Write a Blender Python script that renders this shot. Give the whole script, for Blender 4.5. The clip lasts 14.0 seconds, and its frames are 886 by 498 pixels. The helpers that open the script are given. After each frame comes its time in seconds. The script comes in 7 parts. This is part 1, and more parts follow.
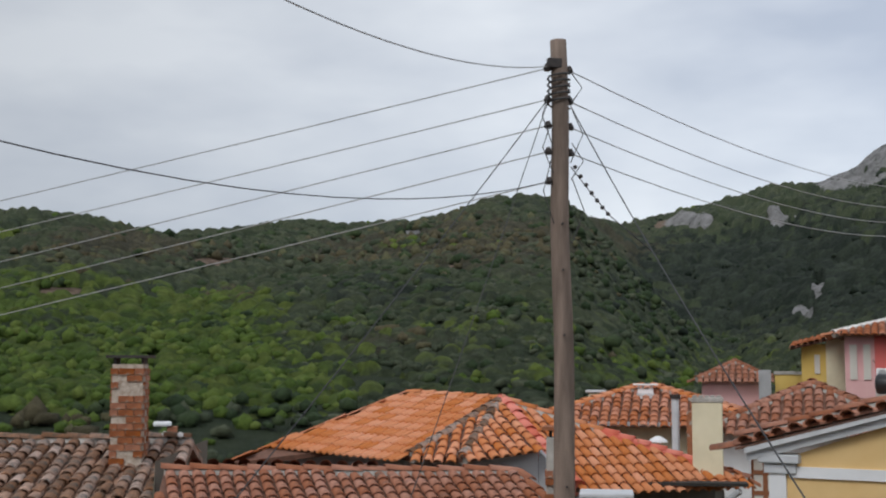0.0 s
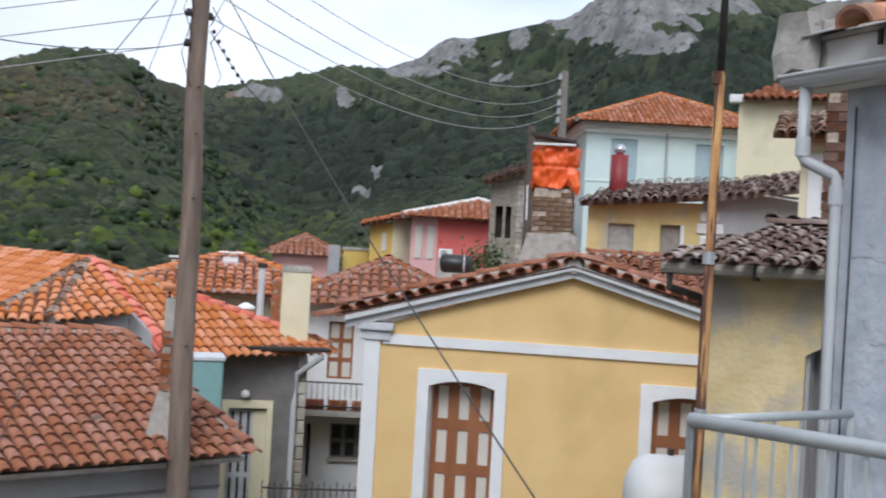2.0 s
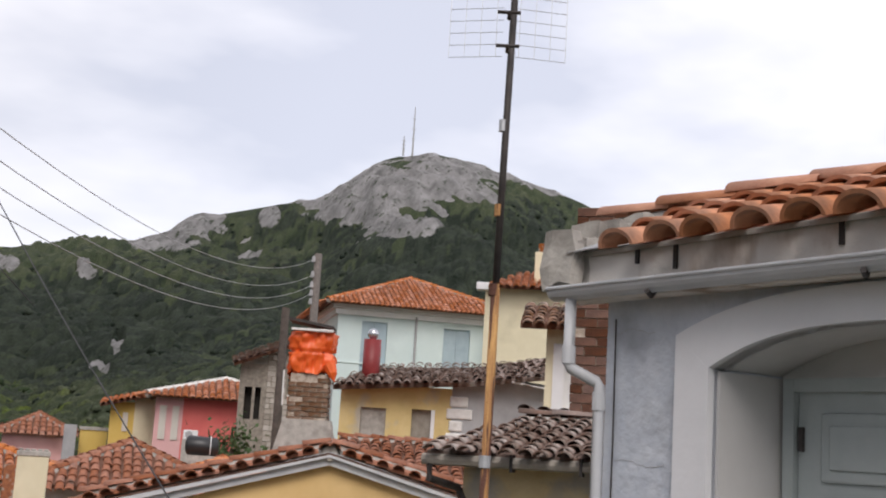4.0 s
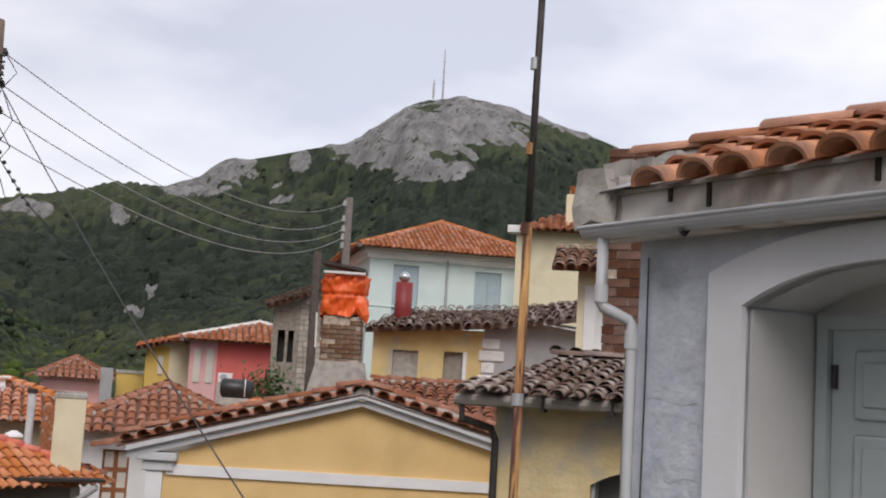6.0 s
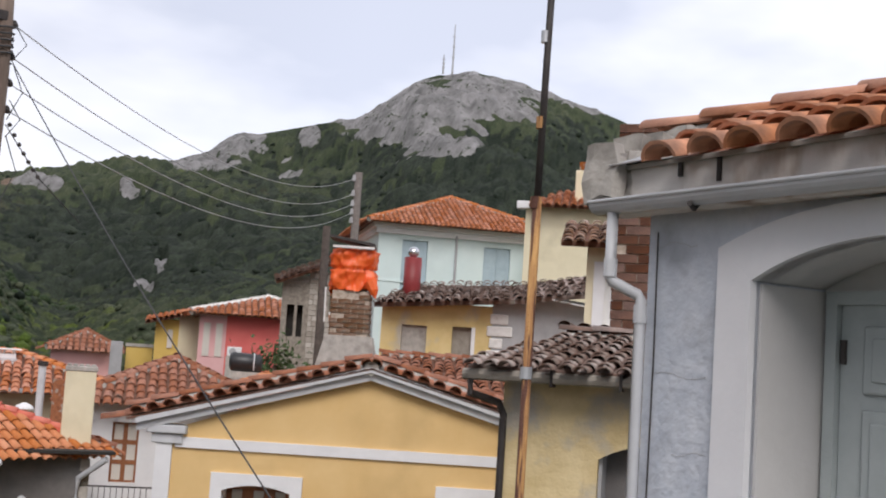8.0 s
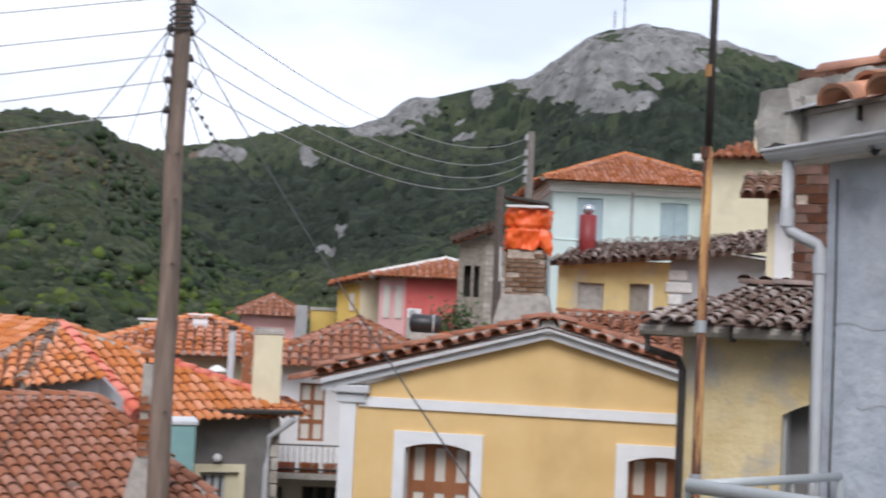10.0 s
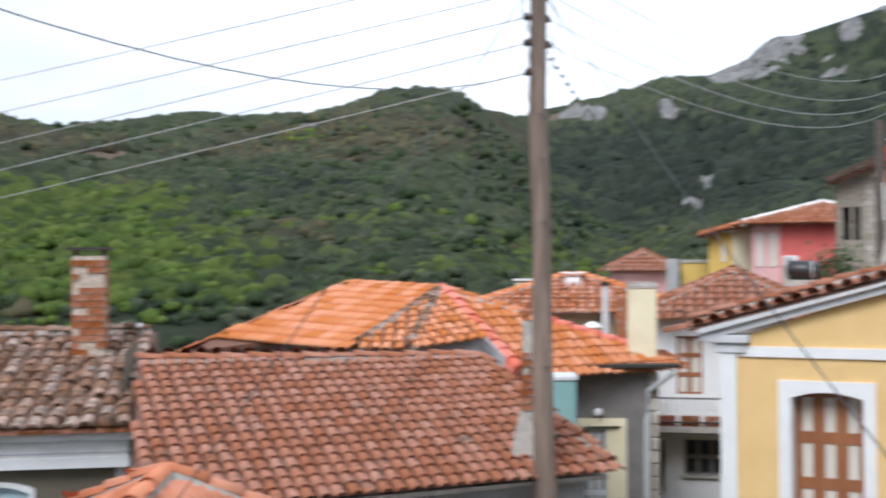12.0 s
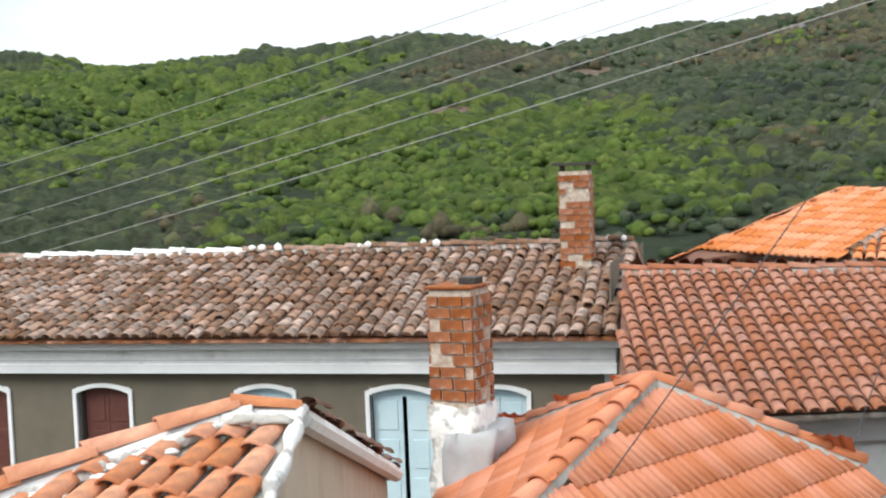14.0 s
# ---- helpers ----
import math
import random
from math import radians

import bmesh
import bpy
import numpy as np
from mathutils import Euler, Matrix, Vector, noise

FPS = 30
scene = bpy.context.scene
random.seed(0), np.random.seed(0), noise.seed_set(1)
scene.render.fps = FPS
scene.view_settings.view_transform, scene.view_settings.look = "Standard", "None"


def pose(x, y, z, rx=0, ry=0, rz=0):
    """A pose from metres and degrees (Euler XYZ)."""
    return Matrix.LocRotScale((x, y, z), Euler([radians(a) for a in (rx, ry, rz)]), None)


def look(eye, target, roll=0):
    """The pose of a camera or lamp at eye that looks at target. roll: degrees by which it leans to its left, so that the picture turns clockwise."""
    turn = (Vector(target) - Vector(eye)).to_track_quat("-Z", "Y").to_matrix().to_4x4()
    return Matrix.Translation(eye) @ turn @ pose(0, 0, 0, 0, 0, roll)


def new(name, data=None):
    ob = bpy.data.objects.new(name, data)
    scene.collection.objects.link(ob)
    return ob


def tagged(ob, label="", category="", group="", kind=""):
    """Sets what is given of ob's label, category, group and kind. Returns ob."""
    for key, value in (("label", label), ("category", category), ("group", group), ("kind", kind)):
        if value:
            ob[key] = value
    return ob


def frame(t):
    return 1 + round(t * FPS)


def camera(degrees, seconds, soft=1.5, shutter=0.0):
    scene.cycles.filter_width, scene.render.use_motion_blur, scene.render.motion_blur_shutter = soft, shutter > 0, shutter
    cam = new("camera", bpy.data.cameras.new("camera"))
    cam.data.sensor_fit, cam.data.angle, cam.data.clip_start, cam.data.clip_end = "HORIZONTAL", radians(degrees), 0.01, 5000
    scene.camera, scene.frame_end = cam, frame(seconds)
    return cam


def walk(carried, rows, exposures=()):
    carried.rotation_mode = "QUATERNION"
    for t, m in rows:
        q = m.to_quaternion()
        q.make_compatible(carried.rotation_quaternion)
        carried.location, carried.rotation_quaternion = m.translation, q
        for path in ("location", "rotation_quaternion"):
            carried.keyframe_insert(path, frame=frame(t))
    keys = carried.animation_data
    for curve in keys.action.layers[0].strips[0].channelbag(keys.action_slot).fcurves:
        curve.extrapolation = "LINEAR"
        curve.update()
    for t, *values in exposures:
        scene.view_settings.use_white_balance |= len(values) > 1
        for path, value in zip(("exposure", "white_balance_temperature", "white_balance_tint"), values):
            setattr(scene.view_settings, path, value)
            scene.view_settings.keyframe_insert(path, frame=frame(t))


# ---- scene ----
cam = camera(40.43, 14.0, soft=2.0, shutter=0.4)
PATH = [
    (0, pose(0.852, 0.093, 0.025, 95.74, -0.12, -12.41)),
    (0.5, pose(0.633, -0.056, -0.010, 96.49, 0.39, -13.62)),
    (1, pose(0.451, 0.114, 0.015, 92.01, -1.24, -19.75)),
    (1.5, pose(0.231, -0.063, -0.023, 93.49, -4.33, -25.16)),
    (2, pose(0.067, 0.043, -0.038, 90.18, -3.19, -33.15)),
    (2.5, pose(0.006, 0.046, -0.009, 92.98, -4.85, -36.69)),
    (3, pose(-0.039, 0.104, 0.048, 98.22, -3.24, -44.13)),
    (3.2, pose(-0.104, 0.048, 0.051, 99.73, -3.25, -45.35)),
    (5.5, pose(-0.148, 0.038, 0.031, 97.47, -4.04, -44.24)),
    (6, pose(-0.138, 0.044, 0.028, 96.60, -3.39, -43.71)),
    (6.5, pose(-0.142, 0.046, 0.027, 96.24, -3.54, -43.35)),
    (7, pose(-0.137, 0.039, 0.024, 95.88, -3.69, -43.38)),
    (9.3, pose(-0.141, 0.052, 0.016, 94.01, -2.82, -41.70)),
    (9.5, pose(-0.134, 0.037, 0.017, 93.75, -2.77, -40.16)),
    (10, pose(-0.128, 0.013, 0.007, 93.03, -2.66, -34.83)),
    (10.5, pose(-0.136, -0.034, -0.016, 92.89, -2.70, -28.98)),
    (11, pose(-0.089, -0.009, -0.011, 89.82, -2.03, -24.93)),
    (11.5, pose(-0.191, -0.053, -0.021, 90.66, -0.96, -24.23)),
    (12, pose(-0.149, 0.035, -0.032, 90.63, 0.45, -17.38)),
    (12.5, pose(-0.084, 0.015, -0.031, 90.25, 0.55, -5.43)),
    (13, pose(-0.070, 0.036, -0.025, 90.61, 0.34, -0.45)),
    (13.5, pose(-0.056, 0.010, -0.044, 88.81, 0.57, 5.78)),
    (14, pose(-0.072, 0.025, -0.036, 86.97, 2.28, 5.49)),
]
EXPOSURES = [(0.0, -0.17, 6250, 8), (0.7, -0.08, 6200, 8), (1.5, 0.22, 6000, 9), (2.2, 0.40, 5950, 9), (3.2, 0.32, 6700, 14), (6.0, 0.12, 6650, 14), (7.0, 0.16, 6600, 14), (9.5, 0.44, 6300, 13), (11.0, 0.52, 5950, 10), (12.0, 0.70, 6000, 9), (13.0, 0.74, 6200, 8), (14.0, 0.95, 6450, 5)]
walk(cam, PATH, EXPOSURES)

# ---- light: bright overcast sky, weak wide sun ----
world = bpy.data.worlds.new("overcast")
scene.world = world
world.use_nodes = True
wn, wl = world.node_tree.nodes, world.node_tree.links
bg = wn["Background"]
sky = wn.new("ShaderNodeTexSky")
sky.sky_type, sky.sun_disc = "NISHITA", False
sky.sun_elevation, sky.sun_rotation = radians(43), radians(221)
tc = wn.new("ShaderNodeTexCoord")
mp = wn.new("ShaderNodeMapping")
mp.inputs["Scale"].default_value = (1.0, 1.0, 2.6)
cloud = wn.new("ShaderNodeTexNoise")
cloud.inputs["Scale"].default_value, cloud.inputs["Detail"].default_value, cloud.inputs["Roughness"].default_value = 2.2, 5, 0.5
ramp = wn.new("ShaderNodeValToRGB")
ramp.color_ramp.elements[0].position, ramp.color_ramp.elements[0].color = 0.34, (0.50, 0.535, 0.62, 1)
ramp.color_ramp.elements[1].position, ramp.color_ramp.elements[1].color = 0.62, (0.90, 0.91, 0.94, 1)
skymul = wn.new("ShaderNodeVectorMath")
skymul.operation = "SCALE"
skymul.inputs["Scale"].default_value = 0.12
wmix = wn.new("ShaderNodeMix")
wmix.data_type = "RGBA"
wmix.inputs["Factor"].default_value = 0.9
wl.new(tc.outputs["Generated"], mp.inputs["Vector"])
wl.new(mp.outputs["Vector"], cloud.inputs["Vector"])
wl.new(cloud.outputs["Fac"], ramp.inputs["Fac"])
wl.new(sky.outputs["Color"], skymul.inputs[0])
wl.new(skymul.outputs["Vector"], wmix.inputs[6])
wl.new(ramp.outputs["Color"], wmix.inputs[7])
sep = wn.new("ShaderNodeSeparateXYZ")
wl.new(tc.outputs["Generated"], sep.inputs["Vector"])
side = wn.new("ShaderNodeMapRange")
side.inputs["From Min"].default_value, side.inputs["From Max"].default_value = -0.35, 0.6
side.inputs["To Min"].default_value, side.inputs["To Max"].default_value = 0.72, 1.25
wl.new(sep.outputs["X"], side.inputs["Value"])
tone = wn.new("ShaderNodeVectorMath")
tone.operation = "SCALE"
wl.new(wmix.outputs[2], tone.inputs[0])
wl.new(side.outputs["Result"], tone.inputs["Scale"])
wl.new(tone.outputs["Vector"], bg.inputs["Color"])
bg.inputs["Strength"].default_value = 1.0
sun = new("sun", bpy.data.lights.new("sun", "SUN"))
sun.data.energy, sun.data.angle, sun.data.color = 1.7, radians(30), (1.0, 0.975, 0.94)
sun.matrix_world = look((0, 0, 0), (0.48, 0.55, -0.68))


# ---- materials ----
def rgba(c):
    return (c[0], c[1], c[2], 1)


def mat(name, a, b, scale=4.0, rough=0.8, bump=0.3, fine=40.0, metal=0.0, rnd=0.0, stain=None, stain_scale=0.7, stain_lo=0.55, stain_hi=0.75, streak=1.0, island=False):
    """Two-colour noise surface with fine grain relief, optional larger stains and a shift of shade from piece to piece."""
    m = bpy.data.materials.new(name)
    m.use_nodes = True
    n, l = m.node_tree.nodes, m.node_tree.links
    p = n["Principled BSDF"]
    p.inputs["Roughness"].default_value, p.inputs["Metallic"].default_value = rough, metal
    co = n.new("ShaderNodeTexCoord")
    mpn = n.new("ShaderNodeMapping")
    mpn.inputs["Scale"].default_value = (1, 1, streak)
    l.new(co.outputs["Object"], mpn.inputs["Vector"])
    n1 = n.new("ShaderNodeTexNoise")
    n1.inputs["Scale"].default_value, n1.inputs["Detail"].default_value, n1.inputs["Roughness"].default_value = scale, 6, 0.65
    l.new(mpn.outputs["Vector"], n1.inputs["Vector"])
    r1 = n.new("ShaderNodeValToRGB")
    r1.color_ramp.elements[0].position, r1.color_ramp.elements[1].position = 0.3, 0.7
    r1.color_ramp.elements[0].color, r1.color_ramp.elements[1].color = rgba(a), rgba(b)
    l.new(n1.outputs["Fac"], r1.inputs["Fac"])
    col = r1.outputs["Color"]
    if stain:
        n2 = n.new("ShaderNodeTexNoise")
        n2.inputs["Scale"].default_value, n2.inputs["Detail"].default_value = stain_scale, 5
        l.new(mpn.outputs["Vector"], n2.inputs["Vector"])
        r2 = n.new("ShaderNodeMapRange")
        r2.inputs["From Min"].default_value, r2.inputs["From Max"].default_value = stain_lo, stain_hi
        l.new(n2.outputs["Fac"], r2.inputs["Value"])
        mx = n.new("ShaderNodeMix")
        mx.data_type = "RGBA"
        l.new(r2.outputs["Result"], mx.inputs["Factor"])
        l.new(col, mx.inputs[6])
        mx.inputs[7].default_value = rgba(stain)
        col = mx.outputs[2]
    if rnd:
        if island:
            src = n.new("ShaderNodeNewGeometry").outputs["Random Per Island"]
        else:
            src = n.new("ShaderNodeObjectInfo").outputs["Random"]
        mr = n.new("ShaderNodeMapRange")
        mr.inputs["To Min"].default_value, mr.inputs["To Max"].default_value = 1 - rnd, 1 + rnd
        l.new(src, mr.inputs["Value"])
        hs = n.new("ShaderNodeHueSaturation")
        l.new(mr.outputs["Result"], hs.inputs["Value"])
        wob = n.new("ShaderNodeMapRange")
        wob.inputs["To Min"].default_value, wob.inputs["To Max"].default_value = 1 + rnd * 0.8, 1 - rnd * 0.8
        l.new(src, wob.inputs["Value"])
        l.new(wob.outputs["Result"], hs.inputs["Saturation"])
        l.new(col, hs.inputs["Color"])
        col = hs.outputs["Color"]
    l.new(col, p.inputs["Base Color"])
    if bump:
        n3 = n.new("ShaderNodeTexNoise")
        n3.inputs["Scale"].default_value, n3.inputs["Detail"].default_value = fine, 4
        l.new(co.outputs["Object"], n3.inputs["Vector"])
        b3 = n.new("ShaderNodeBump")
        b3.inputs["Strength"].default_value, b3.inputs["Distance"].default_value = bump, 0.02
        l.new(n3.outputs["Fac"], b3.inputs["Height"])
        l.new(b3.outputs["Normal"], p.inputs["Normal"])
    return m


M_TILE_BROWN = mat("tile_weathered", (0.24, 0.098, 0.060), (0.42, 0.175, 0.10), 6, 0.85, rnd=0.16, stain=(0.10, 0.065, 0.05), stain_scale=5, stain_lo=0.56, stain_hi=0.78)
M_TILE_BROWN_I = mat("tile_weathered_far", (0.24, 0.098, 0.060), (0.42, 0.175, 0.10), 6, 0.85, rnd=0.16, stain=(0.12, 0.08, 0.06), stain_scale=4, island=True)
M_TILE_OLD = mat("tile_old", (0.15, 0.105, 0.08), (0.44, 0.25, 0.165), 7, 0.9, rnd=0.45, stain=(0.10, 0.085, 0.072), stain_scale=6, stain_lo=0.5, stain_hi=0.68)
M_TILE_OLD_I = mat("tile_old_far", (0.16, 0.11, 0.085), (0.44, 0.25, 0.16), 7, 0.9, rnd=0.45, stain=(0.11, 0.09, 0.075), stain_scale=5, stain_lo=0.5, stain_hi=0.7, island=True)
M_TILE_GREY = mat("tile_lichen", (0.12, 0.095, 0.085), (0.30, 0.19, 0.15), 7, 0.92, rnd=0.4, stain=(0.34, 0.31, 0.28), stain_scale=5, stain_lo=0.54, stain_hi=0.7)
M_TILE_ORANGE = mat("tile_orange", (0.50, 0.165, 0.06), (0.66, 0.265, 0.11), 3, 0.75, rnd=0.14, stain=(0.30, 0.12, 0.06), stain_scale=2)
M_TILE_ORANGE_I = mat("tile_orange_far", (0.38, 0.13, 0.055), (0.56, 0.21, 0.095), 3, 0.75, rnd=0.2, stain=(0.28, 0.11, 0.06), stain_scale=2, island=True)
M_TILE_SALMON = mat("tile_salmon", (0.50, 0.165, 0.085), (0.62, 0.25, 0.13), 4, 0.72, rnd=0.1, stain=(0.40, 0.14, 0.08), stain_scale=2)
M_TILE_NEAR = mat("tile_terracotta", (0.40, 0.15, 0.075), (0.62, 0.28, 0.15), 7, 0.8, rnd=0.16, stain=(0.24, 0.13, 0.09), stain_scale=5)
M_RED_PAINT = mat("red_ridge_paint", (0.62, 0.13, 0.09), (0.74, 0.22, 0.15), 5, 0.7, rnd=0.1)
M_MORTAR = mat("mortar", (0.34, 0.32, 0.29), (0.52, 0.49, 0.45), 9, 0.95, stain=(0.22, 0.2, 0.18), stain_scale=3)
M_LIME = mat("limewash", (0.72, 0.71, 0.69), (0.84, 0.83, 0.81), 8, 0.9, stain=(0.45, 0.43, 0.4), stain_scale=3, stain_lo=0.58, stain_hi=0.8)
M_PATCH = mat("patchy_lime_mortar", (0.62, 0.60, 0.57), (0.80, 0.79, 0.77), 8, 0.92, 0.6, 30, stain=(0.36, 0.34, 0.32), stain_scale=6, stain_lo=0.5, stain_hi=0.6)
# deck under the tiles, darker than them so the gaps between rows look dark
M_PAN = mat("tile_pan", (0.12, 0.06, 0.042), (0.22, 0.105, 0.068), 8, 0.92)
M_YELLOW = mat("yellow_render", (0.70, 0.47, 0.20), (0.78, 0.55, 0.26), 1.2, 0.85, 0.12, 60, stain=(0.60, 0.41, 0.18), stain_scale=0.8)
M_WHITE = mat("white_paint", (0.74, 0.74, 0.75), (0.82, 0.82, 0.83), 2.5, 0.7, 0.12, 30, stain=(0.60, 0.60, 0.60), stain_scale=1.2, stain_lo=0.6, stain_hi=0.85)
M_TRIM = mat("grey_white_trim", (0.52, 0.53, 0.55), (0.66, 0.67, 0.69), 2.5, 0.75, 0.15, 30, stain=(0.42, 0.42, 0.43), stain_scale=1.5)
M_OLIVE = mat("olive_render", (0.125, 0.108, 0.08), (0.165, 0.142, 0.105), 1.6, 0.9, 0.15, 40, stain=(0.10, 0.09, 0.07), stain_scale=0.8)
M_BLUEGREY = mat("pale_blue_render", (0.47, 0.51, 0.58), (0.64, 0.67, 0.72), 5, 0.88, 0.6, 18, stain=(0.36, 0.38, 0.42), stain_scale=3.2, stain_lo=0.54, stain_hi=0.70)
M_FASCIA = mat("stained_fascia", (0.66, 0.62, 0.58), (0.78, 0.75, 0.71), 3, 0.85, 0.25, 30, stain=(0.40, 0.31, 0.24), stain_scale=5, stain_lo=0.55, stain_hi=0.72, streak=0.35)
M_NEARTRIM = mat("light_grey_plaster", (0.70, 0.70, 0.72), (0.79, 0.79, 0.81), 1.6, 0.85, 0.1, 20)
# darker copy of the surround plaster, with the recess shade in its colour
M_REVEAL = mat("shaded_reveal_plaster", (0.54, 0.53, 0.52), (0.63, 0.62, 0.61), 1.6, 0.85, 0.1, 20)
M_OCHRE = mat("old_ochre_render", (0.60, 0.46, 0.23), (0.78, 0.64, 0.38), 2.6, 0.92, 0.5, 22, stain=(0.46, 0.42, 0.35), stain_scale=1.5, stain_lo=0.50, stain_hi=0.60)
M_GREYBLOCK = mat("grey_rendered_block", (0.34, 0.34, 0.35), (0.46, 0.46, 0.47), 2.0, 0.9, 0.2, 25, stain=(0.27, 0.27, 0.28), stain_scale=1.0)
M_DARKGREY = mat("dark_grey_wall", (0.155, 0.145, 0.14), (0.225, 0.21, 0.20), 3, 0.92, 0.3, 30)
M_CREAM = mat("cream_render", (0.70, 0.63, 0.44), (0.78, 0.71, 0.52), 1.5, 0.85, 0.15, 30, stain=(0.60, 0.54, 0.38), stain_scale=1)
M_PALEBLUE = mat("ice_blue_render", (0.62, 0.74, 0.73), (0.70, 0.81, 0.80), 0.8, 0.85, 0.1, 20, stain=(0.56, 0.66, 0.66), stain_scale=0.5)
M_PINK = mat("coral_render", (0.66, 0.13, 0.12), (0.74, 0.18, 0.16), 1, 0.85, 0.1, 20)
M_PALEPINK = mat("pale_pink_render", (0.70, 0.38, 0.38), (0.76, 0.46, 0.45), 1, 0.85, 0.1, 20)
M_MUSTARD = mat("mustard_render", (0.62, 0.42, 0.10), (0.70, 0.50, 0.15), 1, 0.85, 0.1, 20)
M_STONE = mat("grey_stone", (0.28, 0.25, 0.21), (0.48, 0.44, 0.39), 5, 0.92, 0.5, 25, rnd=0.3)
M_BRICK = mat("fired_brick", (0.19, 0.066, 0.030), (0.40, 0.140, 0.052), 12, 0.9, 0.5, 60, rnd=0.16, stain=(0.34, 0.29, 0.24), stain_scale=6, stain_lo=0.57, stain_hi=0.63)
M_JOINT = mat("brick_mortar", (0.30, 0.22, 0.16), (0.62, 0.55, 0.47), 14, 0.95, 0.5, 50)
M_BEIGE = mat("beige_wall_plaster", (0.46, 0.38, 0.29), (0.56, 0.48, 0.38), 3, 0.9, 0.3, 25, stain=(0.36, 0.27, 0.20), stain_scale=2.4, stain_lo=0.5, stain_hi=0.7, streak=0.4)
M_WOOD_POLE = mat("weathered_pole_wood", (0.13, 0.095, 0.075), (0.29, 0.215, 0.17), 9, 0.85, 0.5, 60, stain=(0.07, 0.05, 0.04), stain_scale=4, streak=0.12)
M_BROWN_WOOD = mat("varnished_wood", (0.24, 0.085, 0.034), (0.34, 0.135, 0.055), 6, 0.55, 0.2, 40, streak=0.2)
M_PANEL = mat("cream_panel", (0.60, 0.56, 0.50), (0.68, 0.64, 0.58), 2, 0.6, 0.05)
M_REDBROWN = mat("red_brown_wood", (0.09, 0.025, 0.018), (0.13, 0.04, 0.03), 6, 0.6, 0.2, 40)
M_SHUTTER = mat("light_blue_shutter_paint", (0.46, 0.60, 0.66), (0.56, 0.69, 0.74), 3, 0.65, 0.1, 30)
M_GREYDOOR = mat("grey_green_door_paint", (0.36, 0.40, 0.40), (0.44, 0.48, 0.48), 3, 0.6, 0.15, 30)
M_RUST = mat("rusty_steel", (0.20, 0.07, 0.03), (0.62, 0.36, 0.13), 55, 0.8, 0.4, 60, stain=(0.10, 0.04, 0.026), stain_scale=38, stain_lo=0.47, stain_hi=0.53, streak=0.07)
M_DARKSTEEL = mat("dark_steel", (0.035, 0.03, 0.03), (0.07, 0.06, 0.055), 9, 0.6, 0.2, 60, metal=0.4)
M_ZINC = mat("zinc_sheet", (0.42, 0.43, 0.45), (0.54, 0.55, 0.57), 5, 0.45, 0.1, 30, metal=0.5)
M_PIPE = mat("grey_white_pipe", (0.50, 0.51, 0.53), (0.59, 0.60, 0.62), 4, 0.45, 0.05)
M_WIRE = mat("cable_black", (0.03, 0.03, 0.032), (0.05, 0.05, 0.052), 5, 0.6, 0)
M_WIRE_G = mat("cable_grey", (0.34, 0.34, 0.34), (0.42, 0.42, 0.42), 5, 0.6, 0)
M_ORANGE_BAG = mat("orange_plastic_sheet", (0.78, 0.09, 0.015), (0.86, 0.16, 0.03), 7, 0.4, 0.3, 14)
M_BLACK_TANK = mat("black_plastic", (0.018, 0.018, 0.02), (0.03, 0.03, 0.032), 4, 0.4, 0)
M_WHITE_TANK = mat("white_painted_tank", (0.68, 0.68, 0.68), (0.75, 0.75, 0.75), 2, 0.5, 0.05)
M_TEAL = mat("teal_fibreglass", (0.20, 0.36, 0.36), (0.26, 0.43, 0.42), 2, 0.6, 0.05)
M_FLUE = mat("dark_red_painted_flue", (0.20, 0.02, 0.022), (0.26, 0.03, 0.03), 4, 0.5, 0.05)
M_GLASS_DARK = mat("window_glass", (0.02, 0.022, 0.025), (0.035, 0.037, 0.04), 2, 0.08, 0)
# near-black for unlit spaces: the shade is put into the colour
M_DARK = mat("shade_black", (0.02, 0.018, 0.016), (0.04, 0.035, 0.03), 2, 0.9, 0)
M_GALV = mat("galvanised_rail", (0.48, 0.51, 0.52), (0.60, 0.63, 0.64), 6, 0.45, 0.1, 40, metal=0.3)
M_LEAF_DARK = mat("shrub_leaf", (0.03, 0.06, 0.02), (0.07, 0.11, 0.035), 8, 0.8, 0.3, 30)


# ---- helpers for building ----
def link_mesh(name, bm, material, parent=None, label="", smooth=False):
    me = bpy.data.meshes.new(name)
    bmesh.ops.recalc_face_normals(bm, faces=bm.faces)
    bm.to_mesh(me)
    bm.free()
    if smooth:
        me.polygons.foreach_set("use_smooth", [True] * len(me.polygons))
    me.materials.append(material)
    ob = new(name, me)
    if parent:
        ob.parent = parent
    if label:
        ob["label"] = label
    return ob


def part(name, bm, material, parent, label="", smooth=False):
    return link_mesh(name, bm, material, parent, label, smooth)


def thing(name, label, category, m=None, group="", kind=""):
    ob = new(name)
    ob.empty_display_size = 0.2
    if m is not None:
        ob.matrix_world = m
    return tagged(ob, label, category, group, kind)


def facade(a, p, z=0.0):
    """Pose of a facade: x runs along it to the right as seen, y goes into the house, z up; a: bearing of its normal, p: its distance."""
    a = radians(a)
    u, n = Vector((math.cos(a), -math.sin(a), 0)), Vector((math.sin(a), math.cos(a), 0))
    o = n * p
    return Matrix(((u.x, n.x, 0, o.x), (u.y, n.y, 0, o.y), (0, 0, 1, z), (0, 0, 0, 1)))


def polar(az, d, z=0.0):
    return Vector((d * math.sin(radians(az)), d * math.cos(radians(az)), z))


def sight(az, slope, d):
    return polar(az, d, slope * d)


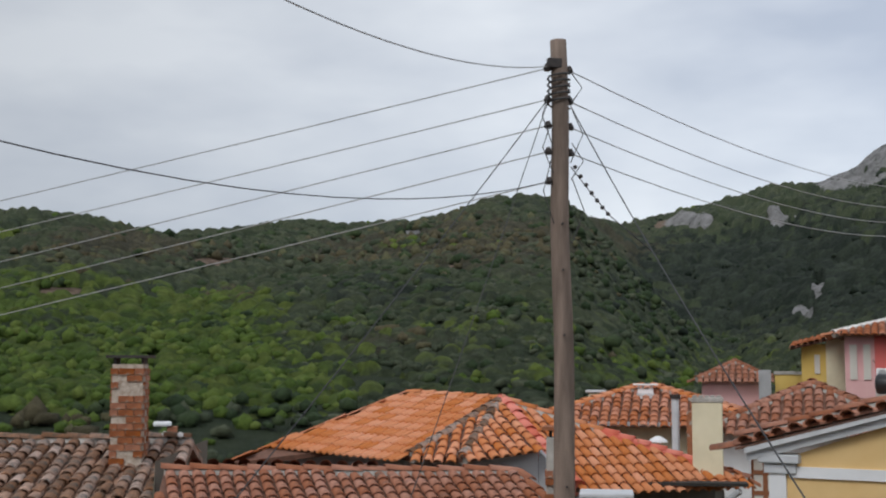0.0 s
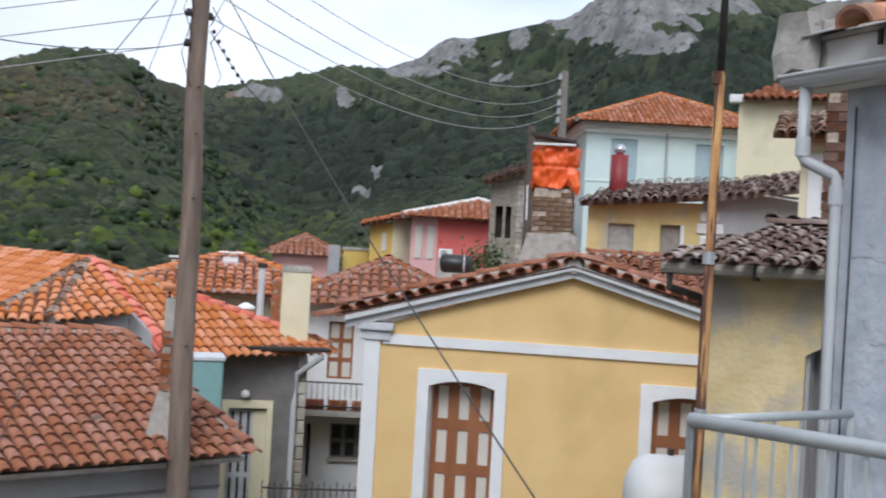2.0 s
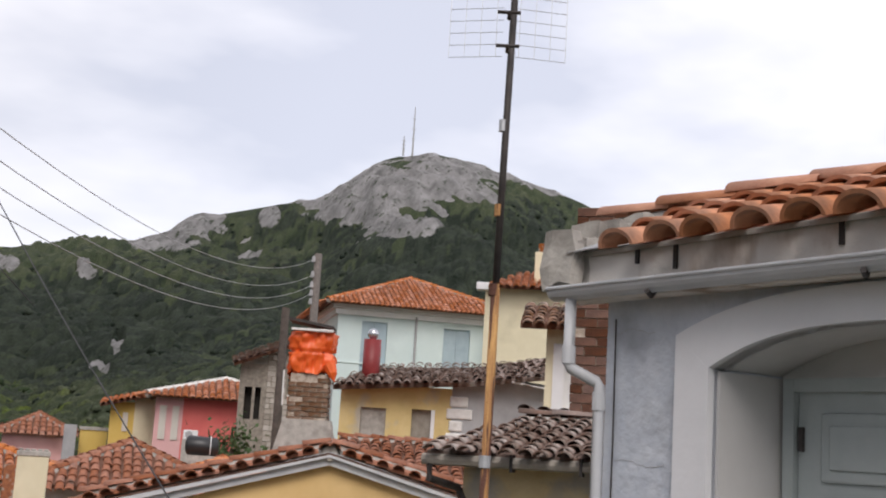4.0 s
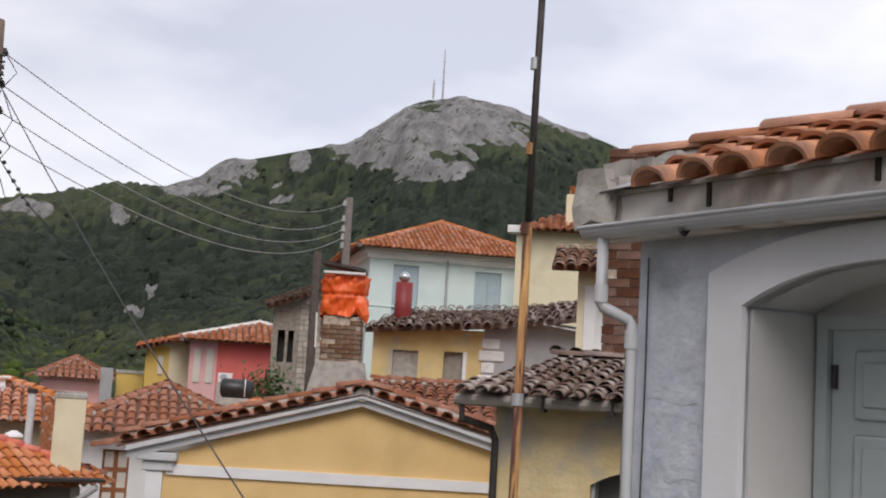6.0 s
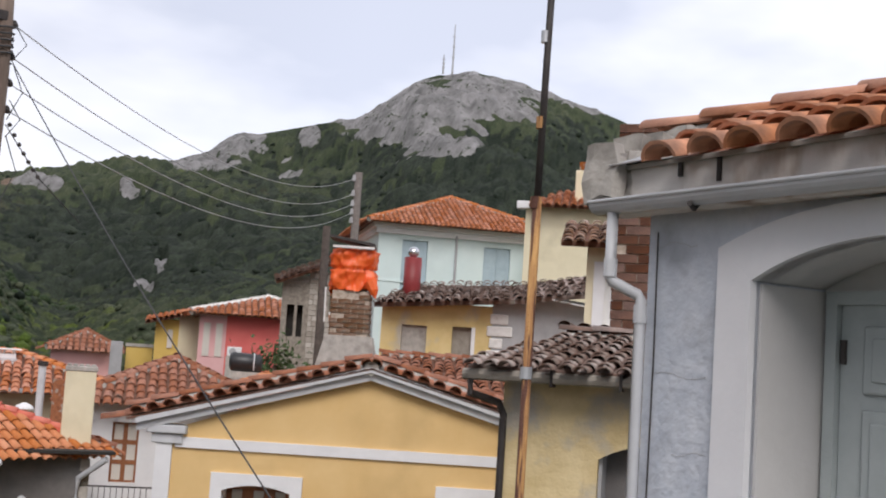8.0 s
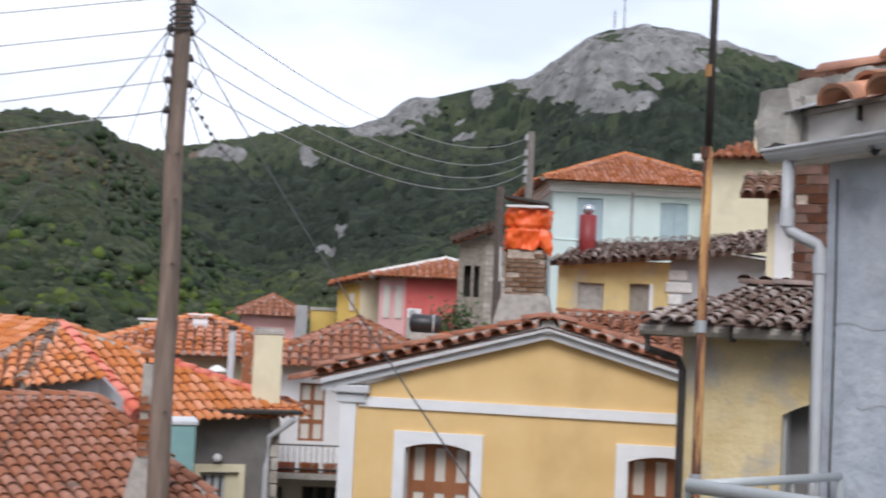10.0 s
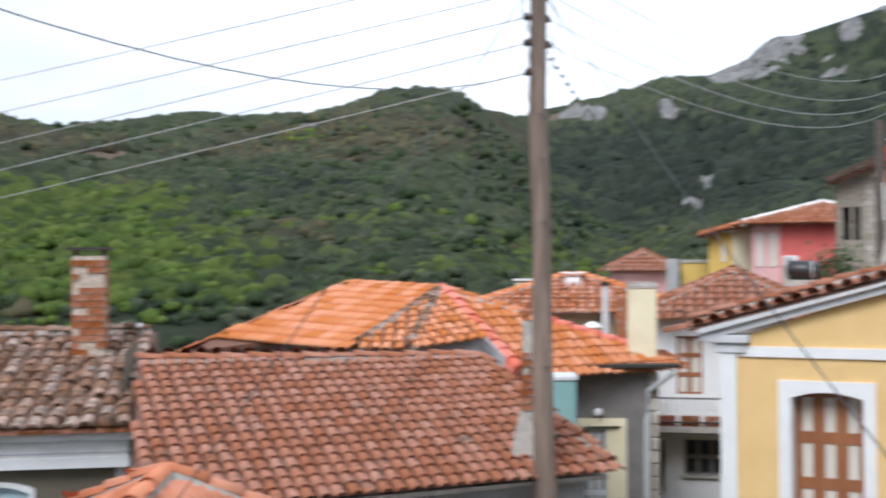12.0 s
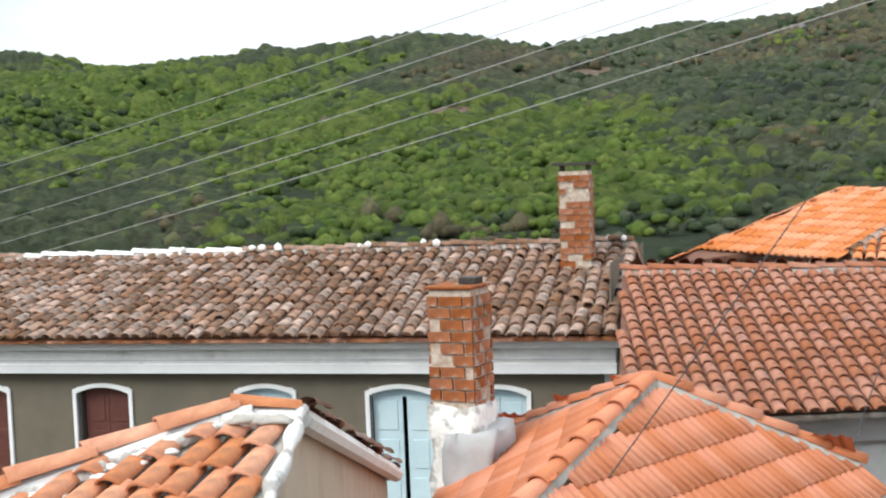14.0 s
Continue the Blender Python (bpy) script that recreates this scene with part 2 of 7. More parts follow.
def bx(bm, x0, x1, y0, y1, z0, z1, bevel=0.0):
    v = [bm.verts.new((x, y, z)) for x in (x0, x1) for y in (y0, y1) for z in (z0, z1)]
    fs = [bm.faces.new([v[i] for i in q]) for q in ((0, 1, 3, 2), (4, 6, 7, 5), (0, 4, 5, 1), (2, 3, 7, 6), (0, 2, 6, 4), (1, 5, 7, 3))]
    if bevel:
        es = {e for f in fs for e in f.edges}
        bmesh.ops.bevel(bm, geom=list(es), offset=bevel, segments=2, affect="EDGES", profile=0.5)
    return bm


def box(x0, x1, y0, y1, z0, z1, bevel=0.0):
    return bx(bmesh.new(), x0, x1, y0, y1, z0, z1, bevel)


def prism(bm, poly, y0, y1):
    """Extrude an outline in x, z from y0 to y1."""
    a = [bm.verts.new((x, y0, z)) for x, z in poly]
    b = [bm.verts.new((x, y1, z)) for x, z in poly]
    bm.faces.new(a)
    bm.faces.new(b[::-1])
    for i in range(len(poly)):
        j = (i + 1) % len(poly)
        bm.faces.new((a[i], b[i], b[j], a[j]))
    return bm


def slab(bm, pts, thick):
    """A plate below a polygon in space."""
    pts = [Vector(p) for p in pts]
    n = (pts[1] - pts[0]).cross(pts[-1] - pts[0]).normalized()
    if n.z < 0:
        n = -n
    a = [bm.verts.new(p) for p in pts]
    b = [bm.verts.new(p - n * thick) for p in pts]
    bm.faces.new(a)
    bm.faces.new(b[::-1])
    for i in range(len(pts)):
        j = (i + 1) % len(pts)
        bm.faces.new((a[i], b[i], b[j], a[j]))
    return bm


def wall(bm, x0, x1, z0, z1, y0, y1, holes=()):
    """A wall plate in one piece with openings that go through it: holes are x0, x1, z0, z1."""
    xs = sorted({x0, x1, *[h[0] for h in holes], *[h[1] for h in holes]})
    zs = sorted({z0, z1, *[h[2] for h in holes], *[h[3] for h in holes]})
    vs = {}

    def v(i, j, y):
        if (i, j, y) not in vs:
            vs[i, j, y] = bm.verts.new((xs[i], y, zs[j]))
        return vs[i, j, y]

    def solid(i, j):
        if not (0 <= i < len(xs) - 1 and 0 <= j < len(zs) - 1):
            return False
        cx, cz = (xs[i] + xs[i + 1]) / 2, (zs[j] + zs[j + 1]) / 2
        return not any(h[0] < cx < h[1] and h[2] < cz < h[3] for h in holes)
    for i in range(len(xs) - 1):
        for j in range(len(zs) - 1):
            if not solid(i, j):
                continue
            bm.faces.new((v(i, j, y0), v(i + 1, j, y0), v(i + 1, j + 1, y0), v(i, j + 1, y0)))
            bm.faces.new((v(i, j, y1), v(i, j + 1, y1), v(i + 1, j + 1, y1), v(i + 1, j, y1)))
            for di, dj, a, b in ((-1, 0, (i, j), (i, j + 1)), (1, 0, (i + 1, j), (i + 1, j + 1)), (0, -1, (i, j), (i + 1, j)), (0, 1, (i, j + 1), (i + 1, j + 1))):
                if not solid(i + di, j + dj):
                    bm.faces.new((v(*a, y0), v(*b, y0), v(*b, y1), v(*a, y1)))
    return bm


def arch_fill(bm, x0, x1, z_top, rise, y0, y1, n=10, power=2.0):
    """Closes the corners above a segmental arch inside a rectangular opening."""
    arc = [(x0 + (x1 - x0) * k / n, z_top - rise * abs(2 * k / n - 1) ** power) for k in range(n + 1)]
    top = z_top + 0.004
    v = [[bm.verts.new((x, y, z)) for x, z in row] for y in (y0, y1) for row in (arc, [(x, top) for x, _ in arc])]
    for k in range(n):
        for a, b in ((v[0], v[1]), (v[2], v[3]), (v[0], v[2]), (v[1], v[3])):
            bm.faces.new((a[k], a[k + 1], b[k + 1], b[k]))
    for k in (0, n):
        bm.faces.new((v[0][k], v[1][k], v[3][k], v[2][k]))
    return bm


def arch_band(bm, x0, x1, z0, z_top, rise, w, y0, y1, n=12, power=2.0, head=None):
    """A surround of width w, or of height head above the crown: two jambs and a segmental arch."""
    head = head or w
    bx(bm, x0 - w, x0, y0, y1, z0, z_top - rise)
    bx(bm, x1, x1 + w, y0, y1, z0, z_top - rise)
    for k in range(n):
        s0, s1 = k / n, (k + 1) / n
        d0, d1 = rise * abs(2 * s0 - 1) ** power, rise * abs(2 * s1 - 1) ** power
        ia, ib = (x0 + (x1 - x0) * s0, z_top - d0), (x0 + (x1 - x0) * s1, z_top - d1)
        oa, ob = (x0 - w + (x1 - x0 + 2 * w) * s0, z_top + head - d0), (x0 - w + (x1 - x0 + 2 * w) * s1, z_top + head - d1)
        prism(bm, [ia, ib, ob, oa], y0, y1)
    for q in ((x0, -1), (x1, 1)):
        prism(bm, [(q[0], z_top - rise - 0.001), (q[0] + q[1] * w, z_top - rise - 0.001), (q[0] + q[1] * w, z_top - rise + head)], y0, y1)
    return bm


def rough(bm, amount, seed=0.0, cuts=4):
    """Makes a block uneven, as trowelled or crumbling mortar."""
    bmesh.ops.subdivide_edges(bm, edges=bm.edges[:], cuts=cuts, use_grid_fill=True)
    for v in bm.verts:
        v.co += Vector((noise.noise(v.co * 7 + Vector((seed, 0, 0))), noise.noise(v.co * 7 + Vector((0, seed, 5))), noise.noise(v.co * 7 + Vector((9, 0, seed))))) * amount
    return bm


def tube(bm, pts, r, sides=6):
    """A round bar along points; r is one radius or one for each point."""
    pts = [Vector(p) for p in pts]
    rs = r if isinstance(r, (list, tuple)) else [r] * len(pts)
    rings = []
    for i, p in enumerate(pts):
        d = (pts[min(i + 1, len(pts) - 1)] - pts[max(i - 1, 0)]).normalized()
        side = d.cross(Vector((0, 0, 1))) if abs(d.z) < 0.95 else d.cross(Vector((1, 0, 0)))
        side.normalize()
        up = side.cross(d)
        rings.append([bm.verts.new(p + (side * math.cos(2 * math.pi * k / sides) + up * math.sin(2 * math.pi * k / sides)) * rs[i]) for k in range(sides)])
    for a, b in zip(rings, rings[1:]):
        for k in range(sides):
            bm.faces.new((a[k], a[(k + 1) % sides], b[(k + 1) % sides], b[k]))
    bm.faces.new(rings[0][::-1])
    bm.faces.new(rings[-1])
    return bm


def sag(a, b, drop, n=16):
    a, b = Vector(a), Vector(b)
    return [a.lerp(b, k / n) - Vector((0, 0, drop * 4 * (k / n) * (1 - k / n))) for k in range(n + 1)]


def meet(az, slope, a, b, c):
    """Where a sight line from the origin meets the plane through three points."""
    n = (b - a).cross(c - a)
    d = sight(az, slope, 1.0)
    return d * (a.dot(n) / d.dot(n))


# ---- roof tiles ----
TILE_MESHES = {}


def tile_mesh(w, length, material, flat=False):
    """One clay tile: an arched cover, wider at its lower end, with a visible lip; flat: a pan tile with a roll at one side."""
    key = (round(w, 3), round(length, 3), material.name, flat)
    if key in TILE_MESHES:
        return TILE_MESHES[key]
    verts, faces, seg = [], [], 14 if material is M_TILE_NEAR else 6
    L = length * 1.12
    if flat:
        prof = [(-0.5, 0.012), (-0.28, 0.012), (-0.2, 0.034), (-0.06, 0.034), (0.02, 0.012), (0.24, 0.012), (0.3, 0.034), (0.42, 0.034), (0.5, 0.014)]
        rings = [[(x * w, y, z * (w / 0.22) + dz) for x, z in prof] for y, dz in ((-0.02, 0.0), (L, 0.03 if w > 0.2 else 0.014))]
        rings.append([(x, y, z - (0.028 if w > 0.2 else 0.012)) for x, y, z in rings[1]])
    else:
        def ring(y, rx, h, dz):
            return [(-rx * math.cos(math.pi * k / seg), y, h * math.sin(math.pi * k / seg) + dz) for k in range(seg + 1)]
        rings = [ring(-0.01, 0.36 * w, 0.26 * w, 0.0), ring(L, 0.43 * w, 0.34 * w, 0.022), ring(L, 0.36 * w, 0.27 * w, 0.022), ring(L * 0.55, 0.34 * w, 0.24 * w, 0.006)]
    n = len(rings[0])
    for r in rings:
        verts += r
    for a in range(len(rings) - 1):
        for k in range(n - 1):
            faces.append((a * n + k, a * n + k + 1, (a + 1) * n + k + 1, (a + 1) * n + k))
    me = bpy.data.meshes.new("tile")
    me.from_pydata(verts, [], faces)
    me.polygons.foreach_set("use_smooth", [i < n - 1 for i in range(len(faces))])
    me.materials.append(material)
    TILE_MESHES[key] = me
    return me


def inside(poly, x, y):
    hit = False
    for i in range(len(poly)):
        (xa, ya), (xb, yb) = poly[i], poly[i - 1]
        if (ya > y) != (yb > y) and x < (xb - xa) * (y - ya) / (yb - ya) + xa:
            hit = not hit
    return hit


def place_tiles(parent, me, poses, limit, material_joined=None, name="tile"):
    """The first `limit` tiles are parts of their own on one mesh, the rest is joined."""
    for m in poses[:limit]:
        ob = new(name, me)
        ob.parent = parent
        ob.matrix_basis = m
    rest = poses[limit:]
    if rest:
        co = np.empty(len(me.vertices) * 3)
        me.vertices.foreach_get("co", co)
        co = np.c_[co.reshape(-1, 3), np.ones(len(me.vertices))]
        fs = [tuple(p.vertices) for p in me.polygons]
        verts, faces = [], []
        for i, m in enumerate(rest):
            verts.append((co @ np.array(m).T)[:, :3])
            faces += [tuple(v + i * len(co) for v in f) for f in fs]
        jm = bpy.data.meshes.new("tile_field")
        jm.from_pydata(np.concatenate(verts).tolist(), [], faces)
        jm.materials.append(material_joined or me.materials[0])
        ob = new("tile_field", jm)
        ob.parent = parent
        ob["kind"] = "stuff"


def facet(parent, pts, w, c, material, joined=None, limit=0, jitter=0.02, up=None, flat=False, thick=0.1, pan=None, lift=0.015, rng=random.Random(3), trim=0.0):
    """A tiled roof plane. pts: its corners, the eave first; w: width of a tile row, c: length of a course."""
    pts = [Vector(p) for p in pts]
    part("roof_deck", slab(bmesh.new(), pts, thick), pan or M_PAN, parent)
    u = (pts[1] - pts[0]).normalized()
    n = (pts[1] - pts[0]).cross(pts[-1] - pts[0]).normalized()
    if n.z < 0:
        n = -n
    v = Vector(up).normalized() if up else n.cross(u)
    if v.z < 0:
        v = -v
    uv_ = u.dot(v)
    det = 1 - uv_ * uv_

    def flat2(p):
        q = p - pts[0]
        a, b = q.dot(u), q.dot(v)
        return ((a - uv_ * b) / det, (b - uv_ * a) / det)
    poly = [flat2(p) for p in pts]
    x0, x1 = min(p[0] for p in poly), max(p[0] for p in poly)
    y1 = max(p[1] for p in poly)
    poses = []
    for j in range(-1, int(y1 / c) + 2):
        for i in range(int(x0 / w) - 1, int(x1 / w) + 2):
            x, y = (i + 0.5) * w, j * c
            if not inside(poly, x, max(y + c * 0.55, 0.01)) and not (j == 0 and inside(poly, x, 0.02)):
                continue
            o = pts[0] + u * (x + rng.gauss(0, jitter * 0.4)) + v * (y + c + rng.gauss(0, jitter)) + n * (lift + rng.random() * jitter * 0.4)
            ax = (u + v * rng.gauss(0, jitter * 1.5)).normalized()
            ay = (-v + u * rng.gauss(0, jitter * 1.5)).normalized()
            az_ = ax.cross(ay)
            if az_.dot(n) < 0:
                az_ = -az_
            poses.append(Matrix(((ax.x, ay.x, az_.x, o.x), (ax.y, ay.y, az_.y, o.y), (ax.z, ay.z, az_.z, o.z), (0, 0, 0, 1))))
    me = tile_mesh(w, c, material, flat)
    rng2 = random.Random(5)
    if limit and len(poses) > limit:
        rng2.shuffle(poses)
    place_tiles(parent, me, poses, limit, joined)


def ridge(parent, a, b, w, material, bed=None, step=0.34, name="ridge_tile", jitter=0.012, rng=random.Random(8)):
    """A row of cap tiles from the low end a to the high end b, on a bed of mortar."""
    a, b = Vector(a), Vector(b)
    d = (a - b).normalized()
    n = max(1, round((a - b).length / step))
    st = (a - b).length / n
    side = d.cross(Vector((0, 0, 1))).normalized()
    up = side.cross(d)
    if up.z < 0:
        up, side = -up, -side
    me = tile_mesh(w * 1.15, st, material)
    for k in range(n):
        o = b + d * st * k + up * (0.03 + rng.random() * jitter) + side * rng.gauss(0, jitter)
        ob = new(name, me)
        ob.parent = parent
        ob.matrix_basis = Matrix(((side.x, d.x, up.x, o.x), (side.y, d.y, up.y, o.y), (side.z, d.z, up.z, o.z), (0, 0, 0, 1)))
    if bed:
        bm = bmesh.new()
        tube(bm, [b - up * 0.03, b.lerp(a, 0.5) - up * 0.03, a - up * 0.03], w * 0.52, 8)
        part("ridge_mortar", bm, bed, parent)


def bricks(parent, x0, x1, y0, y1, z0, z1, bh=0.065, bl=0.2, material=None, drop=0.0, joint=0.012, rng=random.Random(4)):
    """Brick shaft: a mortar core and every brick of the four faces as a piece of its own."""
    part("mortar_core", box(x0 + 0.012, x1 - 0.012, y0 + 0.012, y1 - 0.012, z0, z1 - 0.01), M_JOINT, parent)
    meshes = {}
    rows = int((z1 - z0) / bh)
    for r in range(rows):
        za = z0 + r * bh
        for ax, a0, a1, b in (("x", x0, x1, y0), ("x", x0, x1, y1), ("y", y0 + 0.02, y1 - 0.02, x0), ("y", y0 + 0.02, y1 - 0.02, x1)):
            s = a0 - (bl * 0.5 if r % 2 else 0)
            while s < a1 - 0.02:
                p, q = max(s, a0), min(s + bl - joint, a1)
                s += bl
                if q - p < 0.03 or rng.random() < drop:
                    continue
                key = (ax, round(q - p, 2), rng.randrange(2))
                if key not in meshes:
                    h, t = (q - p) / 2, 0.03 + 0.006 * key[2]
                    bm = box(-h, h, -t, t, 0, bh - joint) if ax == "x" else box(-t, t, -h, h, 0, bh - joint)
                    mm = bpy.data.meshes.new("brick")
                    bm.to_mesh(mm)
                    bm.free()
                    mm.materials.append(material or M_BRICK)
                    meshes[key] = mm
                ob = new("brick", meshes[key])
                ob.parent = parent
                inn = 0.022 if b in (x0, y0) else -0.022
                ob.location = ((p + q) / 2, b + inn, za) if ax == "x" else (b + inn, (p + q) / 2, za)

# ---- ground, hills and mountain: one sheet ----
SKYLINE = [(-180, 0.0270), (-90, 0.0570), (-45, 0.0980), (-25.9, 0.1036), (-23.5, 0.0997), (-20.6, 0.0917), (-18.5, 0.0988), (-15.9, 0.1033), (-12.5, 0.1064), (-8.2, 0.1132),
           (-6.2, 0.1207), (-4.2, 0.1191), (-2.3, 0.1132), (-0.5, 0.1083), (1.7, 0.1109), (4.2, 0.1119), (7.7, 0.1113), (9.3, 0.1161), (12.2, 0.1223), (14.3, 0.1295),
           (16.6, 0.1307), (18.2, 0.1300), (19.1, 0.1237), (20.7, 0.1165), (22.5, 0.1255), (25.8, 0.1395), (30.1, 0.1510), (31.5, 0.1605), (32.4, 0.1740), (33.1, 0.1798),
           (33.9, 0.1795), (36.3, 0.1908), (38.7, 0.2025), (40, 0.2190), (41, 0.2350), (42.2, 0.2425), (43.7, 0.2467), (45.1, 0.2432), (48, 0.2310), (49.6, 0.2214),
           (51.2, 0.2104), (56, 0.1700), (64, 0.1190), (90, 0.0790), (180, 0.0290)]
SK = np.array(SKYLINE)


def smooth01(x):
    x = np.clip(x, 0, 1)
    return x * x * (3 - 2 * x)


def vnoise(x, y, seed):
    """Smooth lattice noise between 0 and 1 over the plane."""
    lat = np.random.RandomState(seed).rand(256, 256)
    ix, iy = np.floor(x).astype(int), np.floor(y).astype(int)
    fx, fy = x - ix, y - iy
    fx, fy = fx * fx * (3 - 2 * fx), fy * fy * (3 - 2 * fy)
    a, b = lat[ix % 256, iy % 256], lat[(ix + 1) % 256, iy % 256]
    c, d = lat[ix % 256, (iy + 1) % 256], lat[(ix + 1) % 256, (iy + 1) % 256]
    return (a * (1 - fx) + b * fx) * (1 - fy) + (c * (1 - fx) + d * fx) * fy


def fractal(x, y, size, seed, octaves=4):
    x, y = np.asarray(x, float), np.asarray(y, float)
    s, w, tot = 0.0, 1.0, 0.0
    for k in range(octaves):
        s = s + w * vnoise(x / size, y / size, seed + k)
        tot, w, size = tot + w, w * 0.55, size * 0.48
    return s / tot


def crest(az):
    return 650 + 850 * smooth01((az - 17.5) / 5.0) - 900 * smooth01((az - 60) / 40)


def ground_z(az, r):
    """Height of the land at a bearing and a distance."""
    az, r = np.asarray(az, float), np.asarray(r, float)
    base = -7.0 + np.clip(r - 18, 0, 60) * 0.085 * smooth01((az - 20) / 16)
    s, R = np.interp(az, SK[:, 0], SK[:, 1]), crest(az)
    top = s * R
    t = np.clip((r - 75) / (R - 75), 0, 1)
    z = base + (top - base) * t ** (1.25 + 1.05 * smooth01((az - 20) / 7))
    a = np.radians(az)
    x, y = r * np.sin(a), r * np.cos(a)
    amp = np.clip((r - 90) / 260, 0, 1) * (1 - smooth01((r / R - 0.8) / 0.2))
    spur = np.abs(np.sin(x / 88 + 0.9 * np.sin(y / 150) + 0.6)) + 0.5 * np.abs(np.sin(x / 41 - y / 120 + 1.9))
    z = z + amp * (19 * spur - 14 + 9 * (fractal(x, y, 60, 3, 3) - 0.5))
    big = smooth01((az - 22) / 6) * smooth01((r - 500) / 500) * (1 - smooth01((r / R - 0.93) / 0.07))
    gully = np.abs(np.sin(x / 120 - y / 300 + 0.4)) + 0.5 * np.abs(np.sin(x / 47 + y / 210))
    z = z + big * (30 * gully - 25)
    return np.where(r > R, top - (r - R) * 0.22, z)


# bearing, slope and the two half widths of each bare patch
ROCKS = [(41.4, 0.206, 2.6, 0.030), (43.8, 0.215, 2.5, 0.032), (43.0, 0.183, 1.3, 0.012), (46.6, 0.234, 2.3, 0.012), (49.3, 0.222, 1.3, 0.006), (39.2, 0.193, 1.5, 0.012),
         (41.6, 0.170, 0.7, 0.007), (32.7, 0.168, 1.2, 0.013), (31.5, 0.155, 1.1, 0.009), (30.6, 0.147, 0.7, 0.005), (33.6, 0.178, 0.5, 0.006), (28.15, 0.120, 0.45, 0.009),
         (28.9, 0.126, 0.3, 0.004), (35.4, 0.153, 0.55, 0.009), (36.2, 0.180, 0.4, 0.008), (29.8, 0.066, 0.25, 0.009), (29.2, 0.043, 0.4, 0.004), (31.8, 0.113, 0.8, 0.003),
         (24.2, 0.119, 1.0, 0.005), (10.9, 0.112, 0.5, 0.004), (11.2, 0.068, 0.4, 0.003)]
EARTH = [(9.4, -0.010, 1.6, 0.005), (6.4, 0.076, 2.2, 0.0025), (-5.0, 0.060, 1.1, 0.005), (-12.5, -0.005, 0.8, 0.004), (2.0, 0.087, 1.3, 0.004), (23.6, 0.118, 1.2, 0.006), (12.5, 0.085, 1.5, 0.002)]


def patch(az, sl, spots):
    m = np.zeros_like(az)
    for a, s, ra, rs in spots:
        m = np.maximum(m, 1.6 - np.hypot((az - a) / ra, (sl - s) / rs) * 1.05)
    return np.clip(m, 0, 1)


def rocky(az, r, z):
    """How bare the rock lies, with a frayed edge."""
    x, y = r * np.sin(np.radians(az)), r * np.cos(np.radians(az))
    m = patch(az, z / np.maximum(r, 1), ROCKS) * (r > 150)
    return np.clip(m + (m > 0.02) * 1.5 * (fractal(x * 1.0, y * 0.55, 42, 60, 4) - 0.5), 0, 1)


az_list = np.unique(np.concatenate([np.arange(-180, -36, 4.0), np.arange(-36, 26, 0.25), np.arange(26, 54, 0.11), np.arange(54, 66, 0.3), np.arange(66, 179, 4.0), [180.0]]))
r_list = np.concatenate([[0.01, 4, 8, 12, 18, 24, 32, 42, 54, 66, 78], np.geomspace(90, 900, 70), np.linspace(908, 1512, 110), np.geomspace(1560, 4600, 12)])
AZ, RR = np.meshgrid(az_list, r_list, indexing="ij")
ZZ = ground_z(AZ, RR)
XX, YY = RR * np.sin(np.radians(AZ)), RR * np.cos(np.radians(AZ))
ROCKY = rocky(AZ, RR, ZZ)
# crags: upright ribs and clefts, only where the rock lies bare
rib = 1 - np.abs(2 * fractal(XX * 1.25, YY * 0.5, 62, 70, 4) - 1)
cleft = np.abs(2 * vnoise(XX / 17, YY / 26, 77) - 1)
ZZ = ZZ + smooth01(ROCKY * 1.6) * (RR > 600) * (46 * (rib - 0.80) + 9 * (cleft - 0.5)) * (1 - 0.75 * smooth01((RR / crest(AZ) - 0.955) / 0.045))
na, nr = AZ.shape
gverts = np.stack([XX, YY, ZZ], -1).reshape(-1, 3)
ii, jj = np.meshgrid(np.arange(na - 1), np.arange(nr - 1), indexing="ij")
k0 = (ii * nr + jj).ravel()
gfaces = np.stack([k0, k0 + 1, k0 + nr + 1, k0 + nr], -1)
gme = bpy.data.meshes.new("ground")
gme.from_pydata(gverts.tolist(), [], gfaces.tolist())
gme.polygons.foreach_set("use_smooth", [True] * len(gme.polygons))
SLOPE = ZZ / np.maximum(RR, 1)
for nm, val in (("rock", ROCKY), ("earth", patch(AZ, SLOPE, EARTH) * (RR > 150))):
    at_ = gme.attributes.new(nm, "FLOAT", "POINT")
    at_.data.foreach_set("value", val.ravel().astype(np.float32))


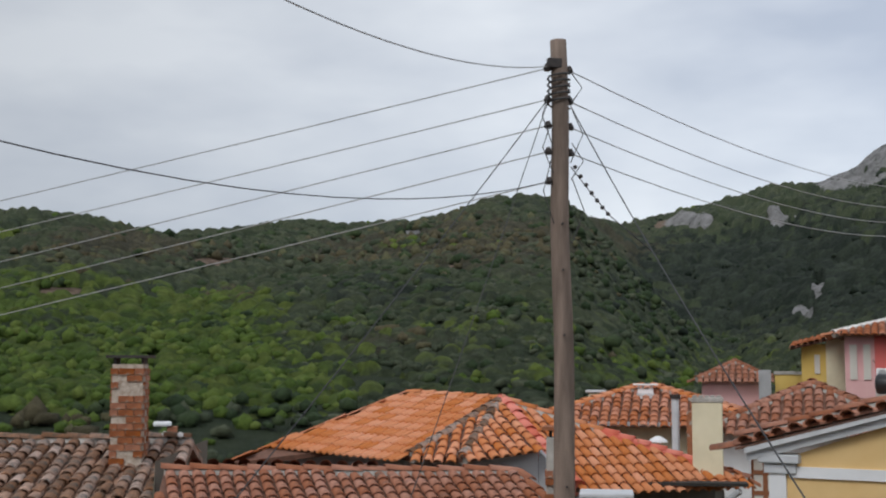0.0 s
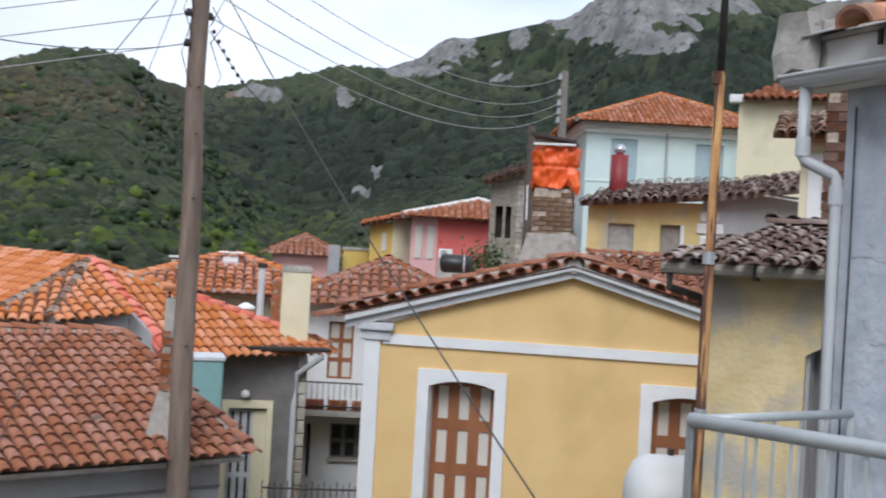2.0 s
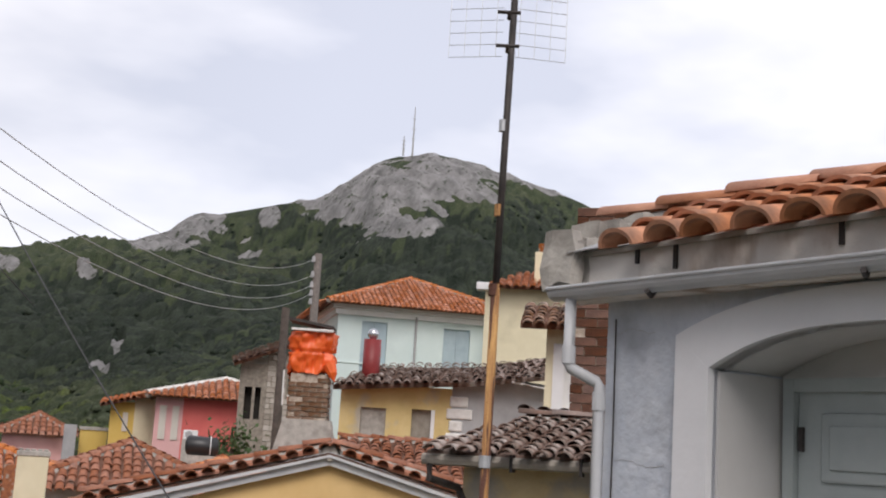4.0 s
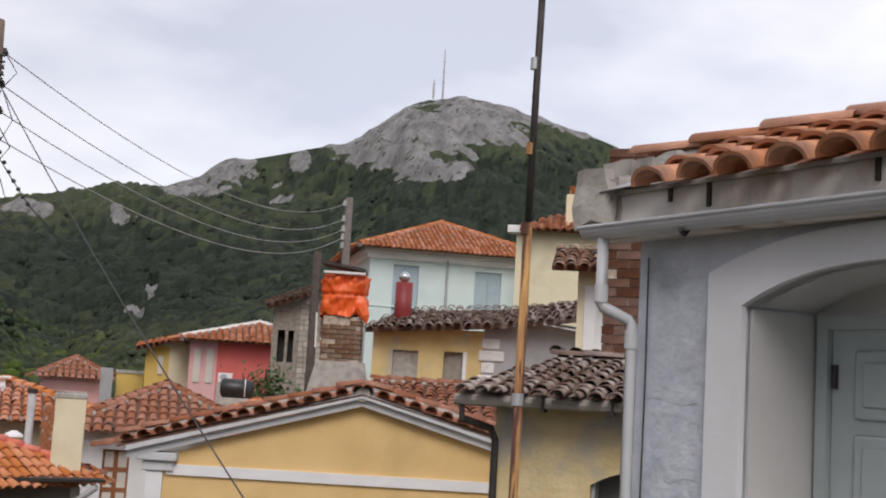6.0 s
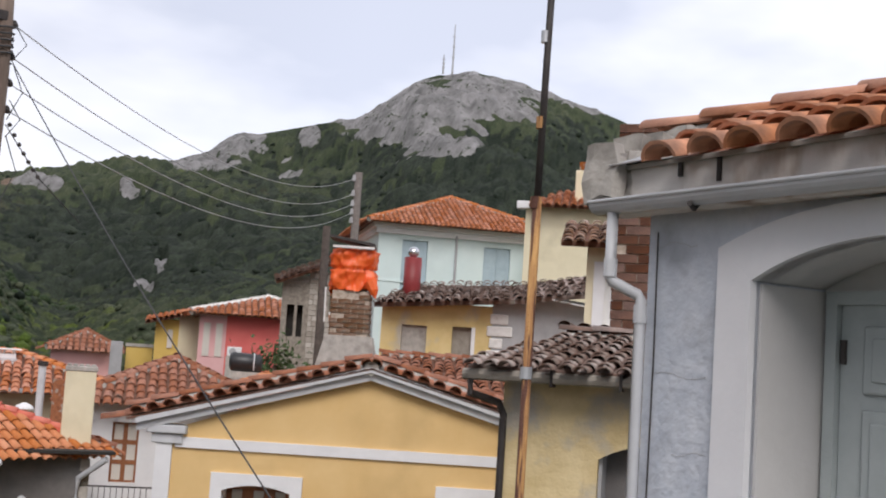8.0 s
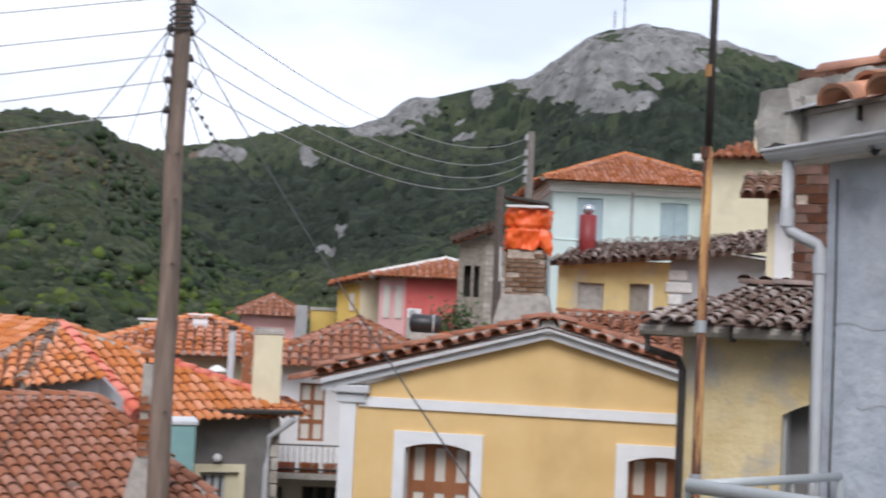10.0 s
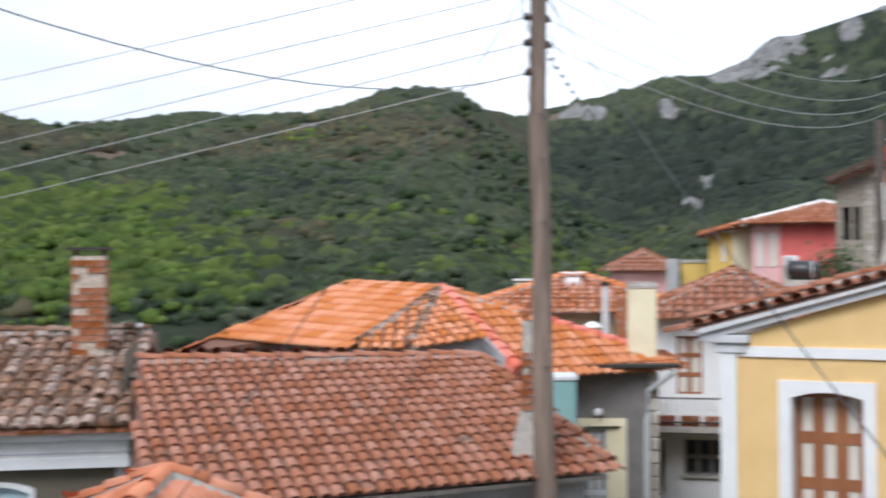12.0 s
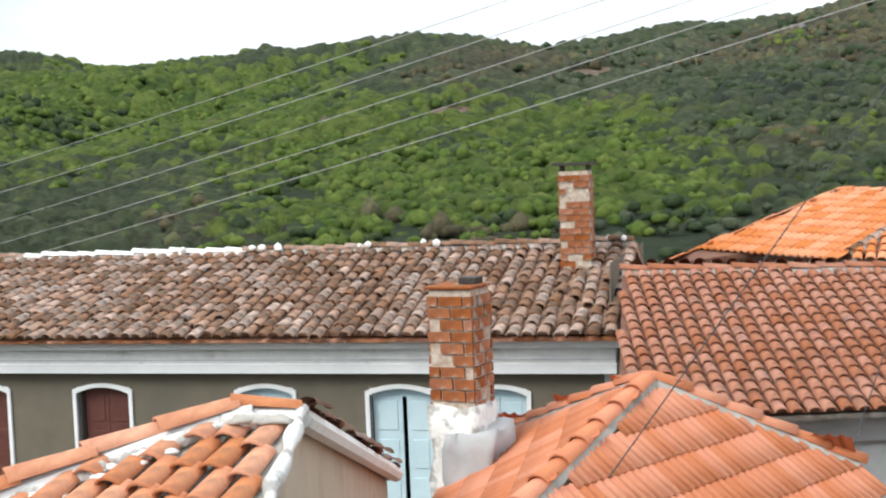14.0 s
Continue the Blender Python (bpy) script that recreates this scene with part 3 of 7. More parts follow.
def ground_material():
    m = bpy.data.materials.new("hillside")
    m.use_nodes = True
    n, l = m.node_tree.nodes, m.node_tree.links
    p = n["Principled BSDF"]
    p.inputs["Roughness"].default_value, p.inputs["Specular IOR Level"].default_value = 0.95, 0.15
    co = n.new("ShaderNodeTexCoord")

    def noise_(scale, detail=6, stretch=(1, 1, 1)):
        mpn = n.new("ShaderNodeMapping")
        mpn.inputs["Scale"].default_value = stretch
        l.new(co.outputs["Object"], mpn.inputs["Vector"])
        q = n.new("ShaderNodeTexNoise")
        q.inputs["Scale"].default_value, q.inputs["Detail"].default_value, q.inputs["Roughness"].default_value = scale, detail, 0.68
        l.new(mpn.outputs["Vector"], q.inputs["Vector"])
        return q.outputs["Fac"]

    def ramp_(f, a, b, lo=0.35, hi=0.65):
        q = n.new("ShaderNodeValToRGB")
        q.color_ramp.elements[0].position, q.color_ramp.elements[1].position = lo, hi
        q.color_ramp.elements[0].color, q.color_ramp.elements[1].color = rgba(a), rgba(b)
        l.new(f, q.inputs["Fac"])
        return q.outputs["Color"]

    def mix_(f, a, b):
        q = n.new("ShaderNodeMix")
        q.data_type = "RGBA"
        l.new(f, q.inputs["Factor"])
        l.new(a, q.inputs[6])
        l.new(b, q.inputs[7])
        return q.outputs[2]
    green = ramp_(noise_(0.16, 8), (0.028, 0.042, 0.024), (0.062, 0.076, 0.042), 0.35, 0.7)
    soil = ramp_(noise_(0.3), (0.15, 0.10, 0.075), (0.27, 0.20, 0.15))
    pale = ramp_(noise_(0.05, 12, (1, 1, 0.3)), (0.17, 0.168, 0.165), (0.335, 0.325, 0.325), 0.38, 0.62)
    scrub = ramp_(noise_(0.11, 8, (1, 1, 0.7)), (0.0, 0.0, 0.0), (1, 1, 1), 0.56, 0.63)
    rock = mix_(scrub, pale, green)

    def mask(name, lo, hi, scale, amount):
        at2 = n.new("ShaderNodeAttribute")
        at2.attribute_name = name
        mu = n.new("ShaderNodeMath")
        mu.operation = "MULTIPLY_ADD"
        mu.inputs[1].default_value = amount
        l.new(noise_(scale, 8), mu.inputs[0])
        l.new(at2.outputs["Fac"], mu.inputs[2])
        mr = n.new("ShaderNodeMapRange")
        mr.inputs["From Min"].default_value, mr.inputs["From Max"].default_value = lo + amount * 0.5, hi + amount * 0.5
        l.new(mu.outputs["Value"], mr.inputs["Value"])
        return mr.outputs["Result"]
    col = mix_(mask("earth", 0.45, 0.6, 0.10, 1.4), green, soil)
    col = mix_(mask("rock", 0.25, 0.4, 0.06, 0.7), col, rock)
    l.new(col, p.inputs["Base Color"])
    b3 = n.new("ShaderNodeBump")
    b3.inputs["Strength"].default_value, b3.inputs["Distance"].default_value = 1.0, 9.0
    l.new(noise_(0.06, 10, (1, 1, 0.6)), b3.inputs["Height"])
    l.new(b3.outputs["Normal"], p.inputs["Normal"])
    return m


M_GROUND = ground_material()
gme.materials.append(M_GROUND)
ground = tagged(new("ground", gme), "wooded hillside and rocky grey mountain under the village", "ground", kind="structure")


def foliage_material(name, a, b, c):
    m = bpy.data.materials.new(name)
    m.use_nodes = True
    n, l = m.node_tree.nodes, m.node_tree.links
    p = n["Principled BSDF"]
    p.inputs["Roughness"].default_value, p.inputs["Specular IOR Level"].default_value = 0.85, 0.15
    g = n.new("ShaderNodeNewGeometry")
    r = n.new("ShaderNodeValToRGB")
    r.color_ramp.elements[0].color, r.color_ramp.elements[1].color = rgba(a), rgba(c)
    e = r.color_ramp.elements.new(0.55)
    e.color = rgba(b)
    l.new(g.outputs["Random Per Island"], r.inputs["Fac"])
    co = n.new("ShaderNodeTexCoord")
    q = n.new("ShaderNodeTexNoise")
    q.inputs["Scale"].default_value, q.inputs["Detail"].default_value, q.inputs["Roughness"].default_value = 1.3, 8, 0.75
    l.new(co.outputs["Object"], q.inputs["Vector"])
    mr = n.new("ShaderNodeMapRange")
    mr.inputs["From Min"].default_value, mr.inputs["From Max"].default_value = 0.3, 0.7
    mr.inputs["To Min"].default_value, mr.inputs["To Max"].default_value = 0.6, 1.35
    l.new(q.outputs["Fac"], mr.inputs["Value"])
    hs = n.new("ShaderNodeHueSaturation")
    l.new(r.outputs["Color"], hs.inputs["Color"])
    l.new(mr.outputs["Result"], hs.inputs["Value"])
    l.new(hs.outputs["Color"], p.inputs["Base Color"])
    bp = n.new("ShaderNodeBump")
    bp.inputs["Strength"].default_value, bp.inputs["Distance"].default_value = 0.7, 0.5
    l.new(q.outputs["Fac"], bp.inputs["Height"])
    l.new(bp.outputs["Normal"], p.inputs["Normal"])
    return m


M_WOOD_GREEN = foliage_material("bright_maquis", (0.046, 0.078, 0.016), (0.078, 0.118, 0.022), (0.115, 0.150, 0.034))
# pine green slightly greyed: distance haze is put into the colour
M_WOOD_DARK = foliage_material("dark_pine", (0.014, 0.021, 0.015), (0.022, 0.031, 0.022), (0.035, 0.045, 0.031))
M_WOOD_OAK = foliage_material("dark_oak", (0.024, 0.040, 0.018), (0.038, 0.058, 0.026), (0.058, 0.080, 0.034))
M_WOOD_GREY = foliage_material("grey_olive", (0.042, 0.056, 0.032), (0.062, 0.076, 0.046), (0.088, 0.100, 0.062))
M_WOOD_BROWN = foliage_material("autumn_shrub", (0.068, 0.060, 0.036), (0.100, 0.086, 0.048), (0.104, 0.108, 0.055))


def clump_shape(sub, seed):
    bm = bmesh.new()
    bmesh.ops.create_icosphere(bm, subdivisions=sub, radius=1.0)
    for v in bm.verts:
        d = noise.noise(v.co * 1.7 + Vector((seed * 7.1, 3, 1))) * 0.55 + noise.noise(v.co * 4.1 + Vector((seed, 9, 2))) * 0.3
        v.co = v.co * (1 + d * 1.25)
        v.co.z = max(v.co.z, -0.5)
    bm.verts.ensure_lookup_table()
    co = np.array([v.co[:] for v in bm.verts])
    fa = np.array([[v.index for v in f.verts] for f in bm.faces])
    bm.free()
    return co, fa


def crowns(x, y, cell, seed):
    """Rounded crown tops over the plane: one crown to a jittered cell; also a number of its own for every crown."""
    rs = np.random.RandomState(seed)
    jit = rs.rand(64, 64, 4)
    best, own = np.zeros_like(x), np.full_like(x, 0.5)
    ix, iy = np.floor(x / cell).astype(int), np.floor(y / cell).astype(int)
    for dx in (-1, 0, 1):
        for dy in (-1, 0, 1):
            q = jit[(ix + dx) % 64, (iy + dy) % 64]
            cx, cy = (ix + dx + 0.15 + 0.7 * q[..., 0]) * cell, (iy + dy + 0.15 + 0.7 * q[..., 1]) * cell
            rad = cell * (0.40 + 0.55 * q[..., 2])
            hgt = np.sqrt(np.clip(1 - ((x - cx) ** 2 + (y - cy) ** 2) / rad ** 2, 0, 1)) * rad * (0.75 + 0.5 * q[..., 3])
            own = np.where(hgt > best, q[..., 3], own)
            best = np.maximum(best, hgt)
    return best, own


def canopy_material():
    """Leaf canopy: every crown its own tone; the mix of kinds follows the zones of the hillside."""
    m = bpy.data.materials.new("leaf_canopy")
    m.use_nodes = True
    n, l = m.node_tree.nodes, m.node_tree.links
    p = n["Principled BSDF"]
    p.inputs["Roughness"].default_value, p.inputs["Specular IOR Level"].default_value = 0.9, 0.15
    co = n.new("ShaderNodeTexCoord")

    def attr(name):
        at2 = n.new("ShaderNodeAttribute")
        at2.attribute_name = name
        return at2.outputs["Fac"]

    def ramp3(a, b, c):
        r = n.new("ShaderNodeValToRGB")
        r.color_ramp.elements[0].color, r.color_ramp.elements[1].color = rgba(a), rgba(c)
        e = r.color_ramp.elements.new(0.5)
        e.color = rgba(b)
        l.new(attr("crown_tone"), r.inputs["Fac"])
        return r.outputs["Color"]
    col = ramp3((0.030, 0.043, 0.022), (0.050, 0.064, 0.034), (0.080, 0.092, 0.052))
    for nm, c in (("brown", ramp3((0.042, 0.041, 0.027), (0.064, 0.060, 0.038), (0.092, 0.084, 0.052))),
                  ("green", ramp3((0.034, 0.060, 0.013), (0.062, 0.096, 0.019), (0.105, 0.135, 0.030))),
                  # dark wood tones carry a little painted haze, greyer than plain pine green
                  ("dark", ramp3((0.014, 0.021, 0.014), (0.023, 0.031, 0.022), (0.039, 0.050, 0.034)))):
        mr = n.new("ShaderNodeMapRange")
        mr.inputs["From Min"].default_value, mr.inputs["From Max"].default_value = 0.38, 0.62
        l.new(attr(nm), mr.inputs["Value"])
        mx = n.new("ShaderNodeMix")
        mx.data_type = "RGBA"
        l.new(mr.outputs["Result"], mx.inputs["Factor"])
        l.new(col, mx.inputs[6])
        l.new(c, mx.inputs[7])
        col = mx.outputs[2]
    q = n.new("ShaderNodeTexNoise")
    q.inputs["Scale"].default_value, q.inputs["Detail"].default_value, q.inputs["Roughness"].default_value = 0.55, 8, 0.7
    l.new(co.outputs["Object"], q.inputs["Vector"])
    mr = n.new("ShaderNodeMapRange")
    mr.inputs["From Min"].default_value, mr.inputs["From Max"].default_value = 0.3, 0.7
    mr.inputs["To Min"].default_value, mr.inputs["To Max"].default_value = 0.5, 1.5
    l.new(q.outputs["Fac"], mr.inputs["Value"])
    hs = n.new("ShaderNodeHueSaturation")
    l.new(col, hs.inputs["Color"])
    l.new(mr.outputs["Result"], hs.inputs["Value"])
    l.new(hs.outputs["Color"], p.inputs["Base Color"])
    bp = n.new("ShaderNodeBump")
    bp.inputs["Strength"].default_value, bp.inputs["Distance"].default_value = 1.0, 1.6
    l.new(q.outputs["Fac"], bp.inputs["Height"])
    l.new(bp.outputs["Normal"], p.inputs["Normal"])
    return m


c_az = np.arange(-36, 62.01, 0.085)
c_r = np.geomspace(78, 1495, 360)
CA, CR = np.meshgrid(c_az, c_r, indexing="ij")
CX, CY = CR * np.sin(np.radians(CA)), CR * np.cos(np.radians(CA))
CZ = ground_z(CA, CR)
c_sl = CZ / CR
scrub_, near_, mid_, far_ = crowns(CX, CY, 1.7, 4), crowns(CX, CY, 2.8, 5), crowns(CX, CY, 4.6, 7), crowns(CX, CY, 8.0, 6)
crown, tone_ = [np.where(CR < 190, o, np.where(CR < 400, a, np.where(CR < 680, b, c))) for o, a, b, c in zip(scrub_, near_, mid_, far_)]
crown = crown + (0.35 + CR * 0.0022) * (fractal(CX, CY, 2.6, 110, 2) - 0.5)
bare = np.maximum(rocky(CA, CR, CZ) * 1.25 - 0.15, patch(CA, c_sl, EARTH) - 0.2)
wob = 0.5 * (fractal(CX, CY, 14, 90, 3) - 0.5)
fade = np.clip((0.42 + wob - bare) * 5, 0, 1) * (CR < crest(CA) * 0.985)
hug = smooth01((CR - 80) / 40)
tall = 0.55 + 0.9 * fractal(CX, CY, 38, 95, 3)
CZ = CZ - 3.0 + fade * hug * (2.6 + crown * 0.95 * tall + 0.5 * smooth01((CR - 450) / 100))
ca_n, cr_n = CA.shape
cme = bpy.data.meshes.new("woodland")
ii, jj = np.meshgrid(np.arange(ca_n - 1), np.arange(cr_n - 1), indexing="ij")
k0 = (ii * cr_n + jj).ravel()
cme.from_pydata(np.stack([CX, CY, CZ], -1).reshape(-1, 3).tolist(), [], np.stack([k0, k0 + 1, k0 + cr_n + 1, k0 + cr_n], -1).tolist())
cme.polygons.foreach_set("use_smooth", [True] * len(cme.polygons))


def stand(spots):
    """Stretches of one kind of wood: bearing, slope, half widths and weight of each."""
    s = np.zeros_like(CA)
    for a, b, ra, rb, w in spots:
        s = s + w * np.exp(-(((CA - a) / ra) ** 2 + ((c_sl - b) / rb) ** 2))
    return s


fray = fractal(CX, CY, 75, 20, 4) - 0.5
speck = tone_ - 0.5
z_green = stand([(-16, 0.07, 9, 0.045, 0.85), (-9, 0.02, 6, 0.05, 0.6), (1.0, 0.03, 4.2, 0.032, 0.95), (4.5, -0.02, 3, 0.022, 0.6), (-4, -0.03, 12, 0.035, 0.85), (-26, 0.06, 8, 0.06, 0.8), (15.5, -0.015, 8, 0.012, 0.3), (10, 0.105, 3, 0.01, 0.35), (25, 0.005, 9, 0.016, 0.42)]) - 0.08 + 1.15 * fray + 0.75 * speck
z_brown = stand([(-2.5, 0.095, 4.5, 0.022, 0.75), (14.5, 0.105, 6, 0.03, 0.82), (2.8, 0.058, 1.6, 0.01, 0.7), (10, 0.02, 3.5, 0.012, 0.55), (-4.2, -0.045, 2.6, 0.014, 0.8), (-16, -0.03, 5, 0.02, 0.45), (22, 0.10, 4, 0.02, 0.4), (33, 0.128, 6, 0.012, 0.45), (9, 0.09, 5, 0.014, 0.4)]) + 0.8 * (fractal(CX, CY, 55, 30, 4) - 0.5) - 0.55 * speck
z_dark = stand([(27, 0.055, 6, 0.035, 0.75), (9.5, 0.065, 4.5, 0.018, 0.5), (7.5, 0.0, 6, 0.014, 0.2), (-19, 0.035, 4, 0.012, 0.2), (38, 0.11, 9, 0.05, 0.6), (47, 0.17, 6, 0.035, 0.72), (37.5, 0.175, 3, 0.015, 0.62), (50, 0.10, 8, 0.06, 0.6), (26, 0.09, 5, 0.02, 0.4), (32, 0.08, 5, 0.03, 0.5)]) + 0.3 * np.sin(tone_ * 9) + 0.95 * (fractal(CX, CY, 48, 40, 4) - 0.5) + 0.35 * (fractal(CX, CY, 12, 44, 2) - 0.5)
for nm, val in (("green", z_green), ("brown", z_brown), ("dark", z_dark), ("crown_tone", tone_)):
    at_ = cme.attributes.new(nm, "FLOAT", "POINT")
    at_.data.foreach_set("value", np.clip(val, -0.5, 1.5).ravel().astype(np.float32))
cme.materials.append(canopy_material())
tagged(new("woodland", cme), "dense woodland canopy of maquis, oak and pine over the hills", "trees", kind="stuff")


def forest(name, label, material, field, az0, az1, r0, r1, count, size, seed, group_of=2):
    """Crowns of trees and shrubs that stand out of the canopy, each of several uneven clumps, where their kind of wood grows."""
    rs = np.random.RandomState(seed)
    shapes = [clump_shape(1, seed + k) for k in range(5)]
    az, r = rs.uniform(az0, az1, count * 9), r0 + (r1 - r0) * rs.rand(count * 9) ** 0.85
    i = np.clip(np.round((az - c_az[0]) / 0.085).astype(int), 0, ca_n - 1)
    j = np.clip(np.searchsorted(c_r, r), 0, cr_n - 1)
    ok = (r < crest(az) * 0.97) & (bare[i, j] < 0.3) & (field[i, j] + 0.1 * rs.randn(len(az)) > 0.5)
    az, r = az[ok][:count], r[ok][:count]
    zs = ground_z(az, r)
    verts, faces, off = [], [], 0
    for a, d, z in zip(np.radians(az), r, zs):
        s = size(d) * rs.uniform(0.55, 1.3)
        for g in range(group_of):
            co, fa = shapes[rs.randint(5)]
            t = rs.uniform(0, 6.28)
            rot = np.array([[math.cos(t), -math.sin(t), 0], [math.sin(t), math.cos(t), 0], [0, 0, 1]])
            k = s * rs.uniform(0.45, 0.8)
            c = co @ rot.T * np.array([k, k, k * rs.uniform(0.7, 1.15)])
            verts.append(c + np.array([d * math.sin(a) + rs.normal() * s * 0.55, d * math.cos(a) + rs.normal() * s * 0.55, z + s * rs.uniform(0.1, 0.55)]))
            faces.append(fa + off)
            off += len(co)
    me = bpy.data.meshes.new(name)
    me.from_pydata(np.concatenate(verts).tolist(), [], np.concatenate(faces).tolist())
    me.polygons.foreach_set("use_smooth", [True] * len(me.polygons))
    me.materials.append(material)
    return tagged(new(name, me), label, "trees", kind="stuff")


forest("bright_maquis_wood", "bright green maquis shrubs standing out of the woodland", M_WOOD_GREEN, z_green - 0.6 * np.clip(z_dark, 0, 1), -34, 24, 80, 640, 3200, lambda r: 0.7 + r * 0.0040, 11)
forest("dark_oak_wood", "dark green oaks standing out of the woodland", M_WOOD_OAK, z_dark + 0.14, -34, 26, 80, 640, 1700, lambda r: 0.7 + r * 0.0044, 23)
forest("grey_olive_wood", "grey-green olive trees on the slope", M_WOOD_GREY, 1.05 - np.maximum(z_green, z_dark), 0, 34, 80, 640, 2200, lambda r: 0.6 + r * 0.0039, 31)
forest("autumn_shrubs", "brownish autumn shrubs scattered over the hillside", M_WOOD_BROWN, z_brown, -34, 26, 85, 640, 1000, lambda r: 1.0 + r * 0.003, 37)
forest("mountain_pine_wood", "dark pines on the mountain slope", M_WOOD_DARK, z_dark + 0.1, 19, 62, 300, 1460, 3400, lambda r: 2.2 + r * 0.0016, 41, 1)

# ---- masts on the summit ----
for (az, s0, s1) in ((42.85, 0.243, 0.2866), (42.4, 0.243, 0.2600)):
    d = 1490
    mast = thing("radio_mast", "thin grey lattice radio mast on the rocky summit", "mast", Matrix.Translation(sight(az, s0, d)), group="summit masts")
    hgt = (s1 - s0) * d
    bm = bmesh.new()
    tube(bm, [(0, 0, 0), (0, 0, hgt * 0.6), (0, 0, hgt)], [1.3, 0.9, 0.5], 6)
    part("lattice_shaft", bm, M_WIRE_G, mast)
    for k in range(3):
        bm = bmesh.new()
        tube(bm, [(-2.2, 0, hgt * (0.35 + 0.2 * k)), (2.2, 0, hgt * (0.35 + 0.2 * k))], 0.7, 5)
        part("antenna_arm", bm, M_WIRE_G, mast)
bm = bmesh.new()
bx(bm, -5, 5, -4, 4, -3, 3.5, 0.4)
hut = link_mesh("summit_hut", bm, M_GREYBLOCK)
hut.matrix_world = Matrix.Translation(sight(43.9, 0.2465, 1490) - Vector((0, 0, 3.5)))
tagged(hut, "small grey station hut on the summit", "hut")


# ---- generic houses ----
def hip_roof(h, x0, x1, y0, y1, ze, rise, w, c, material, joined, limit=0, ridge_mat=None, lead=None):
    """Hipped roof over a rectangle; its ridge runs along the longer side."""
    dx, dy = x1 - x0, y1 - y0
    if dx > dy:
        a, b = Vector((x0 + dy / 2, (y0 + y1) / 2, ze + rise)), Vector((x1 - dy / 2, (y0 + y1) / 2, ze + rise))
    else:
        a, b = Vector(((x0 + x1) / 2, y0 + dx / 2, ze + rise)), Vector(((x0 + x1) / 2, y1 - dx / 2, ze + rise))
    A, B, C, D = Vector((x0, y0, ze)), Vector((x1, y0, ze)), Vector((x1, y1, ze)), Vector((x0, y1, ze))
    if dx > dy:
        faces = ([A, B, b, a], [B, C, b], [C, D, a, b], [D, A, a])
        hips = ((A, a), (D, a), (B, b), (C, b))
    else:
        faces = ([A, B, a], [B, C, b, a], [C, D, b], [D, A, a, b])
        hips = ((A, a), (B, a), (C, b), (D, b))
    for k, f in enumerate(faces):
        facet(h, f, w, c, material, joined, limit if k == 0 else 0)
    for p, q in hips:
        ridge(h, p, q, w, ridge_mat or material, M_MORTAR)
    if (a - b).length > 0.3:
        ridge(h, a, b, w, ridge_mat or material, M_MORTAR)


def gable_roof(h, x0, x1, y0, y1, ze, rise, w, c, material, joined, limit=0, along="x", ridge_mat=None):
    if along == "x":
        ym = (y0 + y1) / 2
        fs = ([(x0, y0, ze), (x1, y0, ze), (x1, ym, ze + rise), (x0, ym, ze + rise)], [(x1, y1, ze), (x0, y1, ze), (x0, ym, ze + rise), (x1, ym, ze + rise)])
        r = ((x0, ym, ze + rise), (x1, ym, ze + rise))
    else:
        xm = (x0 + x1) / 2
        fs = ([(x0, y1, ze), (x0, y0, ze), (xm, y0, ze + rise), (xm, y1, ze + rise)], [(x1, y0, ze), (x1, y1, ze), (xm, y1, ze + rise), (xm, y0, ze + rise)])
        r = ((xm, y0, ze + rise), (xm, y1, ze + rise))
    for k, f in enumerate(fs):
        facet(h, f, w, c, material, joined, limit if k == 0 else 0)
    ridge(h, r[0], r[1], w, ridge_mat or material, M_MORTAR)


def shell(h, x0, x1, y0, y1, z0, z1, material, holes=(), t=0.35):
    """Four walls with thickness; holes go through the front wall."""
    part("front_wall", wall(bmesh.new(), x0, x1, z0, z1, y0, y0 + t, holes), material, h)
    part("back_wall", box(x0, x1, y1 - t, y1, z0, z1), material, h)
    part("side_wall", box(x0, x0 + t, y0 + t, y1 - t, z0, z1), material, h)
    part("side_wall", box(x1 - t, x1, y0 + t, y1 - t, z0, z1), material, h)


def window_unit(h, x0, x1, z0, z1, y, frame_mat, fill, bars=2, rows=2, name="window", f=0.05):
    """Timber window or door in an opening: a frame with stiles and rails, and its panes."""
    wdw = part(name, bmesh_frame(x0, x1, z0, z1, y, bars, rows, f), frame_mat, h)
    nx, nz = bars, rows
    for i in range(nx):
        for j in range(nz):
            xa, xb = x0 + (x1 - x0) * i / nx + f - 0.005, x0 + (x1 - x0) * (i + 1) / nx - f + 0.005
            za, zb = z0 + (z1 - z0) * j / nz + f - 0.005, z0 + (z1 - z0) * (j + 1) / nz - f + 0.005
            part("pane", box(xa, xb, y + 0.02, y + 0.035, za, zb), fill, wdw)
    return wdw


def bmesh_frame(x0, x1, z0, z1, y, bars, rows, f=0.05):
    bm = bmesh.new()
    for i in range(bars + 1):
        x = x0 + (x1 - x0) * i / bars
        bx(bm, max(x - f, x0), min(x + f, x1), y, y + 0.05, z0, z1)
    for j in range(rows + 1):
        z = z0 + (z1 - z0) * j / rows
        for i in range(bars):
            bx(bm, x0 + (x1 - x0) * i / bars + f, x0 + (x1 - x0) * (i + 1) / bars - f, y + 0.002, y + 0.048, max(z - f, z0), min(z + f, z1))
    return bm


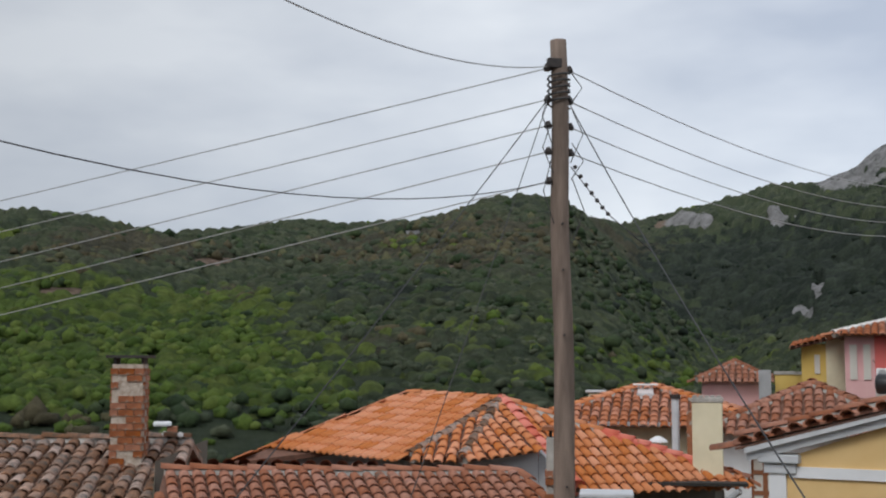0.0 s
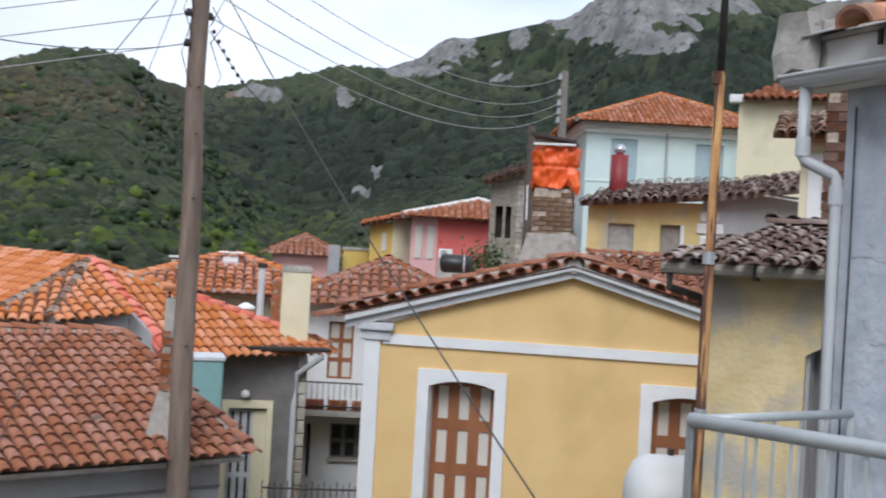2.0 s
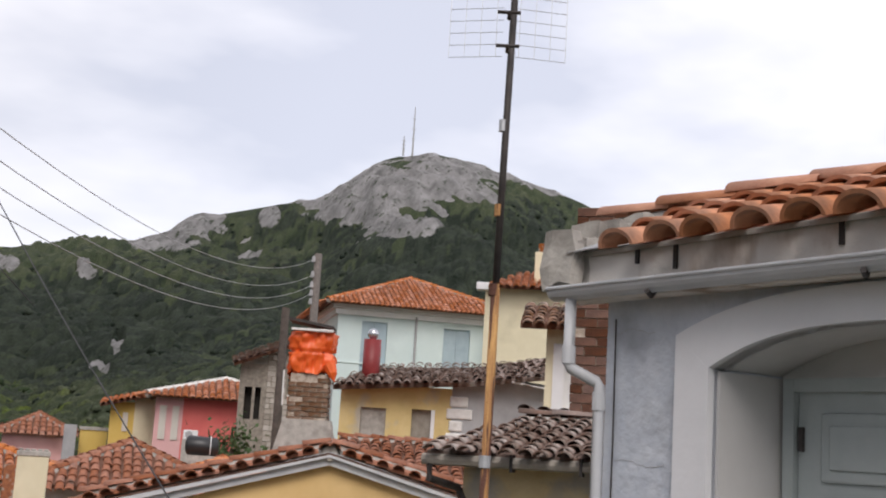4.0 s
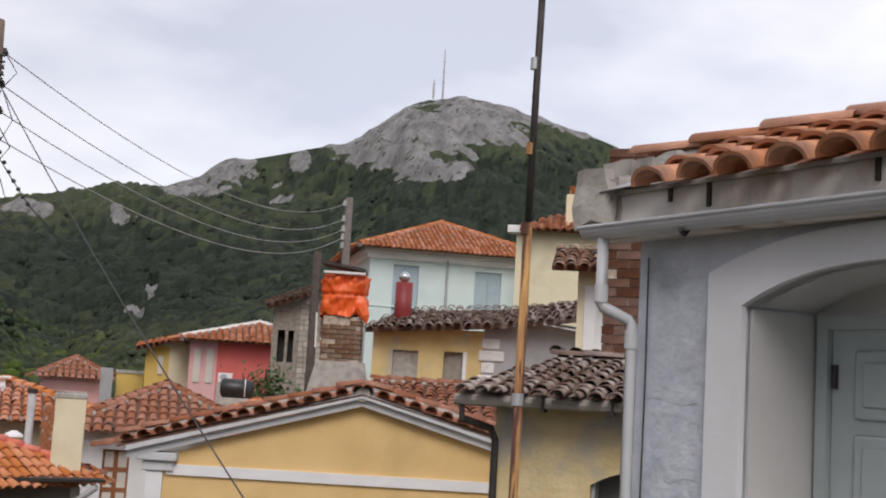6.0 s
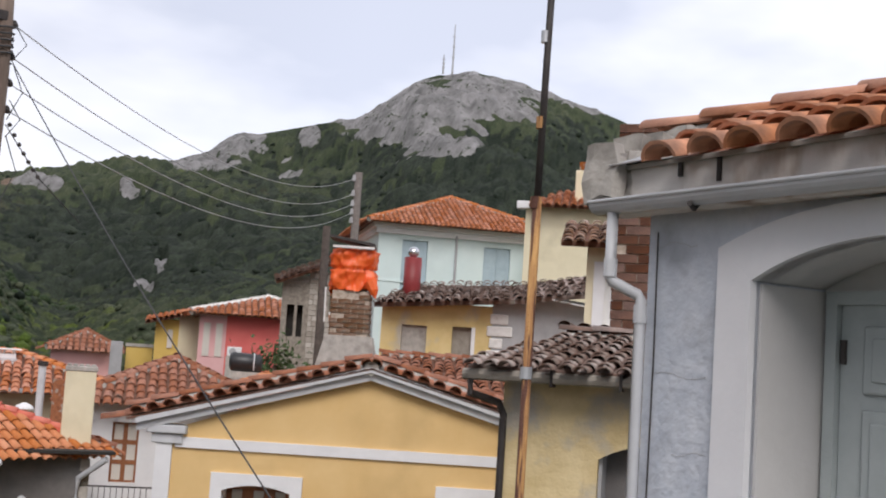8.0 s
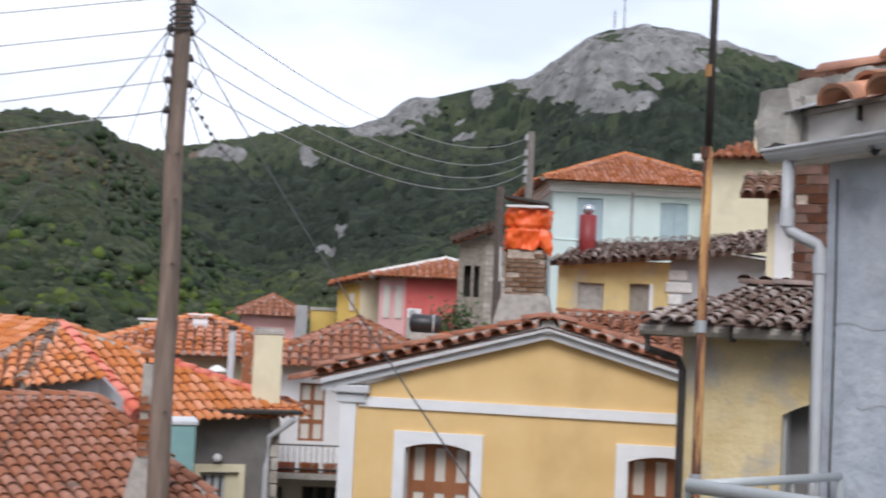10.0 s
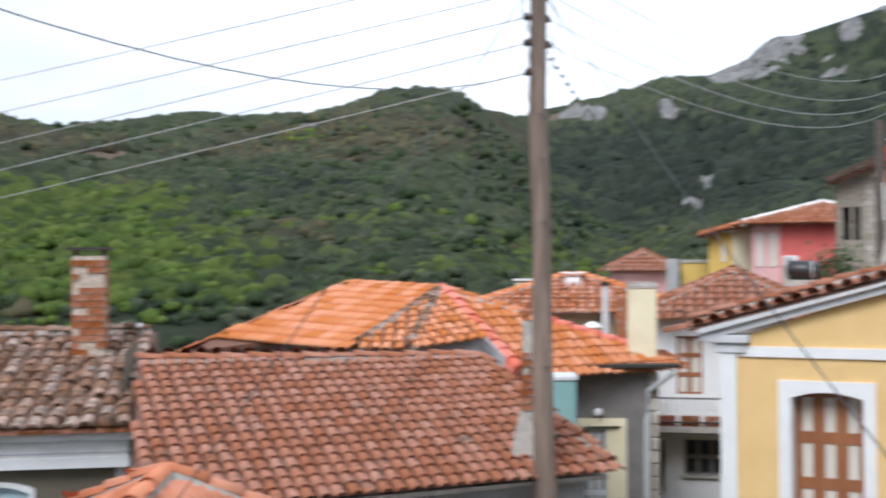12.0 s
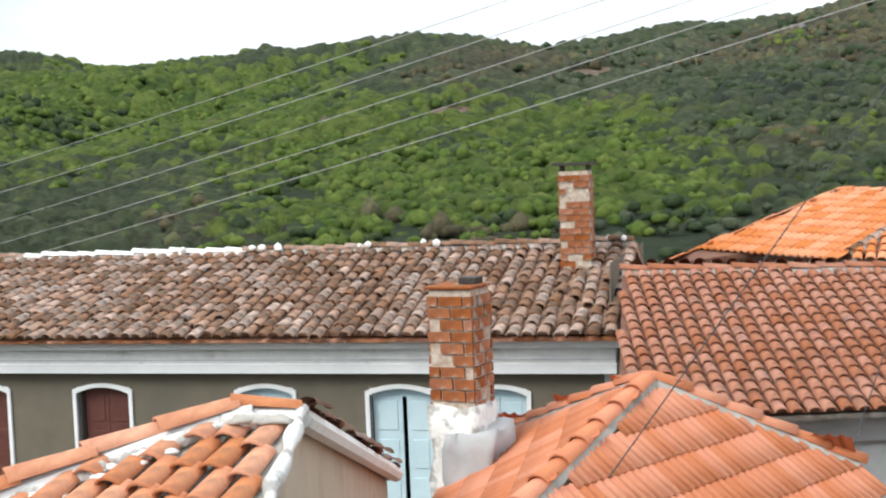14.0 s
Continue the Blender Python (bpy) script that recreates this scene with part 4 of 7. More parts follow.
def shutter_pair(h, x0, x1, z0, z1, y, material, rows=2, gap=0.0):
    for k in range(2):
        xa = x0 + (x1 - x0) * k / 2 + (gap if k else 0)
        xb = x0 + (x1 - x0) * (k + 1) / 2 - 0.01
        leaf = part("shutter", box(xa, xb, y, y + 0.04, z0, z1), material, h)
        for j in range(rows):
            za, zb = z0 + (z1 - z0) * j / rows + 0.07, z0 + (z1 - z0) * (j + 1) / rows - 0.07
            part("shutter_panel", box(xa + 0.07, xb - 0.07, y - 0.012, y, za, zb, 0.006), material, leaf)

# ---- old long house with an olive-brown front ----
olive = thing("long_house", "long two-storey house with olive-brown front and old tile roof", "house", facade(9, 16.5))
OW = [(-12.55, -11.55, "r"), (-10.33, -9.43, "r"), (-7.62, -6.75, "b"), (-5.56, -4.62, "b"), (-4.05, -3.24, "b")]
holes = [(a, b, -4.75, -2.93) for a, b, k in OW]
shell(olive, -15, -2.04, 0, 5.8, -7.2, -2.2, M_OLIVE, holes)
part("gable_wall", prism(bmesh.new(), [(-2.1, -2.2), (-2.04, -2.2), (-2.04, -1.2)], 0.2, 5.4), M_OLIVE, olive)
part("cornice", box(-15, -1.82, -0.33, 0.05, -2.315, -2.205, 0.01), M_WHITE, olive, "white moulded cornice")
part("frieze", box(-15, -1.96, -0.18, 0.03, -2.545, -2.315), M_LIME, olive)
part("architrave", box(-15, -1.94, -0.22, 0.03, -2.69, -2.545, 0.012), M_WHITE, olive)
part("string_moulding", box(-15, -1.95, -0.20, 0.03, -2.50, -2.475), M_TRIM, olive)
part("corner_pilaster", box(-2.14, -2.0, -0.03, 0.1, -7.2, -2.68), M_TRIM, olive)
for a, b, k in OW:
    fr = part("window_surround", arch_band(bmesh.new(), a, b, -4.75, -2.93, 0.10, 0.06, -0.04, 0.12), M_WHITE, olive, "white arched window surround")
    part("arch_corner", arch_fill(bmesh.new(), a, b, -2.93, 0.10, 0.0, 0.3), M_WHITE, olive)
    if k == "r":
        shutter_pair(olive, a + 0.06, b - 0.02, -4.75, -2.97, 0.14, M_REDBROWN, 3)
    else:
        shutter_pair(olive, a + 0.02, b - 0.02, -4.75, -3.07, 0.10, M_SHUTTER, 3, 0.06 if a == -5.56 else 0.0)
        part("transom", box(a, b, 0.12, 0.2, -3.07, -2.93), M_SHUTTER, olive)
    # near-black panel, the unlit room's shade put into its colour
    part("room_shade_panel", box(a - 0.1, b + 0.1, 0.5, 0.55, -4.8, -2.9), M_DARK, olive)
facet(olive, [(-15, -0.36, -2.03), (-1.92, -0.36, -2.03), (-1.92, 2.8, -1.10), (-15, 2.8, -1.10)], 0.215, 0.30, M_TILE_OLD, M_TILE_OLD_I, 300, jitter=0.035, pan=M_TILE_OLD)
facet(olive, [(-1.92, 6.0, -2.05), (-15, 6.0, -2.05), (-15, 2.8, -1.10), (-1.92, 2.8, -1.10)], 0.215, 0.30, M_TILE_OLD, M_TILE_OLD_I, 0, jitter=0.03, pan=M_TILE_OLD)
ridge(olive, (-15, 2.8, -1.08), (-12.9, 2.8, -1.08), 0.19, M_TILE_OLD, M_MORTAR, 0.36, jitter=0.03)
ridge(olive, (-12.9, 2.8, -1.09), (-8.6, 2.8, -1.08), 0.19, M_LIME, M_LIME, 0.36, jitter=0.03)
ridge(olive, (-8.6, 2.8, -1.08), (-1.95, 2.8, -1.08), 0.19, M_TILE_OLD, M_MORTAR, 0.36, jitter=0.03)
for k in range(44):
    x = -15 + k * 0.3
    part("eave_tile", box(x + 0.005, x + 0.295, -0.50, 0.0, -2.195, -2.155), M_TILE_NEAR, olive)
rk = random.Random(2)
for k in range(14):
    x = rk.choice((-8.2, -6.6, -5.3, -3.0, -2.2, -9.4)) + rk.uniform(-0.3, 0.3)
    bm = bmesh.new()
    bmesh.ops.create_icosphere(bm, subdivisions=1, radius=rk.uniform(0.04, 0.085))
    for v in bm.verts:
        v.co *= rk.uniform(0.7, 1.2)
    bmesh.ops.translate(bm, verts=bm.verts, vec=(x, 2.7 + rk.uniform(-0.15, 0.1), -0.98))
    part("mortar_lump", bm, M_LIME, olive)


def cap_plate(parent, x0, x1, y0, y1, z, material, tilt=0.0, name="cap"):
    bm = box(x0, x1, y0, y1, z, z + 0.04)
    if tilt:
        bmesh.ops.rotate(bm, verts=bm.verts, cent=((x0 + x1) / 2, (y0 + y1) / 2, z), matrix=Matrix.Rotation(tilt, 3, "Y"))
    part(name, bm, material, parent)


chim = thing("brick_chimney", "tall orange brick chimney with patchy mortar and a dark sheet cap", "chimney", facade(9, 18.35) @ Matrix.Translation((-2.72, 0, 0)))
bricks(chim, -0.235, 0.235, -0.22, 0.22, -1.55, 0.11, 0.10, 0.23, drop=0.27)
part("base", box(-0.27, 0.27, -0.26, 0.26, -1.85, -1.5, 0.03), M_MORTAR, chim)
for sx in (-0.2, 0.2):
    part("cap_leg", box(sx - 0.02, sx + 0.02, -0.15, 0.15, 0.09, 0.19), M_DARKSTEEL, chim)
cap_plate(chim, -0.31, 0.31, -0.26, 0.26, 0.19, M_DARKSTEEL)

chim2 = thing("brick_stack", "broken brick chimney stack with a whitewashed foot", "chimney", facade(20, 9.77) @ Matrix.Translation((-4.62, 0, 0)))
bricks(chim2, -0.215, 0.215, -0.215, 0.215, -2.05, -0.95, 0.105, 0.24, drop=0.2, joint=0.02)
part("foot", rough(box(-0.235, 0.235, -0.235, 0.235, -3.6, -2.0), 0.045, 2.0, 6), M_PATCH, chim2, "whitewashed plaster foot", True)
part("flue_rim", box(-0.235, 0.235, -0.235, 0.235, -0.955, -0.925, 0.01), M_BRICK, chim2)
part("pot", box(0.02, 0.19, -0.05, 0.12, -0.93, -0.86, 0.01), M_DARKSTEEL, chim2)
part("side_plaster", rough(box(-0.07, 0.36, -0.28, 0.3, -3.6, -2.2), 0.08, 5.0, 6), M_GREYBLOCK, chim2, "", True)

# ---- brown tiled house in the middle ----
brown = thing("brown_roofed_house", "low grey-rendered house with a brown weathered tile roof", "house")
E0, E1, R0 = Vector((0.45, 12.25, -2.40)), Vector((5.88, 12.86, -2.40)), Vector((0.72, 15.95, -1.275))
R1 = meet(18.6, -0.0812, E0, E1, R0)
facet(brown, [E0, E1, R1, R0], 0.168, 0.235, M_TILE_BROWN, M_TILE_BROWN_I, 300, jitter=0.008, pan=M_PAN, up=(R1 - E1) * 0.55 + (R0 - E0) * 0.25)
facet(brown, [R1 + Vector((0.9, 3.0, -1.2)), R0 + Vector((0.6, 3.4, -1.2)), R0, R1], 0.208, 0.295, M_TILE_BROWN, M_TILE_BROWN_I, 0)
ridge(brown, R0, R1, 0.17, M_TILE_BROWN, M_MORTAR, 0.36)
ridge(brown, E1 + Vector((0, 0, 0.02)), R1, 0.15, M_TILE_BROWN, M_MORTAR, 0.36)
a, b = E0 + Vector((0.0, 0.22, -0.16)), E1 + Vector((-0.22, 0.22, -0.16))
dirn = (b - a).normalized()
inn = Vector((-dirn.y, dirn.x, 0))
M_BW = Matrix(((dirn.x, inn.x, 0, a.x), (dirn.y, inn.y, 0, a.y), (0, 0, 1, a.z), (0, 0, 0, 1)))
LB = (b - a).length
f_ = wall(bmesh.new(), 0, LB, -4.7, 0.0, 0, 0.3, [(0.95, 1.95, -3.2, -0.92)])
ob = part("front_wall", f_, M_GREYBLOCK, brown)
ob.matrix_basis = M_BW
ob = part("band", bx(bmesh.new(), 0, LB, -0.025, 0, -0.33, -0.30), M_DARKGREY, brown)
ob.matrix_basis = M_BW
ob = part("arch_band", arch_band(bmesh.new(), 0.95, 1.95, -3.2, -0.92, 0.12, 0.07, -0.03, 0.02), M_WHITE, brown)
ob.matrix_basis = M_BW
ob = part("shutter", box(0.95, 1.95, 0.15, 0.2, -3.2, -0.92), M_BROWN_WOOD, brown)
ob.matrix_basis = M_BW
ob = part("eave_board", box(-0.05, LB + 0.2, -0.2, 0.05, -0.02, 0.03), M_MORTAR, brown)
ob.matrix_basis = M_BW
ob = part("side_wall", box(LB - 0.3, LB, 0.3, 5.5, -4.7, 0.0), M_GREYBLOCK, brown)
ob.matrix_basis = M_BW
spot = link_mesh("white_stone", box(-0.035, 0.035, -0.03, 0.03, 0.02, 0.085, 0.015), M_LIME)
spot.matrix_world = Matrix.Translation(meet(20.06, -0.1045, E0, E1, R0))
tagged(spot, "small white stone lying on the roof tiles", "stone")

# grey chimney by the pole, on the verge of the brown roof
gch = thing("rendered_chimney", "grey rendered chimney with exposed brick and a flat cap", "chimney", facade(21, 13.9))
part("shaft", box(-0.12, 0.16, 0, 0.34, -2.25, -0.72, 0.015), M_MORTAR, gch)
bricks(gch, -0.13, 0.17, -0.012, 0.30, -1.75, -1.05, 0.085, 0.19, drop=0.25)
part("foot", prism(bmesh.new(), [(-0.3, -2.4), (0.25, -2.4), (0.18, -1.9), (-0.14, -1.75)], -0.04, 0.38), M_MORTAR, gch)
for sx in (-0.08, 0.12):
    part("cap_leg", box(sx - 0.015, sx + 0.015, 0.1, 0.2, -0.72, -0.64), M_DARKSTEEL, gch)
cap_plate(gch, -0.16, 0.2, -0.03, 0.37, -0.64, M_BRICK)

# ---- orange roof behind ----
orange = thing("orange_roofed_house", "house with a many-sided bright orange tile roof and red painted hips", "house")
P, PL = sight(16.95, -0.0235, 25.6), sight(12.5, -0.0185, 26.6)
L0 = sight(4.7, -0.0735, 23.4)
N0, E2 = meet(9.75, -0.0625, P, PL, L0), meet(13.0, -0.0685, P, PL, L0)
E3, I0 = sight(15.4, -0.0695, 22.6), sight(18.8, -0.0610, 23.0)
Q1, Q2 = sight(20.6, -0.0925, 22.9), sight(28.1, -0.0840, 24.9)
facet(orange, [N0, E2, P, PL, L0], 0.30, 0.40, M_TILE_ORANGE, M_TILE_ORANGE_I, 250, flat=True, jitter=0.006)
facet(orange, [E2, E3, P], 0.215, 0.34, M_TILE_ORANGE, M_TILE_ORANGE_I, 100, jitter=0.02)
facet(orange, [E3, I0, P], 0.215, 0.34, M_TILE_ORANGE, M_TILE_ORANGE_I, 100, jitter=0.02)
facet(orange, [Q1, Q2, P], 0.215, 0.34, M_TILE_ORANGE, M_TILE_ORANGE_I, 250, jitter=0.015)
back = sight(8, -0.07, 32)
facet(orange, [sight(14, -0.07, 33), back, PL, P], 0.3, 0.4, M_TILE_ORANGE, M_TILE_ORANGE_I, 0, flat=True)
facet(orange, [back, L0, PL], 0.3, 0.4, M_TILE_ORANGE, M_TILE_ORANGE_I, 0, flat=True)
facet(orange, [Q2, sight(14, -0.07, 33), P], 0.3, 0.4, M_TILE_ORANGE, M_TILE_ORANGE_I, 0)
ridge(orange, E2, P, 0.22, M_TILE_OLD, M_MORTAR)
ridge(orange, E3, P, 0.22, M_TILE_OLD, M_MORTAR)
ridge(orange, Q1, P, 0.32, M_RED_PAINT, M_RED_PAINT)
mid = P.lerp(Q2, 0.42)
ridge(orange, mid, P, 0.2, M_TILE_ORANGE, M_MORTAR)
ridge(orange, P.lerp(Q2, 0.8), mid, 0.24, M_RED_PAINT, M_RED_PAINT)
ridge(orange, Q2, P.lerp(Q2, 0.8), 0.2, M_TILE_BROWN, M_MORTAR)
ridge(orange, P, PL, 0.17, M_TILE_ORANGE, None)


def between(parent, name, a, b, drop, thick, material, top=-0.06):
    """A vertical wall that hangs below the line from a to b."""
    a, b = Vector(a), Vector(b)
    d = Vector((b.x - a.x, b.y - a.y, 0)).normalized()
    q = Vector((-d.y, d.x, 0)) * thick
    bm = bmesh.new()
    v = [bm.verts.new(p) for p in (a + Vector((0, 0, top)), b + Vector((0, 0, top)), Vector((b.x, b.y, drop)), Vector((a.x, a.y, drop)))]
    w_ = [bm.verts.new(x.co + q) for x in v]
    bm.faces.new(v)
    bm.faces.new(w_[::-1])
    for i in range(4):
        j = (i + 1) % 4
        bm.faces.new((v[i], w_[i], w_[j], v[j]))
    return part(name, bm, material, parent)


between(brown, "side_wall", E0 + Vector((0.3, 0.3, -0.1)), R0 + Vector((0.3, -0.1, -0.1)), -7.1, -0.3, M_GREYBLOCK)
between(orange, "wall", L0 + Vector((0.25, 0.3, 0)), N0 + Vector((0, 0.3, 0)), -7.2, 0.3, M_GREYBLOCK)
between(orange, "wall", N0 + Vector((0, 0.35, 0)), E3 + Vector((0, 0.35, 0)), -7.2, 0.3, M_GREYBLOCK)
between(orange, "wall", E3 + Vector((0, 0.35, 0)), I0 + Vector((0.05, 0.1, 0)), -7.2, 0.3, M_GREYBLOCK)
between(orange, "wall", I0 + Vector((0.06, 0.1, 0)), Q1 + Vector((0.1, 0.1, 0)), -7.2, 0.3, M_GREYBLOCK)

# dark grey house wall below the orange eave
grey = thing("grey_house_front", "dark grey house wall with a cream door surround and white downpipe", "house", facade(20, 24))
shell(grey, -1.6, 2.95, 0, 5, -7.2, -2.1, M_DARKGREY, [(1.5, 2.25, -5.4, -3.3)])
# soffit in near-black: the shade under the eave is put into its colour
part("soffit", box(-1.7, 3.4, -0.45, 0.0, -2.12, -2.06), M_DARK, grey)
part("door_surround", wall(bmesh.new(), 1.36, 2.36, -5.4, -3.15, -0.06, 0.1, [(1.5, 2.24, -5.4, -3.3)]), M_CREAM, grey, "cream door surround")
window_unit(grey, 1.52, 1.98, -5.3, -3.34, 0.12, M_TRIM, M_GLASS_DARK, 3, 3, "glazed_door")
part("open_leaf", box(1.98, 2.24, 0.05, 0.1, -5.4, -3.34), M_CREAM, grey)
bm = bmesh.new()
tube(bm, [(3.25, -0.4, -2.2), (2.8, -0.08, -2.6), (2.76, -0.08, -3.2), (2.74, -0.08, -7)], 0.06, 8)
part("downpipe", bm, M_PIPE, grey)
rk = random.Random(6)
for k in range(18):
    z = -6.9 + k * 0.26
    part("quoin", box(2.82 if k % 2 else 2.86, 3.0, -0.03, 0.3, z, z + 0.24, 0.02), M_STONE, grey)
bm = bmesh.new()
bmesh.ops.create_icosphere(bm, subdivisions=2, radius=0.09)
bmesh.ops.translate(bm, verts=bm.verts, vec=(1.8, -0.12, -3.02))
part("wall_lamp", bm, M_WHITE, grey, "round white wall lamp", True)
teal = thing("teal_water_tank", "upright teal fibreglass water tank with a pale rim", "water tank", facade(20, 21.5))
part("body", box(0.35, 1.22, 0, 0.8, -7.0, -2.15, 0.03), M_TEAL, teal)
part("rim", box(0.32, 1.25, -0.03, 0.83, -2.16, -2.08, 0.02), M_TRIM, teal)

# ---- yellow house ----
yel = thing("yellow_house", "yellow rendered house with white trim, panelled shutters and a tiled gable", "house", facade(43, 16.5))
YH = [(-2.92, -2.0, -4.3, -1.80), (0.13, 1.05, -4.3, -1.80)]
shell(yel, -3.8, 1.8, 0, 9, -7.2, -1.15, M_YELLOW, YH)
part("gable", prism(bmesh.new(), [(-3.8, -1.15), (1.8, -1.15), (-1.0, -0.18)], 0.0, 0.35), M_YELLOW, yel)
part("gable", prism(bmesh.new(), [(-3.8, -1.15), (1.8, -1.15), (-1.0, -0.28)], 8.65, 9.0), M_YELLOW, yel)
part("string_course", box(-3.6, 1.8, -0.04, 0.02, -1.345, -1.205), M_WHITE, yel, "white string course")
part("corner_pilaster", box(-3.86, -3.64, -0.045, 0.2, -7.2, -1.30), M_WHITE, yel)
part("capital", box(-3.92, -3.5, -0.08, 0.2, -1.30, -1.17, 0.015), M_TRIM, yel)
part("capital_top", box(-3.98, -3.45, -0.14, 0.2, -1.165, -1.05, 0.02), M_TRIM, yel)
for sx in (-1, 1):
    lo, hi = (-1.0 + sx * 3.12, -0.97), (-1.0, -0.10)
    for name, y0, off, hgt, m_ in (("raking_cornice", -0.22, 0.0, 0.075, M_TRIM), ("raking_moulding", -0.14, -0.08, 0.10, M_TRIM)):
        part(name, prism(bmesh.new(), [(lo[0], lo[1] + off), (hi[0], hi[1] + off), (hi[0], hi[1] + off - hgt), (lo[0], lo[1] + off - hgt)], y0, 0.02), m_, yel)
for a, b, z0, z1 in YH:
    part("door_surround", wall(bmesh.new(), a - 0.16, b + 0.16, z0, z1 + 0.15, -0.05, 0.06, [(a, b, z0, z1)]), M_WHITE, yel, "white door surround")
    part("arch_corner", arch_fill(bmesh.new(), a, b, z1, 0.08, -0.045, 0.3), M_WHITE, yel)
    part("reveal", box(a - 0.02, a + 0.012, 0.06, 0.34, z0, z1), M_WHITE, yel)
    part("reveal", box(b - 0.012, b + 0.02, 0.06, 0.34, z0, z1), M_WHITE, yel)
    window_unit(yel, a + 0.012, b - 0.012, z0, z1 - 0.02, 0.29, M_BROWN_WOOD, M_PANEL, 3, 4, "shutter_door", 0.078)
    # black sheet behind the opening paints the shade of the room
    part("room_shade_panel", box(a - 0.1, b + 0.1, 0.5, 0.55, z0 - 0.1, z1 + 0.1), M_DARK, yel)
facet(yel, [(-4.25, 9.0, -0.98), (-4.25, -0.22, -0.98), (-1.0, -0.22, -0.11), (-1.0, 9.0, -0.11)], 0.23, 0.32, M_TILE_BROWN, M_TILE_BROWN_I, 200, thick=0.03)
facet(yel, [(2.25, -0.22, -0.98), (2.25, 9.0, -0.98), (-1.0, 9.0, -0.11), (-1.0, -0.22, -0.11)], 0.23, 0.32, M_TILE_BROWN, M_TILE_BROWN_I, 200, thick=0.03)
ridge(yel, (-1.0, 9, -0.09), (-1.0, -0.2, -0.09), 0.2, M_TILE_BROWN, M_MORTAR)
ry = random.Random(12)
verge = tile_mesh(0.2, 0.30, M_TILE_BROWN)
for sx in (-1, 1):
    d = Vector((sx * 3.25, 0, -0.87)).normalized()
    for k in range(15):
        o = Vector((-1.0, 0, -0.10)) + d * (0.06 + k * 0.225) + Vector((0, 0.02, 0.03 + ry.uniform(-0.008, 0.008)))
        ax, ay = d * -1, Vector((0, -1, 0.05)).normalized()
        az_ = ax.cross(ay).normalized()
        if az_.z < 0:
            ax, az_ = -ax, -az_
        ob = new("verge_tile", verge)
        ob.parent = yel
        ob.matrix_basis = Matrix(((ax.x, ay.x, az_.x, o.x), (ax.y, ay.y, az_.y, o.y), (ax.z, ay.z, az_.z, o.z), (0, 0, 0, 1)))
    ridge(yel, Vector((-1.0 + sx * 3.25, 0.06, -0.88)), Vector((-1.0, 0.06, -0.01)), 0.17, M_TILE_BROWN, M_MORTAR, 0.33, "verge_cap", 0.02)

M_OLDBRICK = mat("old_stack_brick", (0.11, 0.062, 0.038), (0.26, 0.135, 0.072), 9, 0.95, 0.7, 30, rnd=0.25, stain=(0.20, 0.165, 0.13), stain_scale=7, stain_lo=0.52, stain_hi=0.62)
bagc = thing("wrapped_chimney", "old brick chimney wrapped in orange plastic with a tilted black lid", "chimney", facade(43, 17.6) @ Matrix.Translation((-1.43, 0, 0)))
part("foot", prism(bmesh.new(), [(-0.5, -0.35), (0.48, -0.35), (0.34, 0.32), (-0.33, 0.32)], -0.3, 0.3), M_MORTAR, bagc, "grey mortar foot")
bricks(bagc, -0.28, 0.28, -0.25, 0.25, 0.3, 0.98, 0.07, 0.2, M_OLDBRICK, drop=0.12)
part("upper_core", box(-0.2, 0.2, -0.18, 0.18, 0.96, 1.5), M_OLDBRICK, bagc)
bm = bmesh.new()
segs, rowsn = 72, 22
ringz = []
for j in range(rowsn):
    z = 0.98 + 0.60 * j / (rowsn - 1)
    ring = []
    for k in range(segs):
        t = 2 * math.pi * k / segs
        q = max(abs(math.cos(t)), abs(math.sin(t)))
        fold = 0.07 * noise.noise(Vector((math.cos(t) * 3, math.sin(t) * 3, z * 5))) + 0.065 * noise.noise(Vector((math.cos(t) * 7, math.sin(t) * 7, z * 8))) + 0.03 * noise.noise(Vector((math.cos(t) * 17, math.sin(t) * 17, z * 16)))
        bulge = 0.285 + 0.03 * math.sin(math.pi * j / (rowsn - 1)) + fold - (0.06 if j == rowsn // 2 else 0)
        rr = bulge / (q ** 0.8)
        ring.append(bm.verts.new((rr * math.cos(t), rr * math.sin(t) * 0.92, z + (0.16 * noise.noise(Vector((math.cos(t) * 2, math.sin(t) * 2, 1))) if j == 0 else 0))))
    ringz.append(ring)
for a, b in zip(ringz, ringz[1:]):
    for k in range(segs):
        bm.faces.new((a[k], a[(k + 1) % segs], b[(k + 1) % segs], b[k]))
bm.faces.new(ringz[-1])
part("plastic_wrap", bm, M_ORANGE_BAG, bagc, "crumpled orange plastic sheet", True)
bm = bmesh.new()
tube(bm, [(0.27, -0.27, 1.12), (0.33, -0.30, 0.99), (0.36, -0.31, 0.88)], [0.10, 0.07, 0.01], 8)
part("loose_end", bm, M_ORANGE_BAG, bagc)
cap_plate(bagc, -0.36, 0.30, -0.34, 0.30, 1.68, M_DARKSTEEL, 0.16, "lid")
part("lid_batten", box(-0.3, 0.3, -0.36, -0.30, 1.585, 1.615), M_LIME, bagc)
bm = bmesh.new()
tube(bm, [(-0.36, -0.36, 1.0), (-0.35, -0.36, 0.5)], 0.012, 5)
part("tie_cord", bm, M_LIME, bagc)

